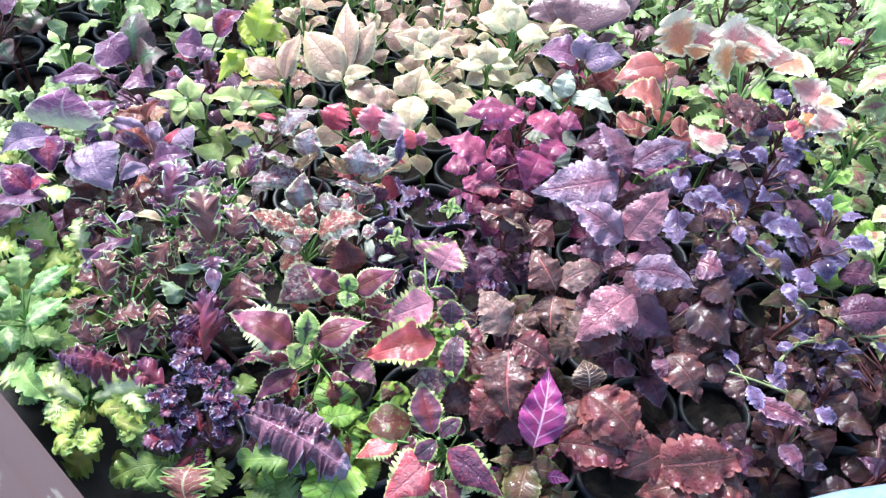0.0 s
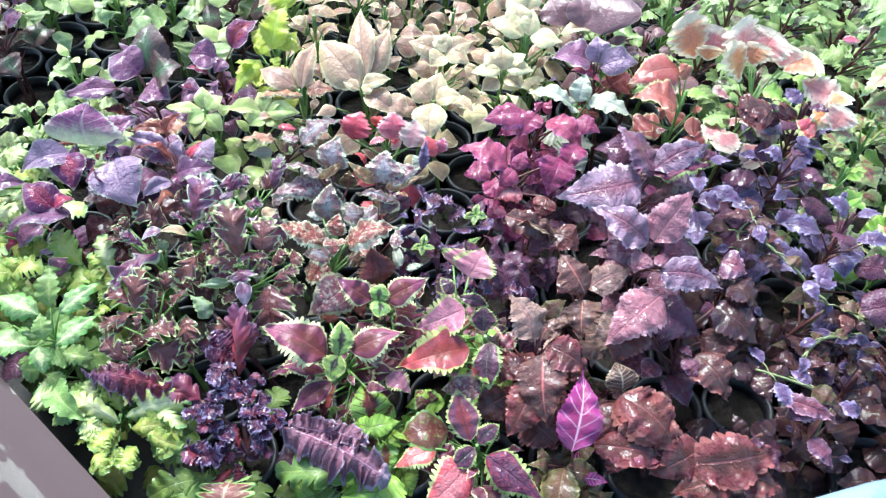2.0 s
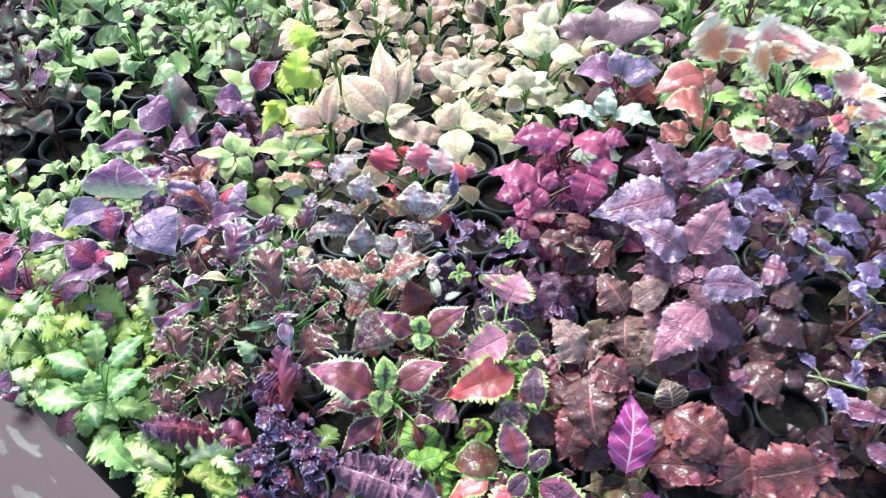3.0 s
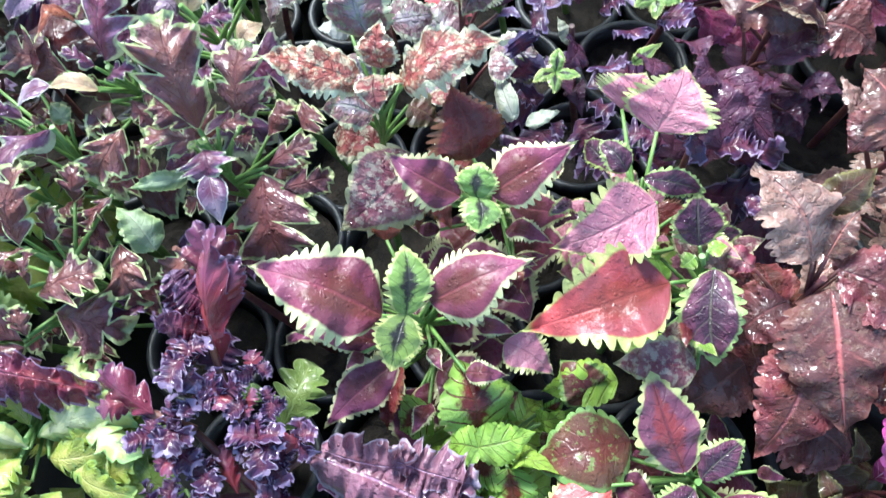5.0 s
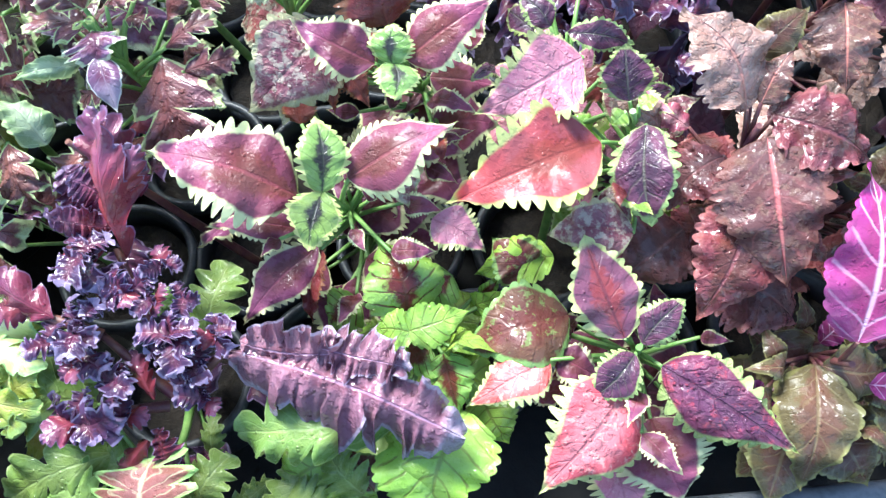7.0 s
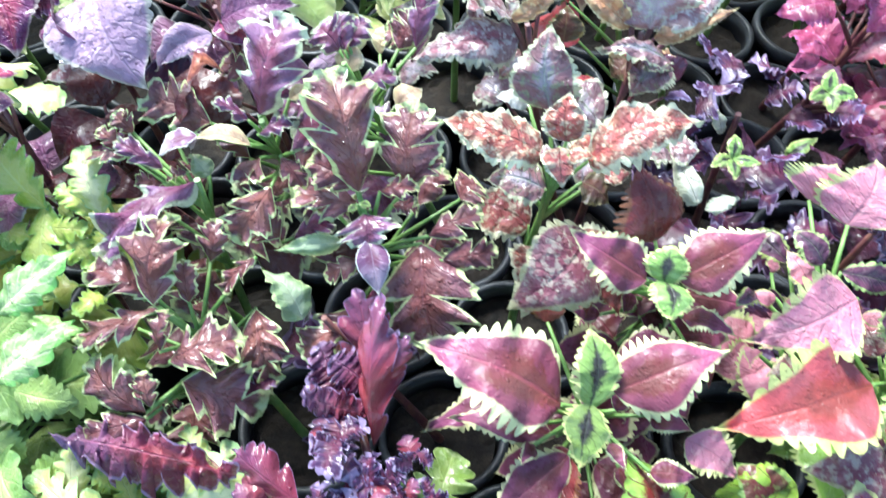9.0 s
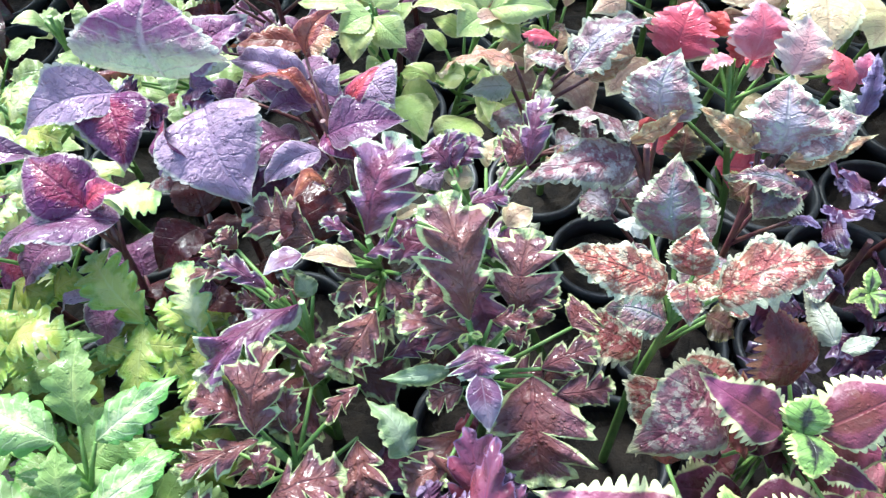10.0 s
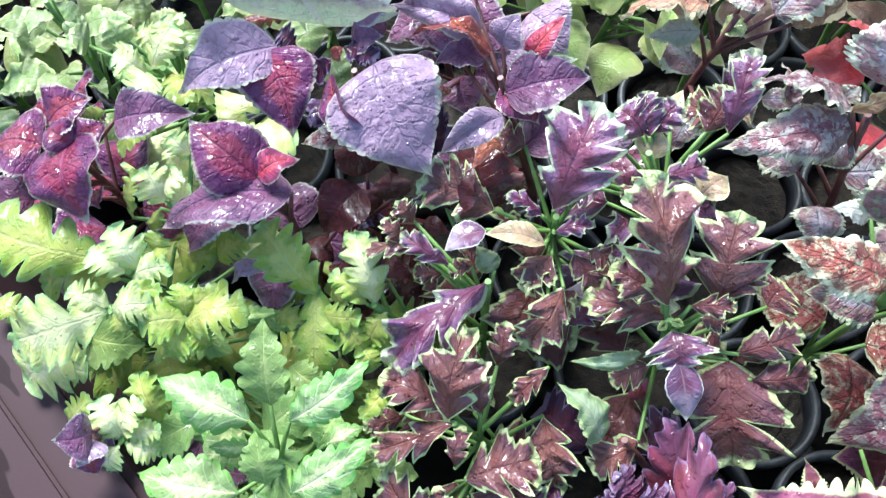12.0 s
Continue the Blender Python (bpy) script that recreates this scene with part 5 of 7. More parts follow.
leaf(P, "limefeather", (0.055, 0.012, -0.008), (0.068, 0.044, 0.013), 0.018)
leaf(P, "limefeather", (0.060, 0.039, -0.005), (0.087, 0.027, 0.001), 0.012)
leaf(P, "limefeather", (0.058, 0.035, -0.010), (0.037, 0.040, -0.003), 0.012)
leaf(P, "limefeather", (0.059, 0.032, -0.004), (0.083, 0.030, 0.010), 0.014)
leaf(P, "limefeather", (0.072, 0.036, -0.005), (0.079, 0.021, -0.000), 0.009)
leaf(P, "limefeather", (0.067, 0.038, -0.009), (0.064, 0.045, -0.002), 0.009)
leaf(P, "limefeather", (0.059, 0.032, -0.004), (0.050, 0.042, 0.013), 0.014)
leaf(P, "limefeather", (0.050, 0.045, -0.004), (0.061, 0.047, 0.004), 0.009)
leaf(P, "limefeather", (0.051, 0.044, -0.008), (0.044, 0.034, -0.004), 0.009)
leaf(P, "limefeather", (-0.024, -0.040, -0.017), (0.002, -0.075, -0.009), 0.022)
leaf(P, "limefeather", (-0.011, -0.059, -0.023), (-0.023, -0.070, -0.017), 0.014)
leaf(P, "limefeather", (-0.016, -0.052, -0.025), (0.001, -0.049, -0.019), 0.014)
leaf(P, "limefeather", (-0.013, -0.055, -0.020), (-0.012, -0.075, -0.009), 0.018)
leaf(P, "limefeather", (-0.017, -0.063, -0.023), (-0.024, -0.063, -0.015), 0.012)
leaf(P, "limefeather", (-0.018, -0.059, -0.027), (-0.006, -0.068, -0.022), 0.012)
leaf(P, "limefeather", (-0.013, -0.055, -0.020), (0.008, -0.064, -0.007), 0.018)
leaf(P, "limefeather", (-0.003, -0.056, -0.022), (0.002, -0.068, -0.016), 0.012)
leaf(P, "limefeather", (-0.007, -0.054, -0.026), (-0.006, -0.045, -0.018), 0.012)
finish(P)
P = plant('yellow-lime feathery coleus with deeply lobed leaves', -0.407, -0.011, 0.258, pot=1)
leaf(P, "varieggreen", (-0.005, 0.006, -0.009), (0.045, -0.052, -0.004), 0.045)
leaf(P, "varieggreen", (0.023, -0.026, -0.017), (0.001, -0.048, -0.013), 0.029)
leaf(P, "varieggreen", (0.014, -0.016, -0.019), (0.036, 0.006, -0.009), 0.030)
leaf(P, "varieg", (-0.013, 0.006, -0.009), (-0.031, -0.019, 0.001), 0.046)
leaf(P, "varieg", (-0.031, -0.004, -0.013), (-0.036, 0.010, -0.002), 0.030)
leaf(P, "varieg", (-0.029, 0.001, -0.016), (-0.014, -0.016, -0.013), 0.030)
leaf(P, "varieggreen", (0.003, 0.006, -0.009), (0.033, 0.031, 0.011), 0.046)
leaf(P, "varieggreen", (0.017, 0.030, -0.007), (0.044, 0.006, -0.003), 0.030)
leaf(P, "varieggreen", (0.011, 0.027, -0.011), (-0.009, 0.046, -0.002), 0.030)
leaf(P, "varieggreen", (0.027, -0.060, -0.021), (0.090, -0.121, -0.017), 0.044)
leaf(P, "varieggreen", (0.064, -0.095, -0.029), (0.045, -0.124, -0.026), 0.029)
leaf(P, "varieggreen", (0.053, -0.084, -0.031), (0.078, -0.059, -0.021), 0.029)
leaf(P, "varieggreen", (0.008, -0.044, -0.018), (-0.015, -0.052, -0.004), 0.038)
leaf(P, "varieggreen", (-0.013, -0.042, -0.020), (-0.017, -0.029, -0.009), 0.025)
leaf(P, "varieggreen", (-0.010, -0.040, -0.023), (-0.003, -0.060, -0.021), 0.025)
leaf(P, "limepale", (0.042, -0.091, -0.026), (0.015, -0.083, -0.010), 0.037)
leaf(P, "limepale", (0.019, -0.079, -0.026), (0.022, -0.066, -0.016), 0.024)
leaf(P, "limepale", (0.022, -0.080, -0.030), (0.021, -0.100, -0.028), 0.024)
finish(P)
P = plant('yellow-lime feathery coleus with deeply lobed leaves', -0.499, 0.081, 0.314)
leaf(P, "limefeather", (-0.022, 0.006, 0.002), (-0.104, 0.018, 0.018), 0.050)
leaf(P, "limepale", (-0.003, -0.001, -0.001), (-0.026, 0.008, 0.012), 0.024)
leaf(P, "limepale", (0.009, 0.002, 0.000), (-0.010, 0.023, 0.022), 0.028)
leaf(P, "limefeather", (0.017, 0.014, 0.004), (0.021, 0.022, 0.017), 0.019)
leaf(P, "limefeather", (0.012, 0.007, -0.003), (0.027, 0.017, 0.010), 0.018)
leaf(P, "limepale", (0.003, -0.004, -0.002), (0.031, 0.003, 0.007), 0.021)
leaf(P, "limefeather", (-0.011, -0.001, -0.013), (-0.073, -0.006, -0.022), 0.031)
leaf(P, "limefeather", (0.016, 0.032, -0.020), (0.048, 0.022, -0.023), 0.026)
leaf(P, "limefeather", (0.046, 0.025, -0.027), (0.068, 0.037, -0.013), 0.025)
finish(P, 4, 3)
P = plant('pale lime coleus with rounded lobes and whitish leaves', -0.504, 0.052, 0.314)
leaf(P, "limepale", (-0.001, -0.000, 0.000), (-0.062, -0.025, -0.004), 0.047)
leaf(P, "limepale", (0.001, 0.002, 0.001), (0.032, 0.005, 0.008), 0.027)
leaf(P, "limepale", (-0.001, 0.003, 0.001), (-0.025, 0.007, 0.014), 0.023)
leaf(P, "limefeather", (0.003, -0.002, -0.001), (0.010, -0.012, -0.008), 0.014)
leaf(P, "limefeather", (0.002, 0.012, 0.000), (0.034, 0.016, 0.005), 0.014)
leaf(P, "limefeather", (-0.010, 0.006, 0.002), (-0.011, 0.009, 0.013), 0.013)
finish(P, 4, 2)
P = plant('cream and green lobed coleus beside the steel beam', -0.536, 0.037, 0.289)
leaf(P, "limepale", (0.001, 0.005, 0.002), (-0.034, -0.029, -0.013), 0.052)
leaf(P, "limepale", (-0.012, -0.016, -0.009), (0.010, -0.019, -0.010), 0.024)
leaf(P, "varieggreen", (-0.006, 0.010, -0.016), (0.041, 0.007, -0.018), 0.042)
leaf(P, "varieggreen", (0.005, 0.009, -0.022), (0.005, -0.013, -0.034), 0.037)
leaf(P, "limefeather", (-0.020, -0.014, -0.025), (-0.027, -0.027, -0.039), 0.018)
leaf(P, "limefeather", (-0.054, 0.018, -0.014), (-0.075, 0.028, -0.010), 0.024)
finish(P, 3, 2)
P = plant('yellow-lime feathery coleus with deeply lobed leaves', -0.452, 0.052, 0.309)
leaf(P, "limefeather", (-0.002, -0.003, -0.001), (0.041, 0.009, 0.011), 0.039)
leaf(P, "varieggreen", (0.028, 0.005, 0.004), (0.064, 0.010, 0.003), 0.012)
leaf(P, "limefeather", (-0.000, 0.000, 0.000), (-0.030, -0.008, 0.004), 0.030)
leaf(P, "limefeather", (-0.001, -0.003, -0.005), (-0.015, -0.019, -0.016), 0.027)
leaf(P, "limefeather", (0.002, -0.004, -0.005), (0.012, -0.013, -0.014), 0.018)
leaf(P, "limefeather", (-0.003, 0.004, -0.002), (-0.005, 0.021, 0.012), 0.022)
leaf(P, "limefeather", (0.005, 0.005, -0.000), (0.020, 0.017, 0.014), 0.020)
leaf(P, "varieggreen", (-0.018, 0.004, -0.038), (0.017, -0.006, -0.047), 0.030)
finish(P, 4, 3)
P = plant('yellow-green feathery coleus with narrow pinnate leaves', -0.374, 0.087, 0.296)
leaf(P, "limefeather", (0.001, -0.003, -0.001), (-0.039, 0.031, 0.030), 0.038)
leaf(P, "limefeather", (-0.002, 0.003, -0.003), (0.002, -0.056, -0.029), 0.031)
leaf(P, "limefeather", (0.002, -0.015, -0.009), (0.032, -0.018, -0.006), 0.020)
leaf(P, "limefeather", (0.012, -0.013, -0.012), (0.035, -0.036, -0.024), 0.025)
leaf(P, "limefeather", (0.010, -0.029, -0.022), (-0.010, -0.040, -0.026), 0.020)
leaf(P, "limefeather", (0.030, -0.031, -0.023), (0.040, -0.045, -0.035), 0.021)
leaf(P, "limefeather", (0.011, -0.007, -0.003), (0.024, -0.001, 0.005), 0.017)
leaf(P, "limefeather", (-0.010, 0.003, -0.019), (-0.035, 0.005, -0.019), 0.023)
finish(P, 4, 3)
P = plant('yellow-green feathery coleus with pale broad blades', -0.334, 0.079, 0.293)
leaf(P, "limepale", (0.001, 0.001, 0.000), (-0.015, 0.040, 0.028), 0.030)
leaf(P, "limefeather", (-0.005, 0.000, 0.000), (-0.029, 0.015, 0.015), 0.019)
leaf(P, "limefeather", (0.008, -0.003, -0.006), (-0.005, -0.022, -0.022), 0.020)
leaf(P, "limefeather", (-0.013, 0.039, 0.013), (-0.023, 0.038, 0.023), 0.016)
leaf(P, "limefeather", (-0.000, -0.001, -0.010), (0.009, -0.023, -0.027), 0.017)
finish(P, 3, 2)
P = plant('cream-lime lobed coleus with small finger leaves', -0.487, -0.025, 0.284)
leaf(P, "limepale", (-0.001, 0.001, 0.000), (-0.015, 0.021, 0.017), 0.027)
leaf(P, "limepale", (0.001, 0.002, 0.000), (0.015, 0.024, 0.018), 0.022)
leaf(P, "limepale", (0.004, 0.003, 0.001), (0.027, 0.008, 0.005), 0.016)
leaf(P, "limepale", (0.004, -0.002, -0.001), (0.025, -0.004, -0.006), 0.019)
leaf(P, "limepale", (-0.001, -0.003, -0.001), (-0.008, -0.018, -0.012), 0.019)
leaf(P, "limefeather", (-0.043, 0.010, -0.007), (-0.025, 0.024, 0.008), 0.019)
leaf(P, "limefeather", (0.020, 0.016, -0.007), (0.005, 0.042, 0.014), 0.028)
leaf(P, "limefeather", (-0.007, 0.001, -0.004), (-0.029, 0.008, 0.003), 0.018)
leaf(P, "limefeather", (-0.032, -0.003, -0.021), (-0.052, 0.010, -0.017), 0.022)
finish(P, 3, 2)
P = plant('whitish lime coleus with rounded lobes among violet plants', -0.474, 0.123, 0.337)
leaf(P, "limepale", (0.000, -0.000, 0.000), (-0.010, 0.012, 0.025), 0.027)
leaf(P, "limepale", (0.001, 0.002, 0.001), (0.018, 0.005, 0.007), 0.025)
leaf(P, "limepale", (0.000, -0.000, 0.004), (0.015, 0.012, 0.021), 0.020)
leaf(P, "limepale", (0.012, 0.032, 0.011), (0.001, 0.037, 0.025), 0.019)
leaf(P, "limepale", (0.013, 0.030, 0.011), (0.027, 0.026, 0.009), 0.019)
leaf(P, "limepale", (0.012, 0.033, 0.011), (0.020, 0.039, 0.025), 0.017)
leaf(P, "limefeather", (-0.033, -0.003, -0.020), (-0.026, 0.020, 0.007), 0.015)
leaf(P, "limefeather", (-0.009, 0.000, -0.009), (-0.019, -0.009, -0.032), 0.011)
finish(P, 3, 2)
P = plant('green coleus with creamy white leaf centres in black pot', -0.393, -0.024, 0.294)
leaf(P, "varieg", (-0.007, 0.016, 0.005), (-0.068, 0.035, 0.018), 0.039)
leaf(P, "varieggreen", (0.005, 0.027, 0.007), (-0.002, 0.074, 0.037), 0.036)
leaf(P, "varieg", (0.019, 0.018, 0.006), (0.069, 0.054, 0.032), 0.030)
leaf(P, "varieg", (-0.009, -0.026, -0.009), (-0.074, -0.021, -0.003), 0.043)
leaf(P, "varieg", (0.025, -0.023, -0.007), (0.075, 0.011, 0.016), 0.032)
leaf(P, "varieggreen", (0.010, -0.020, -0.001), (0.003, 0.007, 0.022), 0.030)
leaf(P, "varieg", (0.002, -0.025, -0.008), (0.012, -0.054, -0.030), 0.031)
leaf(P, "varieggreen", (0.025, -0.018, -0.031), (0.068, -0.022, -0.037), 0.032)
leaf(P, "varieggreen", (0.043, 0.032, -0.020), (0.031, 0.009, -0.027), 0.029)
leaf(P, "varieggreen", (-0.055, 0.020, -0.028), (-0.090, -0.001, -0.040), 0.035)
leaf(P, "varieggreen", (-0.056, -0.026, -0.048), (-0.068, -0.046, -0.065), 0.034)
leaf(P, "varieggreen", (0.008, -0.044, -0.049), (0.032, -0.056, -0.063), 0.030)
leaf(P, "varieggreen", (-0.017, -0.046, -0.055), (-0.045, -0.061, -0.070), 0.035)
leaf(P, "varieggreen", (0.064, 0.003, -0.044), (0.098, 0.001, -0.049), 0.027)
leaf(P, "varieggreen", (0.005, 0.061, -0.020), (0.035, 0.049, -0.024), 0.024)
finish(P, 4, 2)
P = plant('dark maroon oak-leaf coleus with lime edges in black pot', -0.144, 0.073, 0.321)
leaf(P, "oak", (-0.002, 0.008, 0.003), (-0.024, 0.073, 0.054), 0.050)
leaf(P, "oak", (0.029, 0.014, 0.001), (0.035, 0.058, 0.039), 0.046)
leaf(P, "oak", (0.033, 0.016, 0.005), (0.054, 0.034, 0.011), 0.018)
leaf(P, "oakpale", (0.006, -0.023, -0.007), (0.014, -0.055, -0.026), 0.024)
leaf(P, "oakpurple", (0.002, -0.006, -0.002), (0.007, -0.028, -0.009), 0.040)
leaf(P, "oak", (0.012, 0.009, 0.003), (0.039, 0.009, 0.007), 0.014)
leaf(P, "oak", (-0.005, 0.014, 0.001), (-0.038, 0.027, 0.013), 0.028)
leaf(P, "oak", (0.004, 0.007, -0.014), (-0.052, 0.017, -0.010), 0.030)
leaf(P, "oak", (0.040, -0.014, -0.024), (0.052, -0.071, -0.068), 0.068)
leaf(P, "oak", (0.045, -0.012, -0.018), (0.082, 0.003, -0.009), 0.022)
leaf(P, "oak", (0.055, -0.025, -0.028), (0.093, -0.016, -0.025), 0.022)
leaf(P, "young", (-0.003, -0.002, 0.003), (-0.008, -0.008, 0.003), 0.006)
leaf(P, "young", (-0.000, -0.002, 0.004), (0.005, -0.004, 0.005), 0.006)
leaf(P, "oak", (-0.005, -0.015, -0.045), (-0.029, -0.026, -0.054), 0.021)
leaf(P, "oak", (0.020, 0.006, -0.008), (0.038, 0.002, -0.011), 0.017)
leaf(P, "oak", (-0.011, -0.064, -0.051), (-0.041, -0.081, -0.062), 0.028)
leaf(P, "oak", (0.066, 0.023, -0.022), (0.080, 0.035, -0.018), 0.033)
finish(P, 3, 4)
P = plant('purple lobed coleus with tan and white leaf tips', -0.217, 0.130, 0.340)
leaf(P, "oakpurple", (-0.002, 0.004, 0.001), (0.021, 0.054, 0.048), 0.051)
leaf(P, "oak", (-0.001, -0.019, -0.017), (-0.016, -0.042, -0.030), 0.029)
leaf(P, "oak", (0.008, -0.038, -0.025), (-0.016, -0.073, -0.044), 0.031)
leaf(P, "tan", (-0.006, -0.017, -0.006), (-0.045, -0.014, -0.003), 0.020)
leaf(P, "oakpale", (-0.044, -0.011, -0.004), (-0.070, -0.025, -0.010), 0.022)
leaf(P, "oakpurple", (-0.001, -0.010, -0.003), (0.025, -0.004, -0.001), 0.012)
leaf(P, "oakpurple", (-0.009, -0.000, -0.000), (-0.033, 0.006, 0.012), 0.012)
leaf(P, "oak", (-0.040, 0.008, -0.012), (-0.092, 0.022, -0.003), 0.039)
leaf(P, "tan", (0.016, 0.023, -0.002), (0.035, 0.030, 0.004), 0.011)
leaf(P, "oak", (0.013, -0.017, -0.018), (0.031, -0.036, -0.032), 0.019)
leaf(P, "oak", (0.022, -0.014, -0.017), (0.039, -0.021, -0.021), 0.016)
leaf(P, "oak", (-0.023, 0.059, -0.011), (-0.043, 0.065, -0.008), 0.026)
leaf(P, "oak", (0.013, -0.063, -0.051), (-0.005, -0.053, -0.043), 0.028)
finish(P, 3, 4)
P = plant('lobed maroon coleus leaf with lime green rim', -0.257, 0.088, 0.326)
leaf(P, "oakpurple", (-0.001, -0.001, -0.000), (-0.060, -0.054, -0.024), 0.037)
leaf(P, "oakpurple", (-0.026, 0.010, -0.001), (-0.058, 0.024, 0.012), 0.016)
leaf(P, "oak", (-0.050, 0.021, 0.003), (-0.083, 0.012, 0.000), 0.015)
leaf(P, "oak", (-0.058, 0.021, 0.003), (-0.071, 0.030, 0.016), 0.015)
leaf(P, "oak", (-0.051, 0.036, 0.006), (-0.063, 0.043, 0.018), 0.017)
leaf(P, "oakunder", (0.003, 0.013, -0.012), (-0.010, 0.026, -0.003), 0.017)
leaf(P, "oak", (-0.031, 0.010, -0.017), (-0.051, 0.010, -0.016), 0.014)
leaf(P, "oak", (-0.012, 0.013, -0.008), (-0.027, 0.009, -0.011), 0.014)
leaf(P, "maroon", (-0.032, 0.052, -0.003), (-0.016, 0.083, 0.015), 0.043)
finish(P, 3, 4)
P = plant('brown oak-leaf coleus with pale green scalloped rims', -0.272, 0.003, 0.298)
leaf(P, "oak", (-0.003, 0.001, 0.000), (0.004, 0.053, 0.035), 0.038)
leaf(P, "oak", (-0.005, 0.009, 0.001), (-0.048, 0.022, 0.013), 0.030)
leaf(P, "oak", (-0.000, -0.000, -0.000), (-0.052, -0.022, -0.009), 0.024)
leaf(P, "oak", (0.010, -0.031, -0.014), (0.055, -0.013, -0.014), 0.041)
leaf(P, "oak", (0.013, -0.036, -0.034), (0.069, -0.046, -0.047), 0.045)
leaf(P, "oak", (0.003, -0.025, -0.012), (0.008, -0.002, 0.003), 0.017)
leaf(P, "oak", (-0.004, -0.059, -0.032), (-0.042, -0.030, -0.014), 0.031)
leaf(P, "oak", (-0.001, -0.056, -0.030), (-0.008, -0.036, -0.018), 0.016)
leaf(P, "oak", (-0.004, -0.062, -0.035), (-0.047, -0.073, -0.042), 0.022)
leaf(P, "oak", (0.056, 0.016, -0.025), (0.070, -0.027, -0.054), 0.035)
leaf(P, "oak", (0.057, 0.041, 0.001), (0.034, 0.020, -0.013), 0.015)
leaf(P, "oak", (0.016, 0.009, -0.007), (0.011, 0.032, 0.010), 0.018)
leaf(P, "oak", (0.024, 0.041, -0.007), (0.028, 0.066, 0.010), 0.020)
finish(P, 3, 4)
P = plant('grey-green folded coleus leaf underside among dark leaves', -0.166, 0.005, 0.287)
leaf(P, "oakunder", (-0.014, -0.001, -0.001), (-0.044, 0.029, 0.013), 0.033, 30)
leaf(P, "oakunder", (0.008, 0.052, 0.013), (-0.037, 0.043, 0.014), 0.014)
leaf(P, "frillred", (0.030, -0.040, -0.023), (0.023, 0.009, 0.023), 0.033)
leaf(P, "frillarm", (0.020, -0.043, -0.027), (-0.002, -0.018, -0.002), 0.031)
leaf(P, "frill", (0.014, -0.039, -0.033), (-0.011, -0.037, -0.025), 0.023)
leaf(P, "frill", (0.036, -0.029, -0.020), (0.041, -0.011, 0.006), 0.022)
leaf(P, "frill", (0.012, -0.052, -0.037), (0.005, -0.033, -0.017), 0.022)
leaf(P, "frillred", (0.043, -0.034, -0.022), (0.046, -0.019, -0.002), 0.015)
finish(P, 3, 2)
P = plant('small violet coleus with pale leaf undersides by the beam', -0.498, -0.027, 0.300)
leaf(P, "violet", (0.002, 0.002, 0.005), (-0.015, -0.008, 0.018), 0.030)
leaf(P, "violetpale", (0.002, -0.002, 0.000), (-0.000, -0.021, 0.008), 0.022)
leaf(P, "violetred", (-0.002, -0.006, -0.005), (0.003, -0.021, -0.015), 0.024)
leaf(P, "violet", (-0.007, 0.005, -0.020), (0.008, -0.007, -0.025), 0.024)
finish(P, 2, 0)
P = plant('large maroon purple coleus with scalloped wet leaves', 0.428, 0.099, 0.367)
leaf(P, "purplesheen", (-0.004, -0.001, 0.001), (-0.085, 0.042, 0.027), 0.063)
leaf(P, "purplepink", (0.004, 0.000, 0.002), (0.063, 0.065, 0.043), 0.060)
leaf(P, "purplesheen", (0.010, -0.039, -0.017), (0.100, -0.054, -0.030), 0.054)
leaf(P, "purplepink", (-0.009, -0.016, -0.006), (-0.027, -0.040, -0.020), 0.035)
leaf(P, "purplepink", (0.005, -0.019, -0.008), (0.024, -0.035, -0.018), 0.033)
leaf(P, "darkpurple", (0.025, -0.002, -0.027), (0.076, 0.011, -0.027), 0.047)
leaf(P, "darkpurple", (-0.010, -0.000, -0.030), (-0.066, 0.005, -0.033), 0.050)
finish(P, 9, 6)
P = plant('purple coleus with long pointed glossy leaves', 0.439, 0.210, 0.394)
leaf(P, "purple", (0.005, -0.003, 0.003), (-0.045, 0.062, 0.039), 0.083, 10)
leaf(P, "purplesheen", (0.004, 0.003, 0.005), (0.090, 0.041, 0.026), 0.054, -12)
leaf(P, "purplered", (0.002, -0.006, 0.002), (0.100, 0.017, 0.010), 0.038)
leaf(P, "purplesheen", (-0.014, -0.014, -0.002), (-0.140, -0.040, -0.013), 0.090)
leaf(P, "brown", (0.064, -0.015, -0.025), (-0.015, -0.030, -0.033), 0.038)
leaf(P, "darkpurple", (0.002, 0.041, -0.016), (-0.074, 0.064, -0.009), 0.062)
leaf(P, "brownred", (-0.012, 0.078, -0.004), (-0.038, 0.047, -0.024), 0.045)
leaf(P, "darkpurple", (0.030, -0.002, -0.021), (0.083, -0.011, -0.033), 0.048)
finish(P, 9, 6)
P = plant('bronze coleus with shiny pink-brown wet leaves', 0.337, 0.039, 0.330)
leaf(P, "brownpink", (-0.003, -0.004, 0.001), (-0.037, 0.046, 0.027), 0.052)
leaf(P, "bronzetan", (0.002, 0.001, 0.002), (0.066, 0.030, 0.014), 0.048)
leaf(P, "purplepink", (0.100, -0.007, 0.003), (0.022, -0.067, -0.036), 0.073)
leaf(P, "brownpink", (-0.004, -0.008, -0.009), (-0.006, -0.059, -0.036), 0.043)
leaf(P, "brown", (0.075, -0.031, -0.032), (0.039, -0.079, -0.060), 0.069)
leaf(P, "bronzetan", (0.051, -0.024, -0.024), (0.011, -0.051, -0.041), 0.048)
leaf(P, "striped", (0.044, -0.123, -0.055), (0.036, -0.089, -0.038), 0.048)
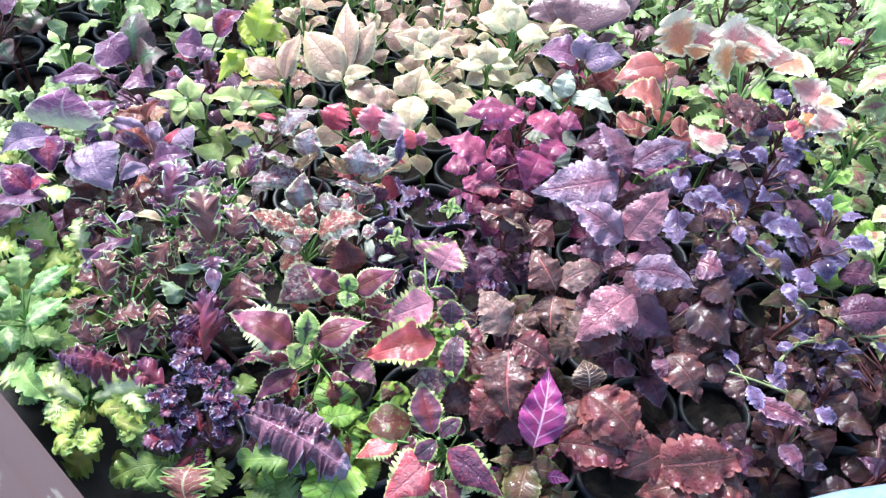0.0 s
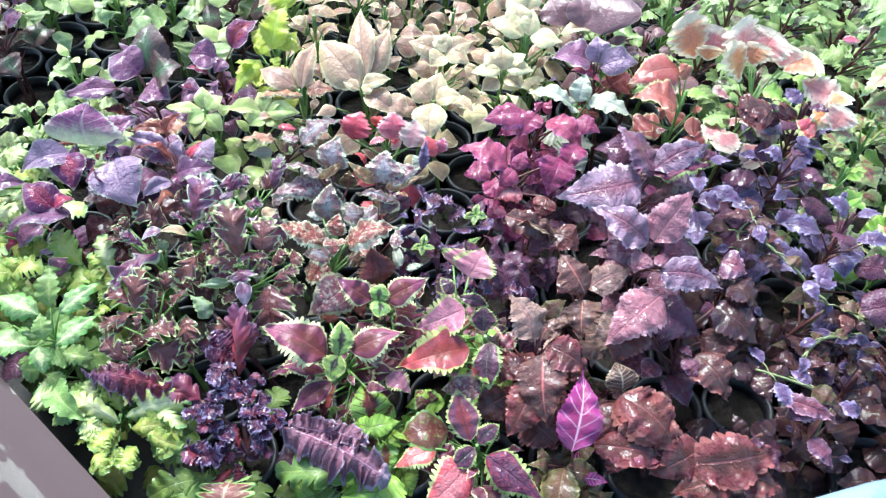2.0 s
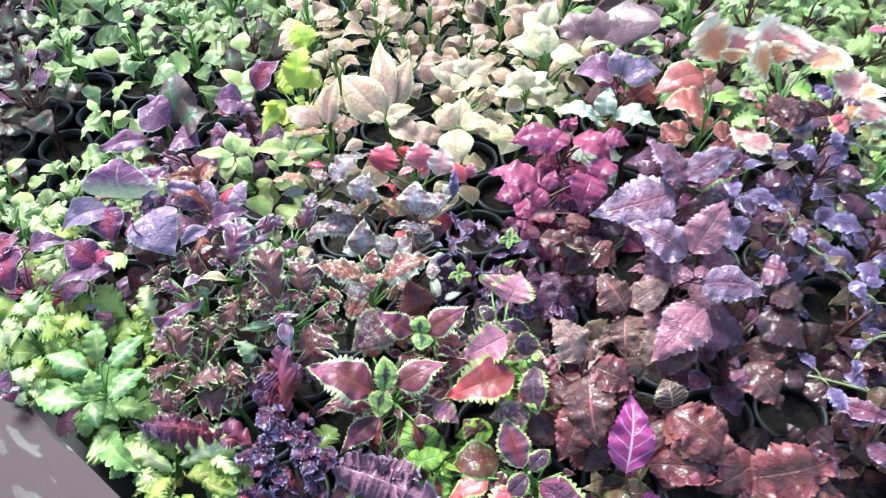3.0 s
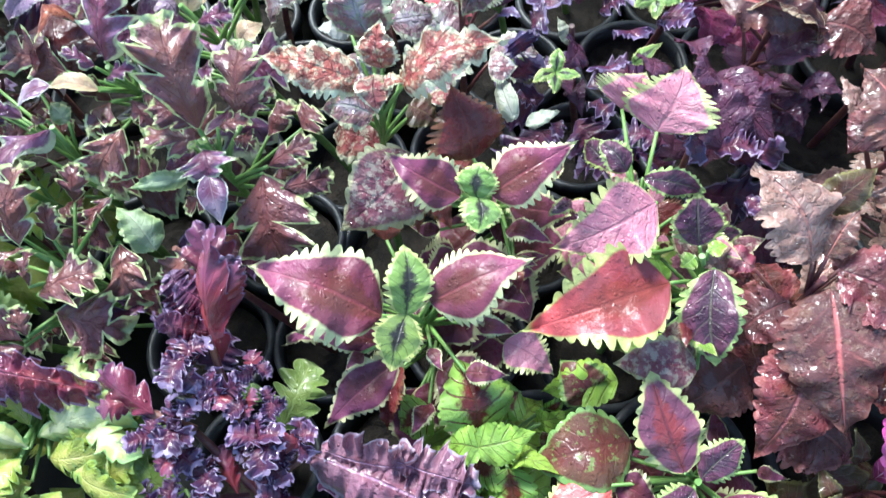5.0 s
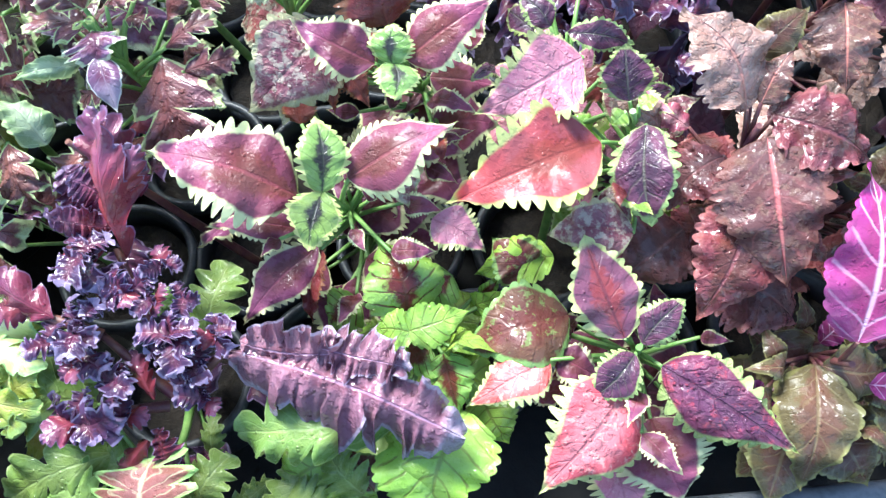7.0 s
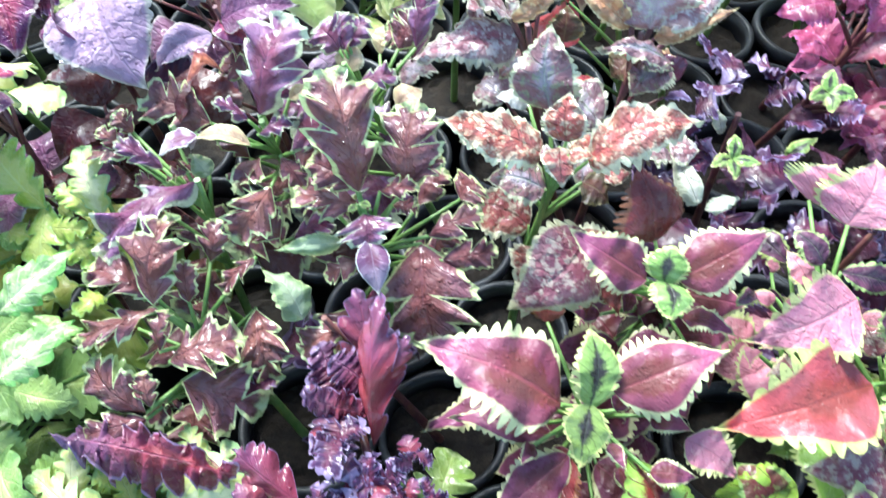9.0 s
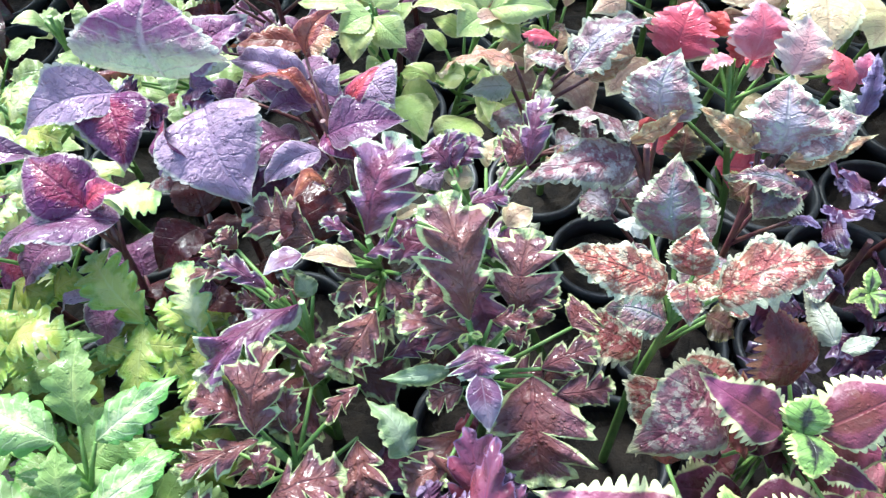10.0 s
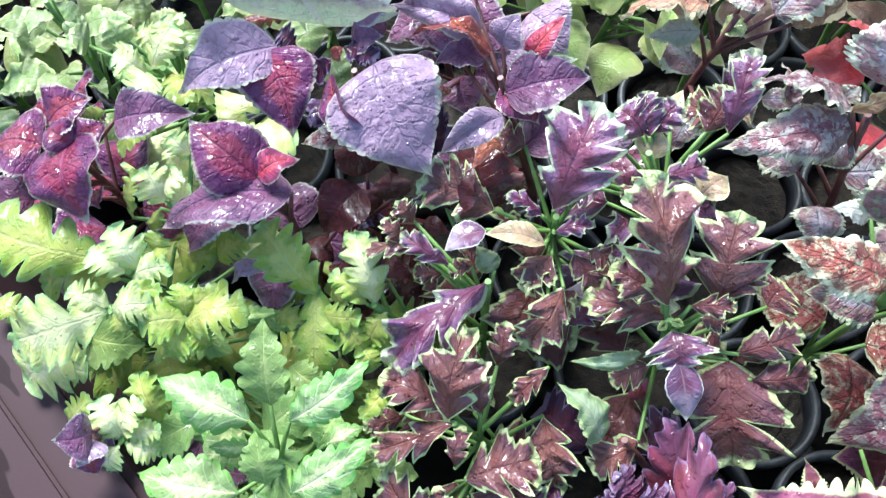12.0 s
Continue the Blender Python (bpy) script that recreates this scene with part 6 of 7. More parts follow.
leaf(P, "brown", (-0.018, 0.027, -0.003), (-0.038, 0.007, -0.018), 0.035)
finish(P, 9, 6)
P = plant('reddish bronze coleus with scalloped leaf edges', 0.404, -0.092, 0.253, pot=1)
leaf(P, "brownred", (-0.028, 0.002, 0.015), (0.049, -0.064, -0.012), 0.081)
leaf(P, "brownred", (-0.060, -0.050, -0.019), (0.049, -0.073, -0.033), 0.057)
leaf(P, "brownred", (0.082, -0.051, -0.019), (0.008, -0.084, -0.035), 0.066)
leaf(P, "brownred", (0.062, -0.073, -0.023), (0.190, -0.047, -0.028), 0.077)
leaf(P, "brownred", (0.119, -0.082, -0.040), (0.038, -0.102, -0.048), 0.067)
leaf(P, "brownred", (0.127, -0.082, -0.040), (0.189, -0.096, -0.047), 0.060)
leaf(P, "brown", (-0.171, 0.019, -0.017), (-0.219, -0.008, -0.031), 0.057)
leaf(P, "brown", (-0.148, -0.008, -0.031), (-0.101, -0.043, -0.048), 0.074)
leaf(P, "olive", (-0.114, -0.042, -0.068), (-0.099, -0.080, -0.094), 0.059)
leaf(P, "brown", (0.094, 0.075, 0.014), (0.135, 0.018, -0.017), 0.069)
leaf(P, "brown", (0.144, 0.111, 0.020), (0.103, 0.064, 0.001), 0.053)
finish(P)
P = plant('bright magenta coleus with pointed leaves', 0.296, 0.348, 0.379)
leaf(P, "magentapurple", (-0.022, 0.004, 0.001), (-0.099, -0.010, 0.001), 0.055)
leaf(P, "magentapurple", (-0.009, 0.006, 0.004), (-0.042, -0.034, -0.017), 0.038)
leaf(P, "magentapurple", (0.005, -0.006, -0.000), (0.062, -0.045, -0.021), 0.057)
leaf(P, "magentapurple", (0.052, 0.005, -0.007), (0.093, -0.013, -0.015), 0.041)
leaf(P, "magentapurple", (-0.006, 0.013, 0.006), (-0.016, 0.019, 0.016), 0.024)
leaf(P, "magentapurple", (-0.025, 0.020, -0.023), (-0.070, 0.002, -0.040), 0.041)
finish(P, 9, 6)
P = plant('magenta purple coleus with overlapping pointed leaves', 0.251, 0.259, 0.358)
leaf(P, "magentapurple", (-0.015, -0.006, 0.001), (-0.092, 0.021, 0.012), 0.058)
leaf(P, "magentapurple", (-0.002, -0.011, 0.001), (0.013, 0.014, 0.019), 0.026)
leaf(P, "magentapurple", (-0.005, -0.011, -0.001), (-0.029, -0.033, -0.015), 0.035)
leaf(P, "magentapurple", (0.067, 0.011, 0.006), (0.046, -0.042, -0.023), 0.063)
leaf(P, "magentapurple", (0.099, 0.042, 0.008), (0.076, -0.005, -0.015), 0.041)
leaf(P, "pinkbrown", (0.009, -0.038, -0.026), (-0.036, -0.043, -0.034), 0.036)
leaf(P, "brownred", (0.044, -0.041, -0.025), (0.032, -0.072, -0.043), 0.040)
leaf(P, "magentapurple", (-0.037, 0.015, -0.025), (-0.081, 0.009, -0.033), 0.045)
leaf(P, "striped", (0.061, -0.109, -0.048), (-0.024, -0.087, -0.038), 0.039)
finish(P, 9, 5)
P = plant('silvery green coleus with pale scalloped leaves', 0.350, 0.383, 0.383)
leaf(P, "silvergreen", (-0.008, -0.004, 0.001), (-0.078, 0.012, 0.010), 0.043)
leaf(P, "silvergreen", (0.003, 0.003, 0.003), (0.017, 0.039, 0.033), 0.038)
leaf(P, "silvergreen", (0.022, 0.006, 0.004), (0.095, -0.019, -0.010), 0.050)
leaf(P, "silvergreen", (-0.001, -0.006, -0.002), (-0.007, -0.011, -0.009), 0.023)
finish(P, 5, 3)
P = plant('tan and cream coleus rosette with pinkish leaves', 0.004, 0.394, 0.391, pot=1)
leaf(P, "tanpink", (-0.005, -0.000, -0.000), (-0.076, 0.085, 0.030), 0.070)
leaf(P, "tanpink", (0.002, 0.012, 0.002), (-0.012, 0.148, 0.052), 0.046)
leaf(P, "tan", (0.000, 0.000, 0.000), (0.046, 0.022, 0.004), 0.033)
leaf(P, "tanpink", (0.004, -0.002, -0.010), (0.056, -0.032, -0.026), 0.048)
leaf(P, "tanpink", (0.005, 0.024, -0.001), (0.039, 0.112, 0.040), 0.045)
leaf(P, "tan", (-0.004, -0.008, 0.001), (-0.032, 0.006, 0.006), 0.023)
leaf(P, "tan", (0.004, -0.014, -0.001), (0.019, 0.001, 0.005), 0.021)
leaf(P, "tanpink", (0.032, -0.003, -0.021), (0.079, -0.028, -0.035), 0.048)
finish(P)
P = plant('pinkish tan coleus with orange-edged lower leaves', -0.097, 0.390, 0.385, pot=1)
leaf(P, "tanpink", (-0.007, 0.006, 0.001), (-0.068, 0.036, 0.011), 0.055)
leaf(P, "tanpink", (0.004, 0.003, 0.000), (0.020, 0.085, 0.035), 0.039)
leaf(P, "tanorange", (0.005, -0.007, -0.006), (-0.073, -0.012, -0.012), 0.029)
leaf(P, "tanorange", (0.013, -0.001, -0.005), (0.059, 0.007, -0.004), 0.033)
leaf(P, "tanpink", (0.032, 0.119, 0.006), (0.065, 0.055, -0.005), 0.040)
finish(P)
P = plant('beige coleus rosette with cream leaf edges', 0.119, 0.383, 0.379, pot=1)
leaf(P, "tan", (-0.004, -0.000, -0.000), (-0.036, 0.027, 0.010), 0.044)
leaf(P, "tan", (0.004, 0.000, 0.000), (0.047, 0.008, 0.006), 0.040)
leaf(P, "tan", (-0.001, -0.006, -0.001), (-0.005, -0.073, -0.023), 0.058)
leaf(P, "tan", (0.000, 0.004, 0.001), (0.011, 0.046, 0.023), 0.040)
leaf(P, "tanpink", (-0.026, 0.002, -0.015), (-0.073, -0.006, -0.021), 0.038)
leaf(P, "tan", (0.031, 0.016, -0.012), (0.069, -0.002, -0.020), 0.039)
finish(P)
P = plant('cream beige coleus rosette above tan leaves', 0.136, 0.485, 0.402, pot=1)
leaf(P, "tan", (-0.005, -0.000, -0.000), (-0.062, 0.016, 0.008), 0.042)
leaf(P, "tan", (0.005, 0.000, 0.000), (0.049, 0.022, 0.009), 0.040)
leaf(P, "tan", (-0.000, -0.007, -0.001), (-0.024, -0.028, -0.010), 0.040)
leaf(P, "tan", (0.003, -0.006, -0.001), (0.044, -0.019, -0.008), 0.040)
leaf(P, "cream", (-0.000, 0.003, 0.004), (-0.000, 0.029, 0.020), 0.034)
leaf(P, "cream", (-0.000, -0.003, 0.002), (-0.020, 0.028, 0.015), 0.030)
finish(P)
P = plant('pale cream coleus rosette with soft pointed leaves', 0.235, 0.451, 0.396, pot=1)
leaf(P, "cream", (-0.005, -0.000, -0.000), (-0.055, -0.010, -0.002), 0.034)
leaf(P, "cream", (0.005, 0.001, 0.000), (0.051, -0.001, -0.000), 0.034)
leaf(P, "cream", (0.000, 0.000, 0.000), (-0.003, 0.033, 0.026), 0.042)
leaf(P, "cream", (-0.012, 0.003, 0.001), (-0.032, 0.024, 0.014), 0.034)
leaf(P, "cream", (0.012, 0.008, 0.001), (0.037, 0.026, 0.015), 0.034)
leaf(P, "tan", (0.003, 0.001, -0.015), (0.032, -0.019, -0.023), 0.030)
leaf(P, "tan", (-0.007, -0.006, -0.016), (-0.037, -0.027, -0.025), 0.034)
finish(P)
P = plant('pale cream and beige coleus leaves in rosette', 0.275, 0.524, 0.414, pot=1)
leaf(P, "cream", (-0.005, -0.000, -0.000), (-0.063, 0.024, 0.014), 0.047)
leaf(P, "cream", (0.007, -0.002, -0.000), (0.063, -0.009, -0.002), 0.045)
leaf(P, "cream", (0.003, 0.000, 0.002), (0.011, 0.043, 0.028), 0.037)
leaf(P, "cream", (-0.014, 0.013, 0.002), (-0.023, 0.052, 0.034), 0.052)
leaf(P, "tan", (0.063, 0.021, -0.006), (0.126, 0.027, -0.005), 0.034)
leaf(P, "cream", (0.003, 0.057, 0.015), (0.024, 0.097, 0.043), 0.043)
leaf(P, "tanpink", (-0.021, 0.069, 0.012), (-0.057, 0.100, 0.033), 0.043)
leaf(P, "cream", (-0.002, 0.049, 0.014), (-0.032, 0.086, 0.030), 0.042)
finish(P)
P = plant('rounded dusty purple coleus leaf at the back', 0.410, 0.530, 0.425, pot=1)
leaf(P, "tanpurple", (-0.009, -0.001, -0.005), (0.015, 0.076, 0.039), 0.117)
leaf(P, "tanpurple", (-0.032, 0.018, -0.007), (-0.041, 0.072, 0.028), 0.064)
leaf(P, "tanpurple", (-0.066, 0.029, -0.010), (-0.089, 0.082, 0.015), 0.064)
finish(P)
P = plant('small violet coleus between cream and peach plants', 0.384, 0.461, 0.409)
leaf(P, "violet", (-0.005, 0.000, 0.002), (-0.072, 0.006, 0.004), 0.061)
leaf(P, "violetpale", (0.007, -0.001, 0.001), (0.003, 0.034, 0.032), 0.047)
leaf(P, "violetpale", (0.010, -0.008, -0.001), (0.077, 0.002, 0.004), 0.046)
leaf(P, "darkred", (0.032, -0.017, -0.032), (0.069, 0.011, -0.023), 0.064)
leaf(P, "redheart", (0.001, -0.004, -0.012), (-0.036, -0.004, -0.014), 0.039)
leaf(P, "darkred", (0.030, 0.005, -0.028), (0.049, -0.028, -0.049), 0.056)
finish(P, 4, 5)
P = plant('peach pink coleus with cream frilled edges', 0.532, 0.407, 0.401)
leaf(P, "peach", (0.026, 0.073, 0.012), (-0.004, 0.097, 0.080), 0.073, 10)
leaf(P, "peachpink", (0.044, 0.076, 0.013), (0.055, 0.094, 0.063), 0.058, -12)
leaf(P, "peach", (0.043, 0.062, 0.016), (0.044, 0.073, 0.039), 0.041)
leaf(P, "rustpeach", (-0.006, 0.044, 0.011), (-0.097, 0.012, -0.002), 0.071, 12)
leaf(P, "rustpeach", (-0.017, -0.024, -0.014), (-0.094, -0.015, -0.009), 0.062)
leaf(P, "lime", (-0.001, 0.001, -0.006), (0.044, -0.007, -0.012), 0.030)
leaf(P, "rustpeach", (-0.060, -0.041, -0.033), (-0.086, -0.054, -0.048), 0.044)
leaf(P, "rustpeach", (0.004, 0.027, 0.003), (-0.013, 0.042, 0.025), 0.036)
finish(P, 5, 4)
P = plant('salmon pink coleus with upright frilled cream leaves', 0.656, 0.424, 0.406)
leaf(P, "peach", (-0.029, 0.014, -0.007), (-0.056, 0.037, 0.057), 0.057, 14)
leaf(P, "peachpink", (-0.009, 0.055, 0.010), (-0.039, 0.073, 0.073), 0.083)
leaf(P, "peachpink", (0.004, 0.053, 0.010), (0.028, 0.066, 0.057), 0.076, -14)
leaf(P, "peach", (-0.007, 0.038, 0.009), (0.003, 0.053, 0.043), 0.052)
leaf(P, "peach", (0.045, 0.031, 0.005), (0.105, 0.032, 0.023), 0.064)
leaf(P, "peachpink", (0.074, 0.017, 0.000), (0.138, -0.017, -0.017), 0.055)
leaf(P, "peachpink", (0.043, 0.042, 0.006), (0.054, 0.059, 0.039), 0.053)
leaf(P, "brown", (0.020, -0.048, -0.031), (-0.043, -0.030, -0.025), 0.057)
leaf(P, "redpink", (0.084, -0.076, -0.040), (0.055, -0.052, -0.028), 0.049)
leaf(P, "peachpink", (0.114, -0.066, -0.037), (0.133, -0.040, -0.008), 0.054)
leaf(P, "peach", (0.090, -0.026, -0.022), (0.116, -0.053, -0.037), 0.046)
leaf(P, "lime", (0.013, 0.008, -0.017), (0.052, -0.008, -0.032), 0.042)
leaf(P, "brown", (0.056, -0.022, -0.026), (0.037, -0.040, -0.042), 0.041)
finish(P, 5, 4)
P = plant('hot red frilled small coleus leaves', 0.041, 0.308, 0.352)
leaf(P, "hotred", (-0.047, -0.005, 0.008), (-0.033, 0.022, 0.042), 0.059)
leaf(P, "hotpink", (0.014, -0.005, 0.008), (0.015, 0.025, 0.043), 0.056)
leaf(P, "palepink", (0.042, -0.016, 0.004), (0.052, 0.018, 0.035), 0.050)
leaf(P, "hotred", (0.082, -0.030, -0.000), (0.069, -0.006, 0.022), 0.037)
leaf(P, "hotpink", (0.004, 0.005, 0.001), (-0.021, -0.002, -0.005), 0.021)
leaf(P, "hotred", (0.011, -0.003, 0.002), (0.033, 0.004, 0.011), 0.022)
leaf(P, "hotpink", (0.092, -0.019, -0.001), (0.097, -0.004, 0.018), 0.024)
leaf(P, "palepink", (0.028, 0.002, -0.010), (0.013, 0.007, 0.002), 0.029)
leaf(P, "hotred", (-0.011, 0.030, 0.005), (-0.003, 0.037, 0.022), 0.029)
finish(P, 3, 3)
P = plant('orange and purple speckled coleus leaf', -0.103, 0.282, 0.360)
leaf(P, "tanorange", (-0.021, 0.003, 0.007), (-0.080, -0.005, 0.002), 0.037, 25)
leaf(P, "greypurple", (0.023, -0.002, 0.005), (0.080, 0.032, 0.030), 0.048)
leaf(P, "orangeedge", (0.034, -0.007, 0.002), (0.071, 0.011, 0.012), 0.015, 40)
leaf(P, "hotred", (0.011, 0.023, 0.013), (-0.017, 0.024, 0.018), 0.015)
leaf(P, "silvergreen", (-0.023, -0.007, -0.008), (-0.060, -0.010, -0.013), 0.020)
leaf(P, "rustpale", (0.017, 0.007, 0.006), (-0.013, 0.009, 0.009), 0.020)
leaf(P, "sage", (0.009, 0.002, -0.009), (-0.007, 0.000, -0.020), 0.021)
leaf(P, "oakpurple", (-0.014, -0.074, -0.035), (-0.002, -0.036, 0.008), 0.021)
finish(P, 3, 3)
P = plant('pale lime coleus rosette with smooth leaves', -0.247, 0.354, 0.364, pot=1)
leaf(P, "limecream", (-0.003, -0.000, -0.000), (-0.060, 0.004, 0.001), 0.032)
leaf(P, "limecream", (0.001, 0.006, 0.001), (-0.005, 0.034, 0.021), 0.030)
leaf(P, "limecream", (0.006, 0.002, 0.000), (0.030, 0.020, 0.014), 0.033)
leaf(P, "limecream", (0.003, -0.006, -0.001), (-0.023, -0.021, -0.009), 0.029)
leaf(P, "limecream", (0.006, -0.004, -0.006), (0.034, -0.025, -0.020), 0.033)
leaf(P, "limecream", (-0.003, -0.007, -0.006), (-0.008, -0.043, -0.023), 0.033)
finish(P)
P = plant('cream-lime coleus rosette with rounded leaves', -0.151, 0.356, 0.364, pot=1)
leaf(P, "limecream", (-0.005, -0.000, -0.000), (-0.061, 0.001, 0.000), 0.033)
leaf(P, "limecream", (0.002, 0.002, 0.000), (-0.011, 0.031, 0.016), 0.033)
leaf(P, "limecream", (0.005, 0.000, 0.000), (0.059, 0.001, 0.000), 0.033)
leaf(P, "limecream", (0.001, -0.006, -0.001), (-0.021, -0.025, -0.009), 0.033)
leaf(P, "limecream", (0.004, -0.004, -0.006), (0.032, -0.020, -0.019), 0.033)
leaf(P, "limecream", (0.008, 0.006, 0.001), (0.036, 0.020, 0.014), 0.033)
finish(P)
P = plant('tall yellow-green coleus with slender serrated leaves', -0.144, 0.474, 0.425, pot=1)
leaf(P, "yellowgreen", (-0.026, -0.018, -0.033), (-0.060, -0.089, -0.056), 0.040)
leaf(P, "yellowgreen", (-0.003, -0.020, -0.009), (0.016, 0.056, 0.030), 0.050)
leaf(P, "yellowgreen", (-0.011, -0.002, -0.010), (-0.046, 0.023, -0.006), 0.041)
leaf(P, "yellowgreen", (0.010, -0.014, -0.013), (0.035, 0.020, -0.001), 0.040)
leaf(P, "yellowgreen", (-0.018, -0.043, -0.038), (0.010, -0.057, -0.050), 0.040)
leaf(P, "yellowgreen", (0.013, 0.061, 0.016), (-0.009, 0.110, 0.040), 0.052)
leaf(P, "limecream", (-0.101, 0.018, -0.027), (-0.141, 0.045, -0.012), 0.042)
leaf(P, "limecream", (-0.109, 0.087, -0.004), (-0.103, 0.123, 0.012), 0.043)
leaf(P, "limecream", (-0.105, 0.045, -0.022), (-0.074, 0.025, -0.031), 0.042)
finish(P)
P = plant('dusty violet coleus with broad scalloped leaves', -0.343, 0.400, 0.377, pot=1)
leaf(P, "violet", (-0.015, 0.013, 0.007), (-0.065, 0.032, 0.026), 0.083)
leaf(P, "violet", (-0.050, -0.008, -0.006), (-0.133, -0.023, -0.014), 0.046)
leaf(P, "maroongreen", (0.007, 0.012, 0.002), (0.053, 0.028, 0.020), 0.071)
leaf(P, "violet", (-0.004, -0.007, -0.006), (0.040, -0.021, -0.014), 0.063)
leaf(P, "maroongreen", (0.005, 0.025, 0.004), (-0.008, 0.105, 0.049), 0.083)
leaf(P, "violet", (-0.045, 0.049, 0.014), (-0.031, 0.052, 0.034), 0.052)
leaf(P, "violet", (0.052, -0.001, -0.015), (0.088, -0.001, -0.020), 0.050)
leaf(P, "darkred", (-0.081, 0.020, -0.011), (-0.086, -0.006, -0.021), 0.052)
finish(P)
P = plant('violet coleus leaves with pale rims at the back', -0.238, 0.448, 0.396, pot=1)
leaf(P, "violet", (-0.002, 0.005, -0.004), (-0.051, 0.010, -0.003), 0.051)
leaf(P, "violetred", (0.020, 0.026, 0.005), (0.062, 0.064, 0.036), 0.047)
leaf(P, "violet", (0.008, 0.006, -0.004), (-0.005, -0.015, -0.018), 0.030)
finish(P)
P = plant('violet and rust coleus leaves beside pale rosettes', -0.303, 0.302, 0.354, pot=1)
leaf(P, "rust", (0.003, 0.006, 0.001), (-0.038, 0.016, 0.003), 0.039)
leaf(P, "tanorange", (0.012, 0.006, 0.001), (0.037, 0.022, 0.009), 0.039)
leaf(P, "violet", (0.003, -0.017, -0.003), (0.054, -0.044, -0.013), 0.047)
leaf(P, "violet", (-0.001, -0.023, -0.009), (-0.044, -0.036, -0.016), 0.038)
leaf(P, "violetpale", (0.060, -0.015, -0.003), (0.089, -0.043, -0.013), 0.047)
leaf(P, "violetpale", (0.044, -0.033, -0.011), (0.039, -0.061, -0.021), 0.043)
finish(P)
P = plant('tiny dark frilled coleus with black-purple leaves', 0.126, 0.168, 0.315, pot=1)
leaf(P, "darkpurple", (-0.039, 0.034, 0.001), (-0.064, 0.047, 0.018), 0.030, -30)
leaf(P, "frill", (-0.030, 0.004, -0.004), (-0.019, 0.002, 0.010), 0.030, 11)
leaf(P, "frill", (-0.013, 0.024, -0.001), (-0.014, 0.008, 0.011), 0.030, -8)
leaf(P, "darkpurple", (0.004, -0.011, -0.007), (-0.009, -0.041, 0.003), 0.029, -27)
leaf(P, "frill", (0.022, 0.014, -0.002), (0.044, 0.014, 0.013), 0.030, 14)
leaf(P, "frill", (0.039, -0.006, -0.006), (0.048, -0.021, 0.006), 0.029, -5)
leaf(P, "darkpurple", (0.056, -0.026, -0.010), (0.052, -0.054, 0.000), 0.029, -24)
leaf(P, "frill", (0.031, 0.035, 0.001), (0.015, 0.035, 0.016), 0.030, 17)
leaf(P, "frill", (0.066, 0.005, -0.004), (0.084, -0.009, 0.008), 0.030, -2)
leaf(P, "darkpurple", (0.083, -0.015, -0.008), (0.088, -0.043, 0.002), 0.029, -21)
leaf(P, "frill", (-0.039, -0.017, -0.008), (-0.043, -0.015, 0.007), 0.029, 20)
leaf(P, "frill", (0.005, 0.045, 0.003), (-0.013, 0.032, 0.016), 0.030, 1)
leaf(P, "darkpurple", (0.058, 0.041, 0.002), (0.075, 0.013, 0.012), 0.030, -18)
leaf(P, "frill", (-0.066, 0.044, 0.003), (-0.060, 0.047, 0.018), 0.030, 23)
leaf(P, "frill", (-0.013, 0.056, 0.005), (-0.020, 0.043, 0.018), 0.030, 4)
leaf(P, "darkpurple", (0.099, -0.035, -0.011), (0.078, -0.060, -0.001), 0.029, -15)
leaf(P, "frill", (-0.047, -0.036, -0.012), (-0.031, -0.032, 0.004), 0.029, 26)
leaf(P, "frill", (0.021, -0.036, -0.011), (0.024, -0.046, 0.002), 0.029, 7)
leaf(P, "young", (-0.015, -0.049, 0.006), (0.002, -0.056, 0.010), 0.012)
leaf(P, "young", (-0.015, -0.049, 0.006), (-0.032, -0.059, 0.009), 0.012)
leaf(P, "young", (-0.015, -0.049, 0.006), (-0.012, -0.033, 0.014), 0.012)
leaf(P, "young", (-0.015, -0.049, 0.006), (-0.017, -0.069, 0.008), 0.012)
leaf(P, "young", (0.061, 0.007, 0.016), (0.078, -0.001, 0.020), 0.012)
leaf(P, "young", (0.061, 0.007, 0.016), (0.043, -0.003, 0.019), 0.012)
leaf(P, "young", (0.061, 0.007, 0.016), (0.065, 0.023, 0.024), 0.012)
leaf(P, "young", (0.061, 0.007, 0.016), (0.058, -0.014, 0.017), 0.012)
leaf(P, "silvergreen", (-0.046, -0.091, 0.009), (-0.057, -0.047, 0.007), 0.017)
leaf(P, "silvergreen", (-0.038, -0.089, -0.001), (-0.013, -0.079, 0.001), 0.012)
finish(P)
P = plant('striped bronze coleus leaf among dark plants', 0.272, 0.158, 0.328, pot=1)
leaf(P, "brownpink", (-0.040, 0.018, 0.003), (0.037, -0.014, -0.007), 0.042)
leaf(P, "darkpurple", (-0.046, -0.027, -0.035), (-0.001, -0.078, -0.054), 0.052)
leaf(P, "brown", (0.032, -0.002, -0.010), (0.071, -0.024, -0.024), 0.053)
leaf(P, "darkpurple", (-0.040, -0.082, -0.050), (-0.055, -0.018, -0.033), 0.052)
leaf(P, "darkpurple", (-0.002, -0.017, -0.033), (0.052, -0.002, -0.030), 0.044)
finish(P)
P = plant('bright lime lobed coleus hanging over the back row', 0.889, 0.552, 0.459, pot=1)
leaf(P, "fargreen", (0.007, 0.058, 0.010), (0.007, -0.025, -0.024), 0.048)
leaf(P, "fargreen", (0.025, 0.052, 0.014), (0.083, 0.015, -0.007), 0.061)
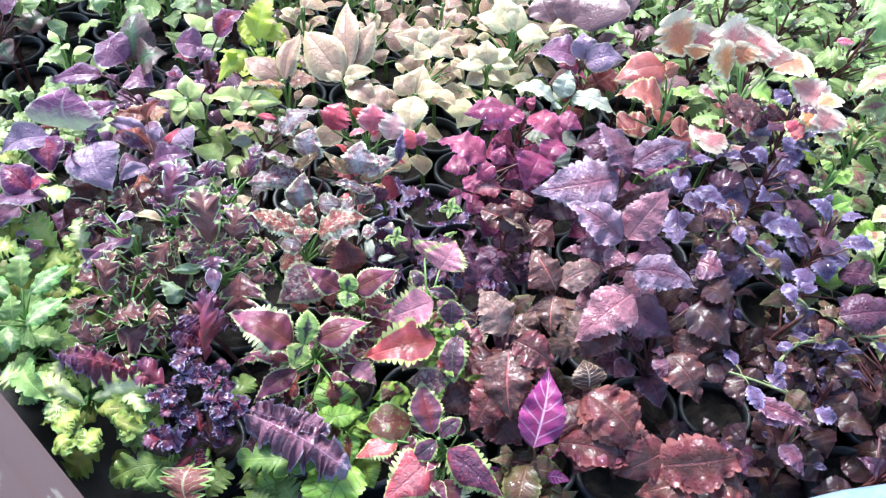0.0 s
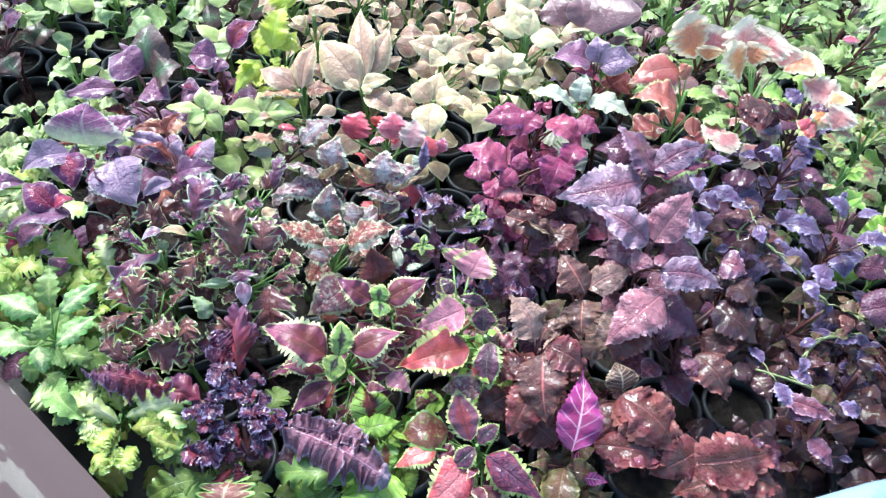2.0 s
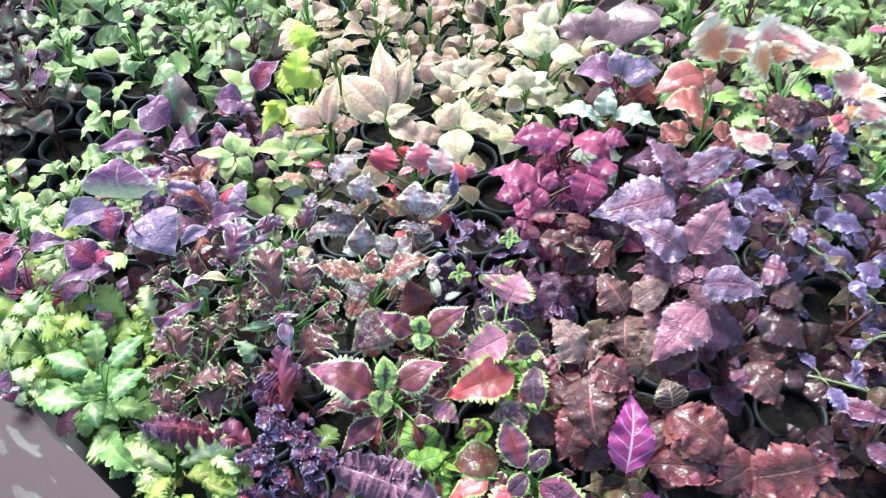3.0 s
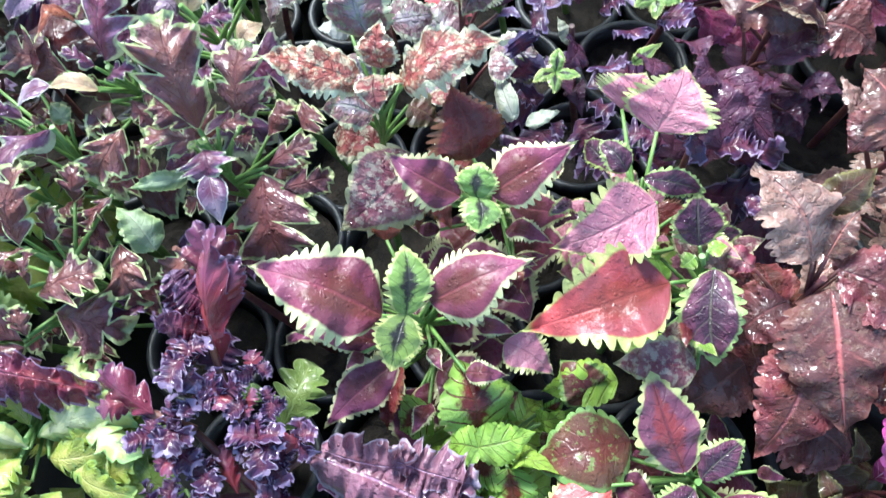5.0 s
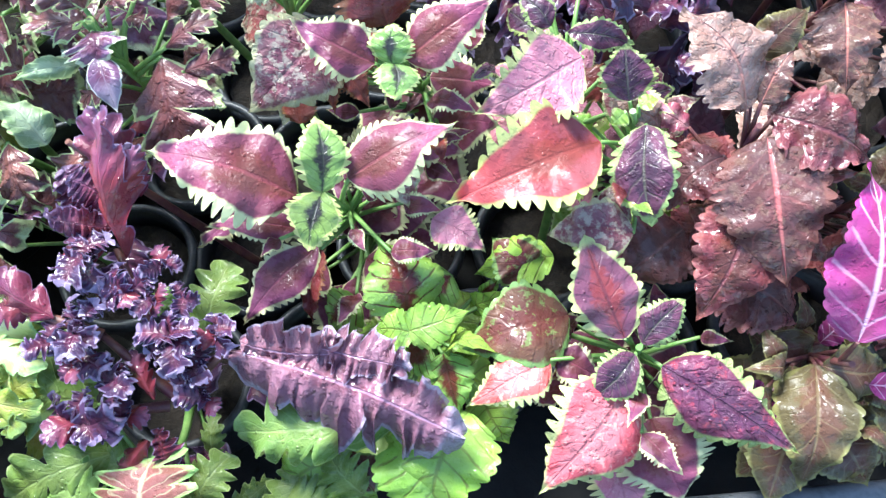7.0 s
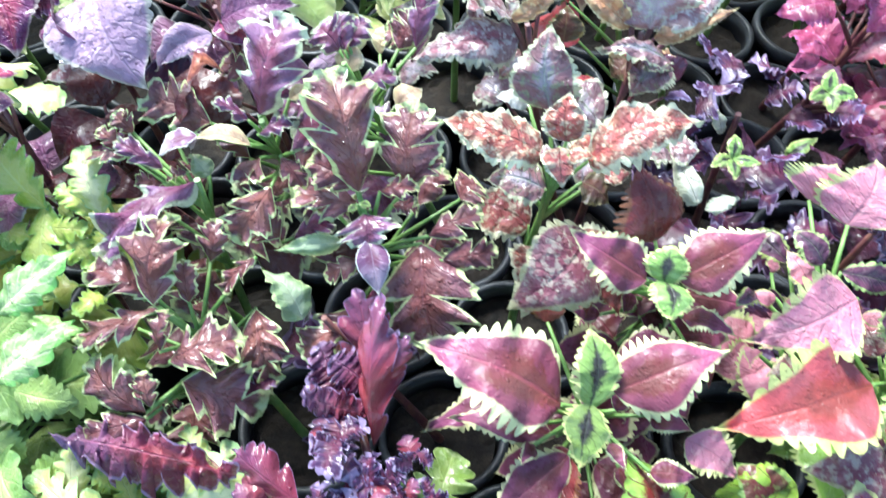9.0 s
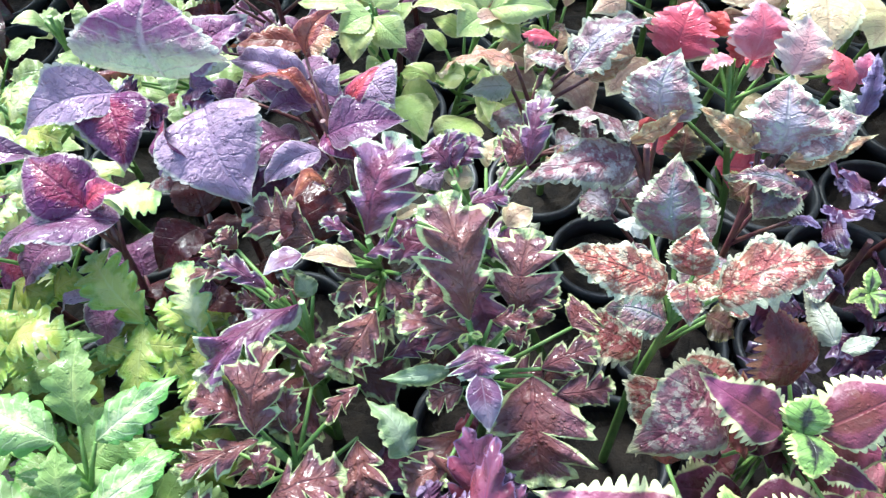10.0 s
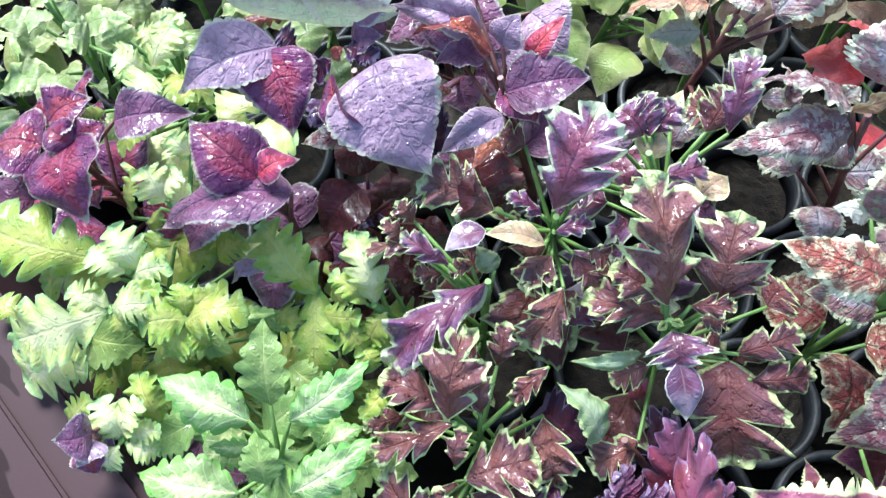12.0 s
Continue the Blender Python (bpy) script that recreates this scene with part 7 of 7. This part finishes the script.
leaf(P, "fargreen", (0.014, 0.044, 0.008), (-0.025, 0.057, 0.010), 0.060)
leaf(P, "feather", (0.046, -0.017, -0.023), (0.076, -0.059, -0.041), 0.059)
finish(P)
P = plant('freckled pink and green coleus with toothed edges', 0.887, 0.438, 0.409, pot=1)
leaf(P, "freckled", (0.035, 0.022, 0.009), (-0.069, -0.029, -0.010), 0.063)
leaf(P, "peachpink", (0.031, 0.001, 0.000), (0.082, -0.013, -0.012), 0.058)
leaf(P, "freckled", (0.004, -0.017, -0.023), (-0.056, -0.028, -0.035), 0.045)
leaf(P, "hotpink", (-0.056, 0.111, 0.010), (-0.023, 0.108, 0.009), 0.021)
leaf(P, "hotred", (-0.160, -0.084, -0.035), (-0.174, -0.071, -0.028), 0.027)
leaf(P, "peachpink", (-0.136, -0.065, -0.032), (-0.077, -0.058, -0.036), 0.037)
leaf(P, "freckled", (-0.109, -0.073, -0.043), (-0.069, -0.086, -0.056), 0.037)
leaf(P, "peach", (-0.121, -0.050, -0.019), (-0.085, -0.023, -0.009), 0.037)
finish(P)
P = plant('glossy blackish purple coleus leaf with ribbed surface', 0.476, 0.018, 0.288, pot=1)
leaf(P, "darkpurple", (-0.042, 0.027, 0.005), (0.030, -0.011, -0.012), 0.078)
leaf(P, "darkbrown", (0.050, 0.024, 0.009), (0.106, -0.023, -0.009), 0.071)
leaf(P, "darkbrown", (0.079, 0.062, 0.016), (0.116, 0.028, 0.005), 0.063)
leaf(P, "purple", (0.069, 0.093, 0.032), (0.107, 0.077, 0.024), 0.054)
leaf(P, "purple", (0.129, -0.092, -0.036), (0.205, -0.122, -0.047), 0.032)
leaf(P, "purple", (0.138, -0.114, -0.045), (0.204, -0.097, -0.043), 0.036)
leaf(P, "purple", (0.163, -0.141, -0.060), (0.193, -0.174, -0.081), 0.032)
leaf(P, "darkpurple", (0.261, 0.025, 0.010), (0.357, 0.043, 0.008), 0.058)
leaf(P, "brown", (0.144, 0.358, 0.089), (0.199, 0.373, 0.097), 0.062)
finish(P)

# ---- leggy stems ----

def sprig(label, points, leaves):
    """A leggy bare stem that leans out of its pot, with a few dark leaves."""
    x, y, z = points[0]
    g = plant(label, x, y, z, group="leggy coleus")
    g.tip = Vector(points[-1]) - g.ob.location
    bm = bmesh.new()
    knots = [Vector((0, 0, 0.085))] + [Vector(p) - g.ob.location for p in points]
    knots = [knots[0]] + knots + [knots[-1]]
    line = []
    for a, b, c, d in zip(knots, knots[1:], knots[2:], knots[3:]):
        for k in range(5):
            t = k / 5
            line.append(0.5 * (2 * b + (c - a) * t + (2 * a - 5 * b + 4 * c - d) * t * t + (3 * b - a - 3 * c + d) * t**3))
    tube(bm, line + [knots[-1]], 0.0026, 0.0016, 8)
    for p in line[6::4]:
        for turn in (0.0, 3.1416):
            a = turn + p.x * 90
            tube(bm, [p, p + Vector((0.008 * math.cos(a), 0.008 * math.sin(a), 0.004)), p + Vector((0.017 * math.cos(a), 0.017 * math.sin(a), 0.003))], 0.0012, 0.0008, 5)
    part("bare_stem", bm, pale_stem_mat, g.ob, "pale green bare stem")
    for p in line[6::4]:
        for turn in (0.0, 3.1416):
            a, r = turn + p.x * 90, g.rng.uniform(0.02, 0.04)
            q = p - g.tip + Vector((0.016 * math.cos(a), 0.016 * math.sin(a), 0.003))
            leaf(g, g.rng.choice(("darkbrown", "bluepurple", "olive")), q, q + Vector((r * math.cos(a), r * math.sin(a), -0.006)), r * 0.7, fine=False)
    for k in range(leaves):
        a = 6.2832 * k / leaves + g.rng.uniform(-0.4, 0.4)
        r = g.rng.uniform(0.035, 0.055)
        d = g.rng.uniform(-0.02, 0.0)
        leaf(g, g.rng.choice(("darkbrown", "darkbrown", "brown")), (0.004 * math.cos(a), 0.004 * math.sin(a), d), (r * math.cos(a), r * math.sin(a), d - 0.005), r * 0.6)
    g.tip = Vector(points[0]) - g.ob.location
    g.bases.clear()
    finish(g, 8, 16)


sprig("leggy dark coleus with bare pale stems", [(0.713, 0.076, 0.254), (0.685, 0.090, 0.286), (0.660, 0.113, 0.305), (0.623, 0.151, 0.317)], 4)
sprig("leggy dark coleus with bare pale stems", [(0.681, -0.077, 0.206), (0.669, -0.059, 0.239), (0.629, -0.050, 0.256), (0.579, -0.034, 0.259)], 4)
sprig("leggy dark coleus with bare pale stems", [(0.594, 0.158, 0.278), (0.590, 0.177, 0.312), (0.613, 0.194, 0.330)], 4)
sprig("leggy dark coleus with bare pale stems", [(0.772, 0.044, 0.238), (0.723, 0.030, 0.255), (0.687, 0.019, 0.259), (0.657, -0.005, 0.249)], 4)
sprig("leggy dark coleus with bare pale stems", [(0.833, 0.038, 0.247), (0.782, 0.035, 0.266), (0.734, 0.060, 0.276)], 4)


# ---- pots that stand without a plant ----
def bare_pot(x, y):
    p = tagged(new("nursery_pot"), "black plastic nursery pot with dark soil", "plant pot", "nursery pots")
    p.location = (x, y, 0)
    add_pot(p, 0, 0)


for x, y in [(-0.636, 0.543), (-0.601, 0.631), (-0.657, 1.005), (0.594, -0.031)]:
    spot, gap = nearest_spot(x, y)
    if gap < 0.075:
        spot[2] = True
        bare_pot(spot[0], spot[1])

# ---- the rest of the nursery stand: plants known by their variety and place ----
def fill(label, kind, x0, x1, y0, y1, z, size, pairs=4, second=None, chance=1.0, group=""):
    r = random.Random(int(100 * (x0 + 2 * y0 + 9)))
    for s in list(SPOTS):
        if not s[2] and x0 <= s[0] < x1 and y0 <= s[1] < y1 and r.random() < chance:
            rosette(label, kind, s[0] + r.uniform(-0.012, 0.012), s[1] - 0.02 + r.uniform(-0.012, 0.012), z + 0.18 * min(s[1], 0.95) + r.uniform(-0.02, 0.02), size * r.uniform(0.9, 1.1), pairs, second, group=group)


fill("dark violet-blue coleus with small lobed shiny leaves", "bluepurple", 0.50, 0.775, 0.10, 0.45, 0.315, 0.090, 7, "darkpurple", group="blue-violet coleus")
fill("glossy dark brown coleus with wet drooping leaves", "darkbrown", 0.44, 1.05, -0.3, 0.14, 0.265, 0.072, 5, "darkpurple", 1.0, group="dark brown coleus")
fill("freckled green and pink coleus with toothed leaves", "freckled", 0.765, 1.4, 0.14, 0.55, 0.29, 0.072, 7, "lime", group="freckled coleus")
fill("feathery green coleus in the back row", "fargreen", 0.62, 1.5, 0.50, 1.45, 0.28, 0.066, 6, "fargrey", 0.95, group="green coleus at the back")
fill("dark bronze and green coleus in the back corner", "maroongreen", -1.2, -0.62, 0.45, 1.45, 0.27, 0.07, 5, "violet", 0.85, group="bronze coleus")
fill("pale sage coleus with cream margins", "sage", -1.1, -0.42, 0.20, 0.75, 0.27, 0.062, 5, "limecream", 0.85, group="sage coleus")
fill("mixed pale green coleus in the back rows", "sage", -1.1, -0.2, 0.62, 1.45, 0.285, 0.074, 6, "maroongreen", 0.95, group="sage coleus")
fill("tan coleus with cream leaf edges in back rows", "tanpink", -0.2, 0.35, 0.55, 1.45, 0.30, 0.065, 5, "tan", group="tan coleus")
fill("green and bronze coleus in the back row", "fargreen", 0.35, 0.62, 0.60, 1.45, 0.28, 0.06, 5, "tanpurple", group="green coleus at the back")
fill("lime feathery coleus with lobed leaves", "limefeather", -1.0, -0.34, -0.3, 0.22, 0.25, 0.06, 5, "limepale", 0.8, group="lime coleus")
fill("dark oak-leaf coleus under taller plants", "oak", -0.34, 0.0, 0.0, 0.30, 0.24, 0.07, 4, "maroon", 0.8, group="oak-leaf coleus")
fill("dark frilled coleus with tiny purple leaves", "frill", 0.05, 0.30, 0.05, 0.32, 0.275, 0.06, 6, "darkpurple", group="frilled dark coleus")
fill("brown coleus with shaded lower leaves", "brown", 0.1, 0.46, -0.25, 0.10, 0.22, 0.07, 3, "olive", 0.7, group="brown coleus")
fill("purple coleus with shaded lower leaves", "darkpurple", 0.25, 0.60, 0.05, 0.40, 0.25, 0.07, 4, "magentapurple", 0.8, group="dark purple coleus")
fill("green coleus with lobed leaves among the others", "feather", -0.4, 0.2, -0.32, 0.0, 0.17, 0.06, 4, "limefeather", 0.6, group="lime coleus")

for s in SPOTS:
    if not s[2]:
        s[2] = True
        bare_pot(s[0], s[1])

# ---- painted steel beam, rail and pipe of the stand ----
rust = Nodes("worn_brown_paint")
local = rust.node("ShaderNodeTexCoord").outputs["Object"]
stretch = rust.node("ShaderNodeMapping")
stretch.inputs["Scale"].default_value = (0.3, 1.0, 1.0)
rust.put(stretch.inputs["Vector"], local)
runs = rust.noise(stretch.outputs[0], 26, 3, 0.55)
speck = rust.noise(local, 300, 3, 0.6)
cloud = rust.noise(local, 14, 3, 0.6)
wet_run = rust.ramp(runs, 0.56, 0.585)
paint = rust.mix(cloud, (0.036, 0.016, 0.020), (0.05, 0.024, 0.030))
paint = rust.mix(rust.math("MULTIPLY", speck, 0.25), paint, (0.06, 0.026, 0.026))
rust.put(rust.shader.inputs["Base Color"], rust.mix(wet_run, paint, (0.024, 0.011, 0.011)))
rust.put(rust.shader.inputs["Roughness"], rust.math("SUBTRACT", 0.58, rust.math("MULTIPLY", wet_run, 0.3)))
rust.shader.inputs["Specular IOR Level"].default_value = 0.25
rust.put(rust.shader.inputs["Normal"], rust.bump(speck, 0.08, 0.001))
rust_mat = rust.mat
pipe_mat = plain_material("pale_blue_pipe", (0.17, 0.25, 0.32), (0.24, 0.32, 0.40), 12, 0.4, 0.1, 0.001)


def box(bm, size, at, bevel=0.002):
    made = bmesh.ops.create_cube(bm, size=1.0, matrix=Matrix.Translation(at) @ Matrix.Diagonal((*size, 1)))
    edges = list({e for v in made["verts"] for e in v.link_edges})
    bmesh.ops.bevel(bm, geom=edges, offset=bevel, segments=2, affect="EDGES")


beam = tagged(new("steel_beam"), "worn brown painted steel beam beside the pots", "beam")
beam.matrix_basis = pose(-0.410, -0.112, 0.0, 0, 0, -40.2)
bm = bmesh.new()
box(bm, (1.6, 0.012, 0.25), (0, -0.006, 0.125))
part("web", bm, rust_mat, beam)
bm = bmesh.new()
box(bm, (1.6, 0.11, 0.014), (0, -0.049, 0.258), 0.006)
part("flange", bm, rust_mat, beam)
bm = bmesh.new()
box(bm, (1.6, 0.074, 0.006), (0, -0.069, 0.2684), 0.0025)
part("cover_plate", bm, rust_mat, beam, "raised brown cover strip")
rail = tagged(new("front_rail"), "grey rounded metal rail along the front of the stand", "rail")
bm = bmesh.new()
tube(bm, [(0.16, -0.236, 0.10), (0.5, -0.232, 0.10), (1.6, -0.225, 0.10)], 0.0085, 0.0085, 14)
part("rail_tube", bm, plain_material("dull_grey_metal", (0.09, 0.1, 0.11), (0.17, 0.175, 0.19), 30, 0.4, 0.2, 0.001), rail)
bm = bmesh.new()
box(bm, (1.5, 0.05, 0.09), (0.88, -0.275, 0.045))
part("board", bm, rust_mat, rail, "rusty brown board under the rail")
PIPE_LINE = [(0.50, -0.33, 0.17), (0.545, -0.27, 0.19), (0.60, -0.235, 0.20), (0.72, -0.20, 0.20), (1.4, -0.06, 0.20)]
pipe = tagged(new("pipe"), "pale blue plastic pipe lying beside the pots", "pipe")
bm = bmesh.new()
tube(bm, PIPE_LINE, 0.03, 0.03, 20)
part("pipe_run", bm, pipe_mat, pipe)
bm = bmesh.new()
tube(bm, [(1.2, -0.10, 0.0), (1.2, -0.10, 0.19)], 0.02, 0.02, 16)
part("pipe_leg", bm, pipe_mat, pipe)
